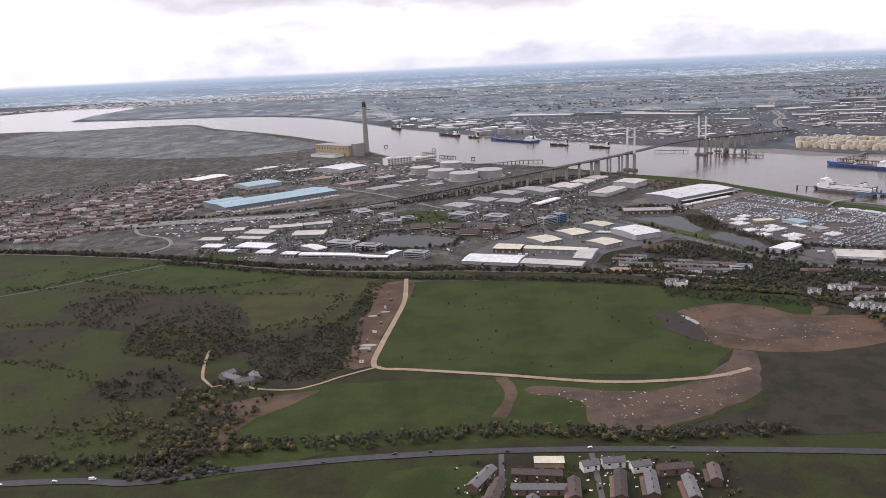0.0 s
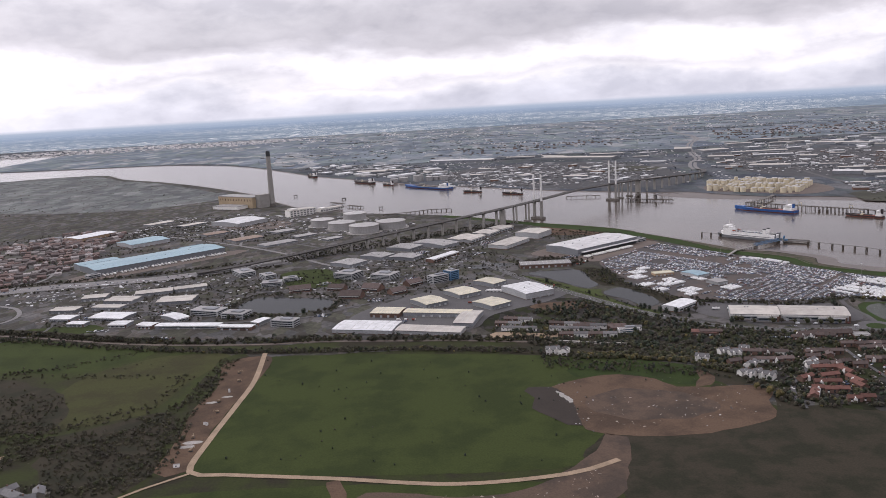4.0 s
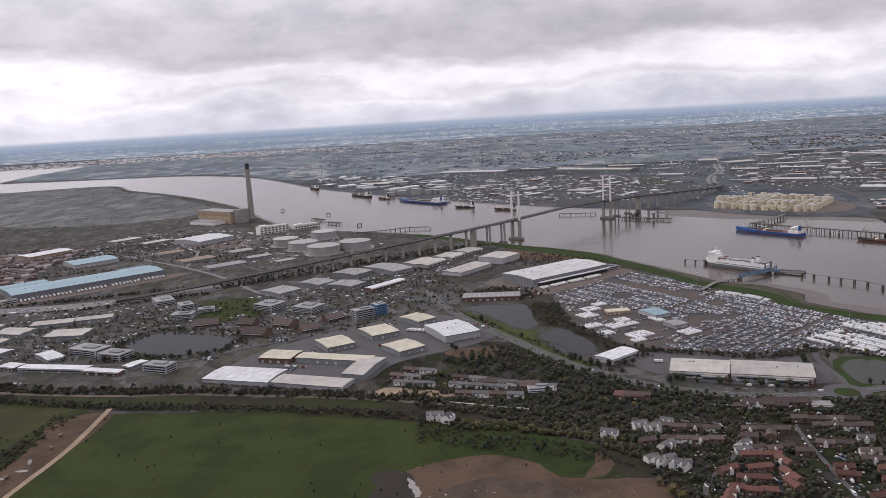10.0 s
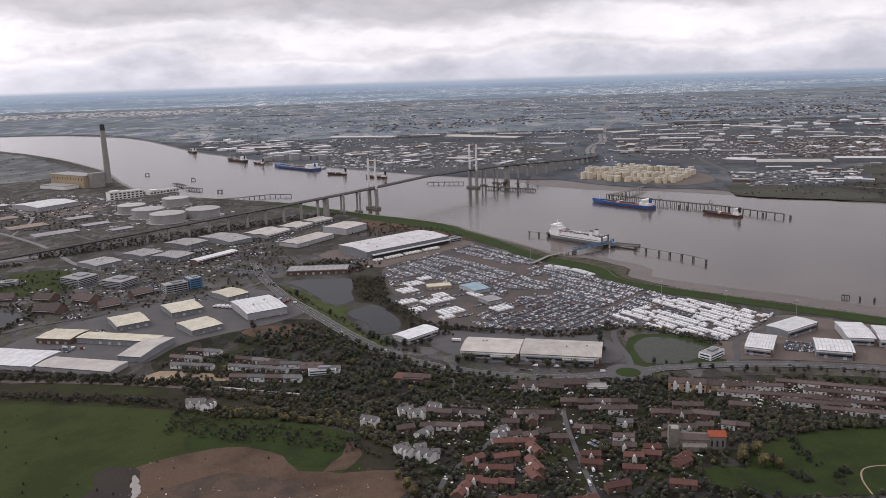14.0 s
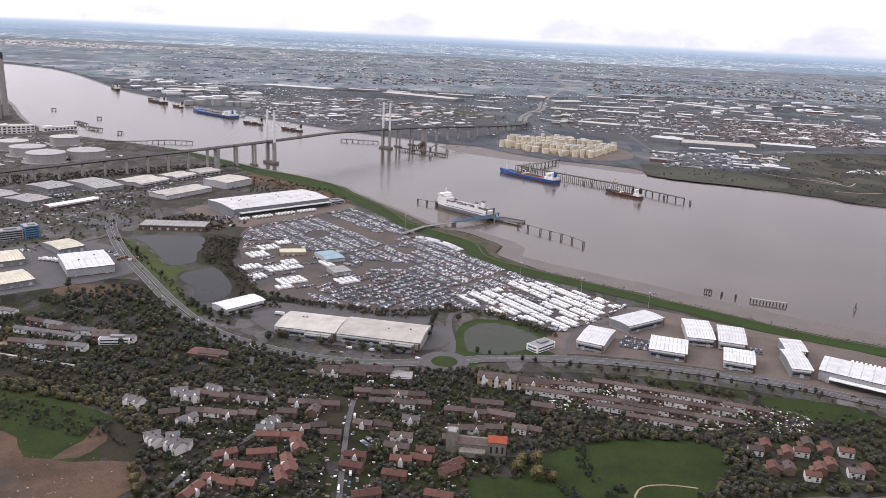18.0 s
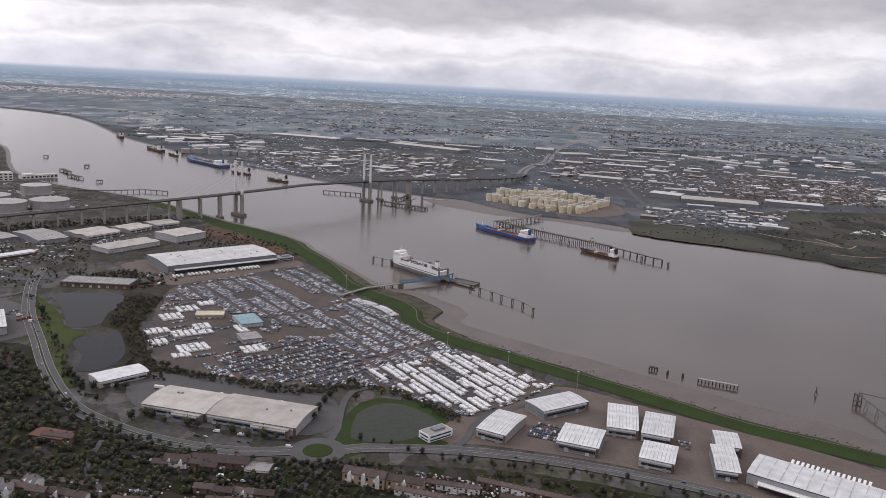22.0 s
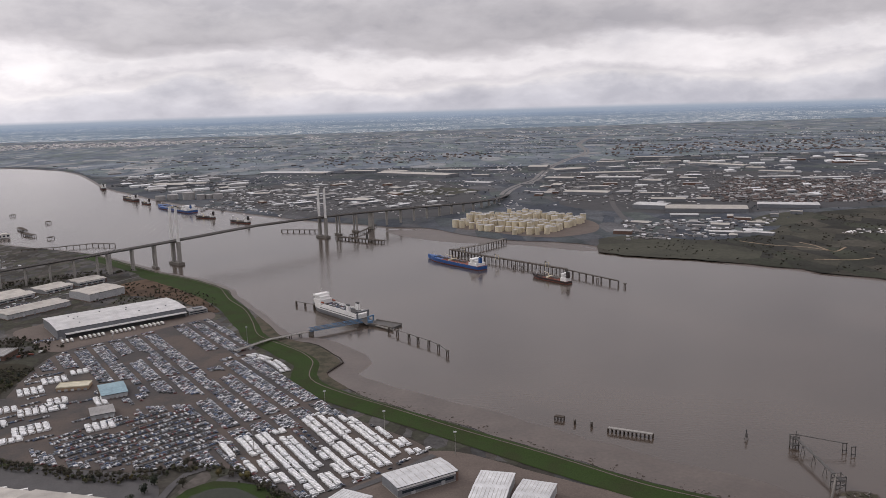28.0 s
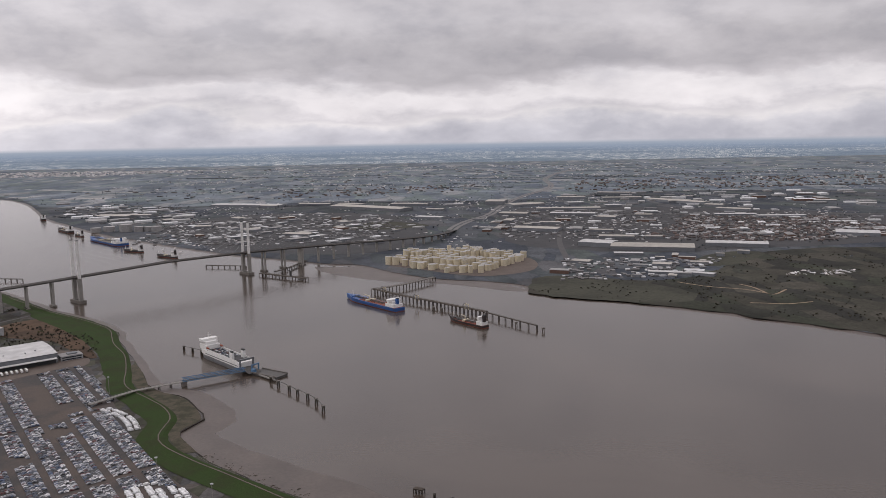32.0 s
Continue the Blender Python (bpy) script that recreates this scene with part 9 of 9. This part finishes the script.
for k, pts in enumerate(([(-450, 640), (-330, 620), (-250, 600), (-140, 580), (-75, 560)], [(-480, 500), (-340, 520), (-240, 520), (-120, 490)], [(-300, 640), (-200, 600), (-110, 640)], [(-420, 575), (-350, 612), (-298, 660), (-240, 705)], [(-330, 440), (-250, 450), (-180, 400), (-150, 340)], [(-400, 380), (-300, 390), (-220, 360), (-150, 350)])):
    wood("hedgerow", "bare hedgerow between meadows", pts, 230, 2.2, {"bush": 0.6, "bare": 0.3, "leaf": 0.1}, 40 + k, band=3.5)
wood("roadside_trees", "bare tree belt above the near road", [(-190, 322), (-130, 322), (-95, 332), (-40, 332), (27, 338), (83, 328), (150, 330)], 800, 3.2, {"bare": 0.55, "leaf": 0.35, "gold": 0.1}, 8, band=6)
wood("roadside_trees", "yellowing trees below the farm", [(-140, 330), (-100, 345), (-90, 385), (-140, 400)], 160, 4.0, {"bare": 0.5, "leaf": 0.25, "gold": 0.25}, 9)
wood("farm_trees", "bushes round the farmstead", [(-135, 395), (-100, 392), (-92, 415), (-120, 425)], 90, 3.0, MIX, 10)
wood("garden_trees", "garden trees among the near houses", [(0, 310), (115, 308), (115, 250), (0, 250)], 110, 2.6, MIX, 11)
wood("pond_scrub", "brown scrub around the balancing ponds", [(236, 806), (262, 800), (264, 742), (290, 672), (300, 645), (278, 645), (270, 690), (254, 730), (240, 742)], 420, 2.6, MIX, 12)
wood("pond_scrub", "low bushes along the road bank", [(172, 800), (196, 758), (226, 700), (250, 650), (270, 622)], 150, 2.0, MIX, 13, band=1.5)
wood("park_hedge", "tall bare hedge along the vehicle park", [(292, 662), (330, 646), (372, 632), (408, 640), (450, 600)], 330, 2.6, MIX, 14, band=3.0)
wood("estate_trees", "trees between the trade sheds", [(-240, 720), (-60, 700), (20, 720), (130, 770), (190, 860), (150, 1000), (40, 900), (-60, 870), (-220, 850)], 1700, 2.5, MIX, 15, [[(-79, 746), (-62, 779), (4, 756), (-2, 715), (-58, 720)]])
wood("lakeside_trees", "bare trees around the lake", [(-84, 745), (-75, 776), (-60, 786), (-20, 774), (8, 752), (2, 712), (-28, 704), (-64, 716), (-84, 745)], 150, 3.4, MIX, 16, band=2.0)
wood("works_trees", "bare belt beside the grey workshop", [(180, 860), (220, 880), (262, 850), (240, 822), (180, 845)], 260, 3.0, {"bare": 0.9, "leaf": 0.1}, 17)
wood("bank_trees", "bushes behind the distribution shed", [(225, 985), (290, 960), (330, 950), (352, 930), (335, 990), (280, 1040), (240, 1060)], 300, 2.4, MIX, 18)
wood("viaduct_scrub", "scrub under the viaduct", [(-60, 935), (60, 1010), (200, 1100), (230, 1120), (190, 1130), (60, 1060), (-80, 980)], 900, 2.6, MIX, 19)
wood("power_station_trees", "scrub round the power station yards", [(-420, 1000), (-330, 1250), (-250, 1420), (-120, 1300), (-60, 1100), (-200, 1100)], 1500, 3.0, MIX, 20, clump=-0.1)
wood("motorway_trees", "bare tree belts beside the motorway", [(-560, 790), (-380, 850), (-250, 870), (-150, 880), (-60, 920), (-100, 960), (-240, 920), (-330, 915), (-560, 840)], 700, 3.0, MIX, 52, [[(-560, 795), (-340, 862), (-180, 880), (-60, 932), (-60, 968), (-190, 918), (-340, 900), (-560, 845)]])
wood("suburb_trees", "garden trees among the western streets", [(-700, 800), (-480, 780), (-330, 880), (-300, 1000), (-330, 1130), (-420, 1300), (-700, 1150)], 1100, 3.2, MIX, 53)
wood("marsh_scrub", "dark scrub over the derelict north shore", [(715, 1128), (823, 1043), (913, 950), (1040, 850), (1300, 800), (1500, 1250), (1080, 1340), (900, 1170), (765, 1190)], 2600, 2.3, {"low": 1.0}, 21, clump=0.05)
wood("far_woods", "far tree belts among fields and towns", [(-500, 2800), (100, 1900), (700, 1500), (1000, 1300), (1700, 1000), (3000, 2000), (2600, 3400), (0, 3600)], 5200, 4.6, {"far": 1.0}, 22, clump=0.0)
wood("marsh_bushes", "scattered bushes on the grazing marsh", [(-1200, 2450), (-840, 2540), (-440, 1980), (-280, 1680), (-420, 1500), (-800, 1600)], 1600, 2.6, MIX, 23, clump=0.15)
wood("hill_bushes", "small dark bushes dotted over the pasture", [(-39, 590), (100, 570), (214, 515), (156, 430), (140, 402), (-38, 424)], 70, 1.3, {"ever": 0.7, "bare": 0.3}, 24)
wood("hill_bushes", "thorn bushes on the edge of the pasture", [(150, 560), (240, 510), (250, 490), (215, 505), (150, 530)], 260, 2.4, MIX, 25)

for k in range(26):
    r = random.Random(300 + k)
    x, y = r.uniform(-300, 2300), r.uniform(2100, 3900)
    pts = [(x + i * 110, y + r.uniform(-40, 40) - i * 20) for i in range(r.randrange(3, 7))]
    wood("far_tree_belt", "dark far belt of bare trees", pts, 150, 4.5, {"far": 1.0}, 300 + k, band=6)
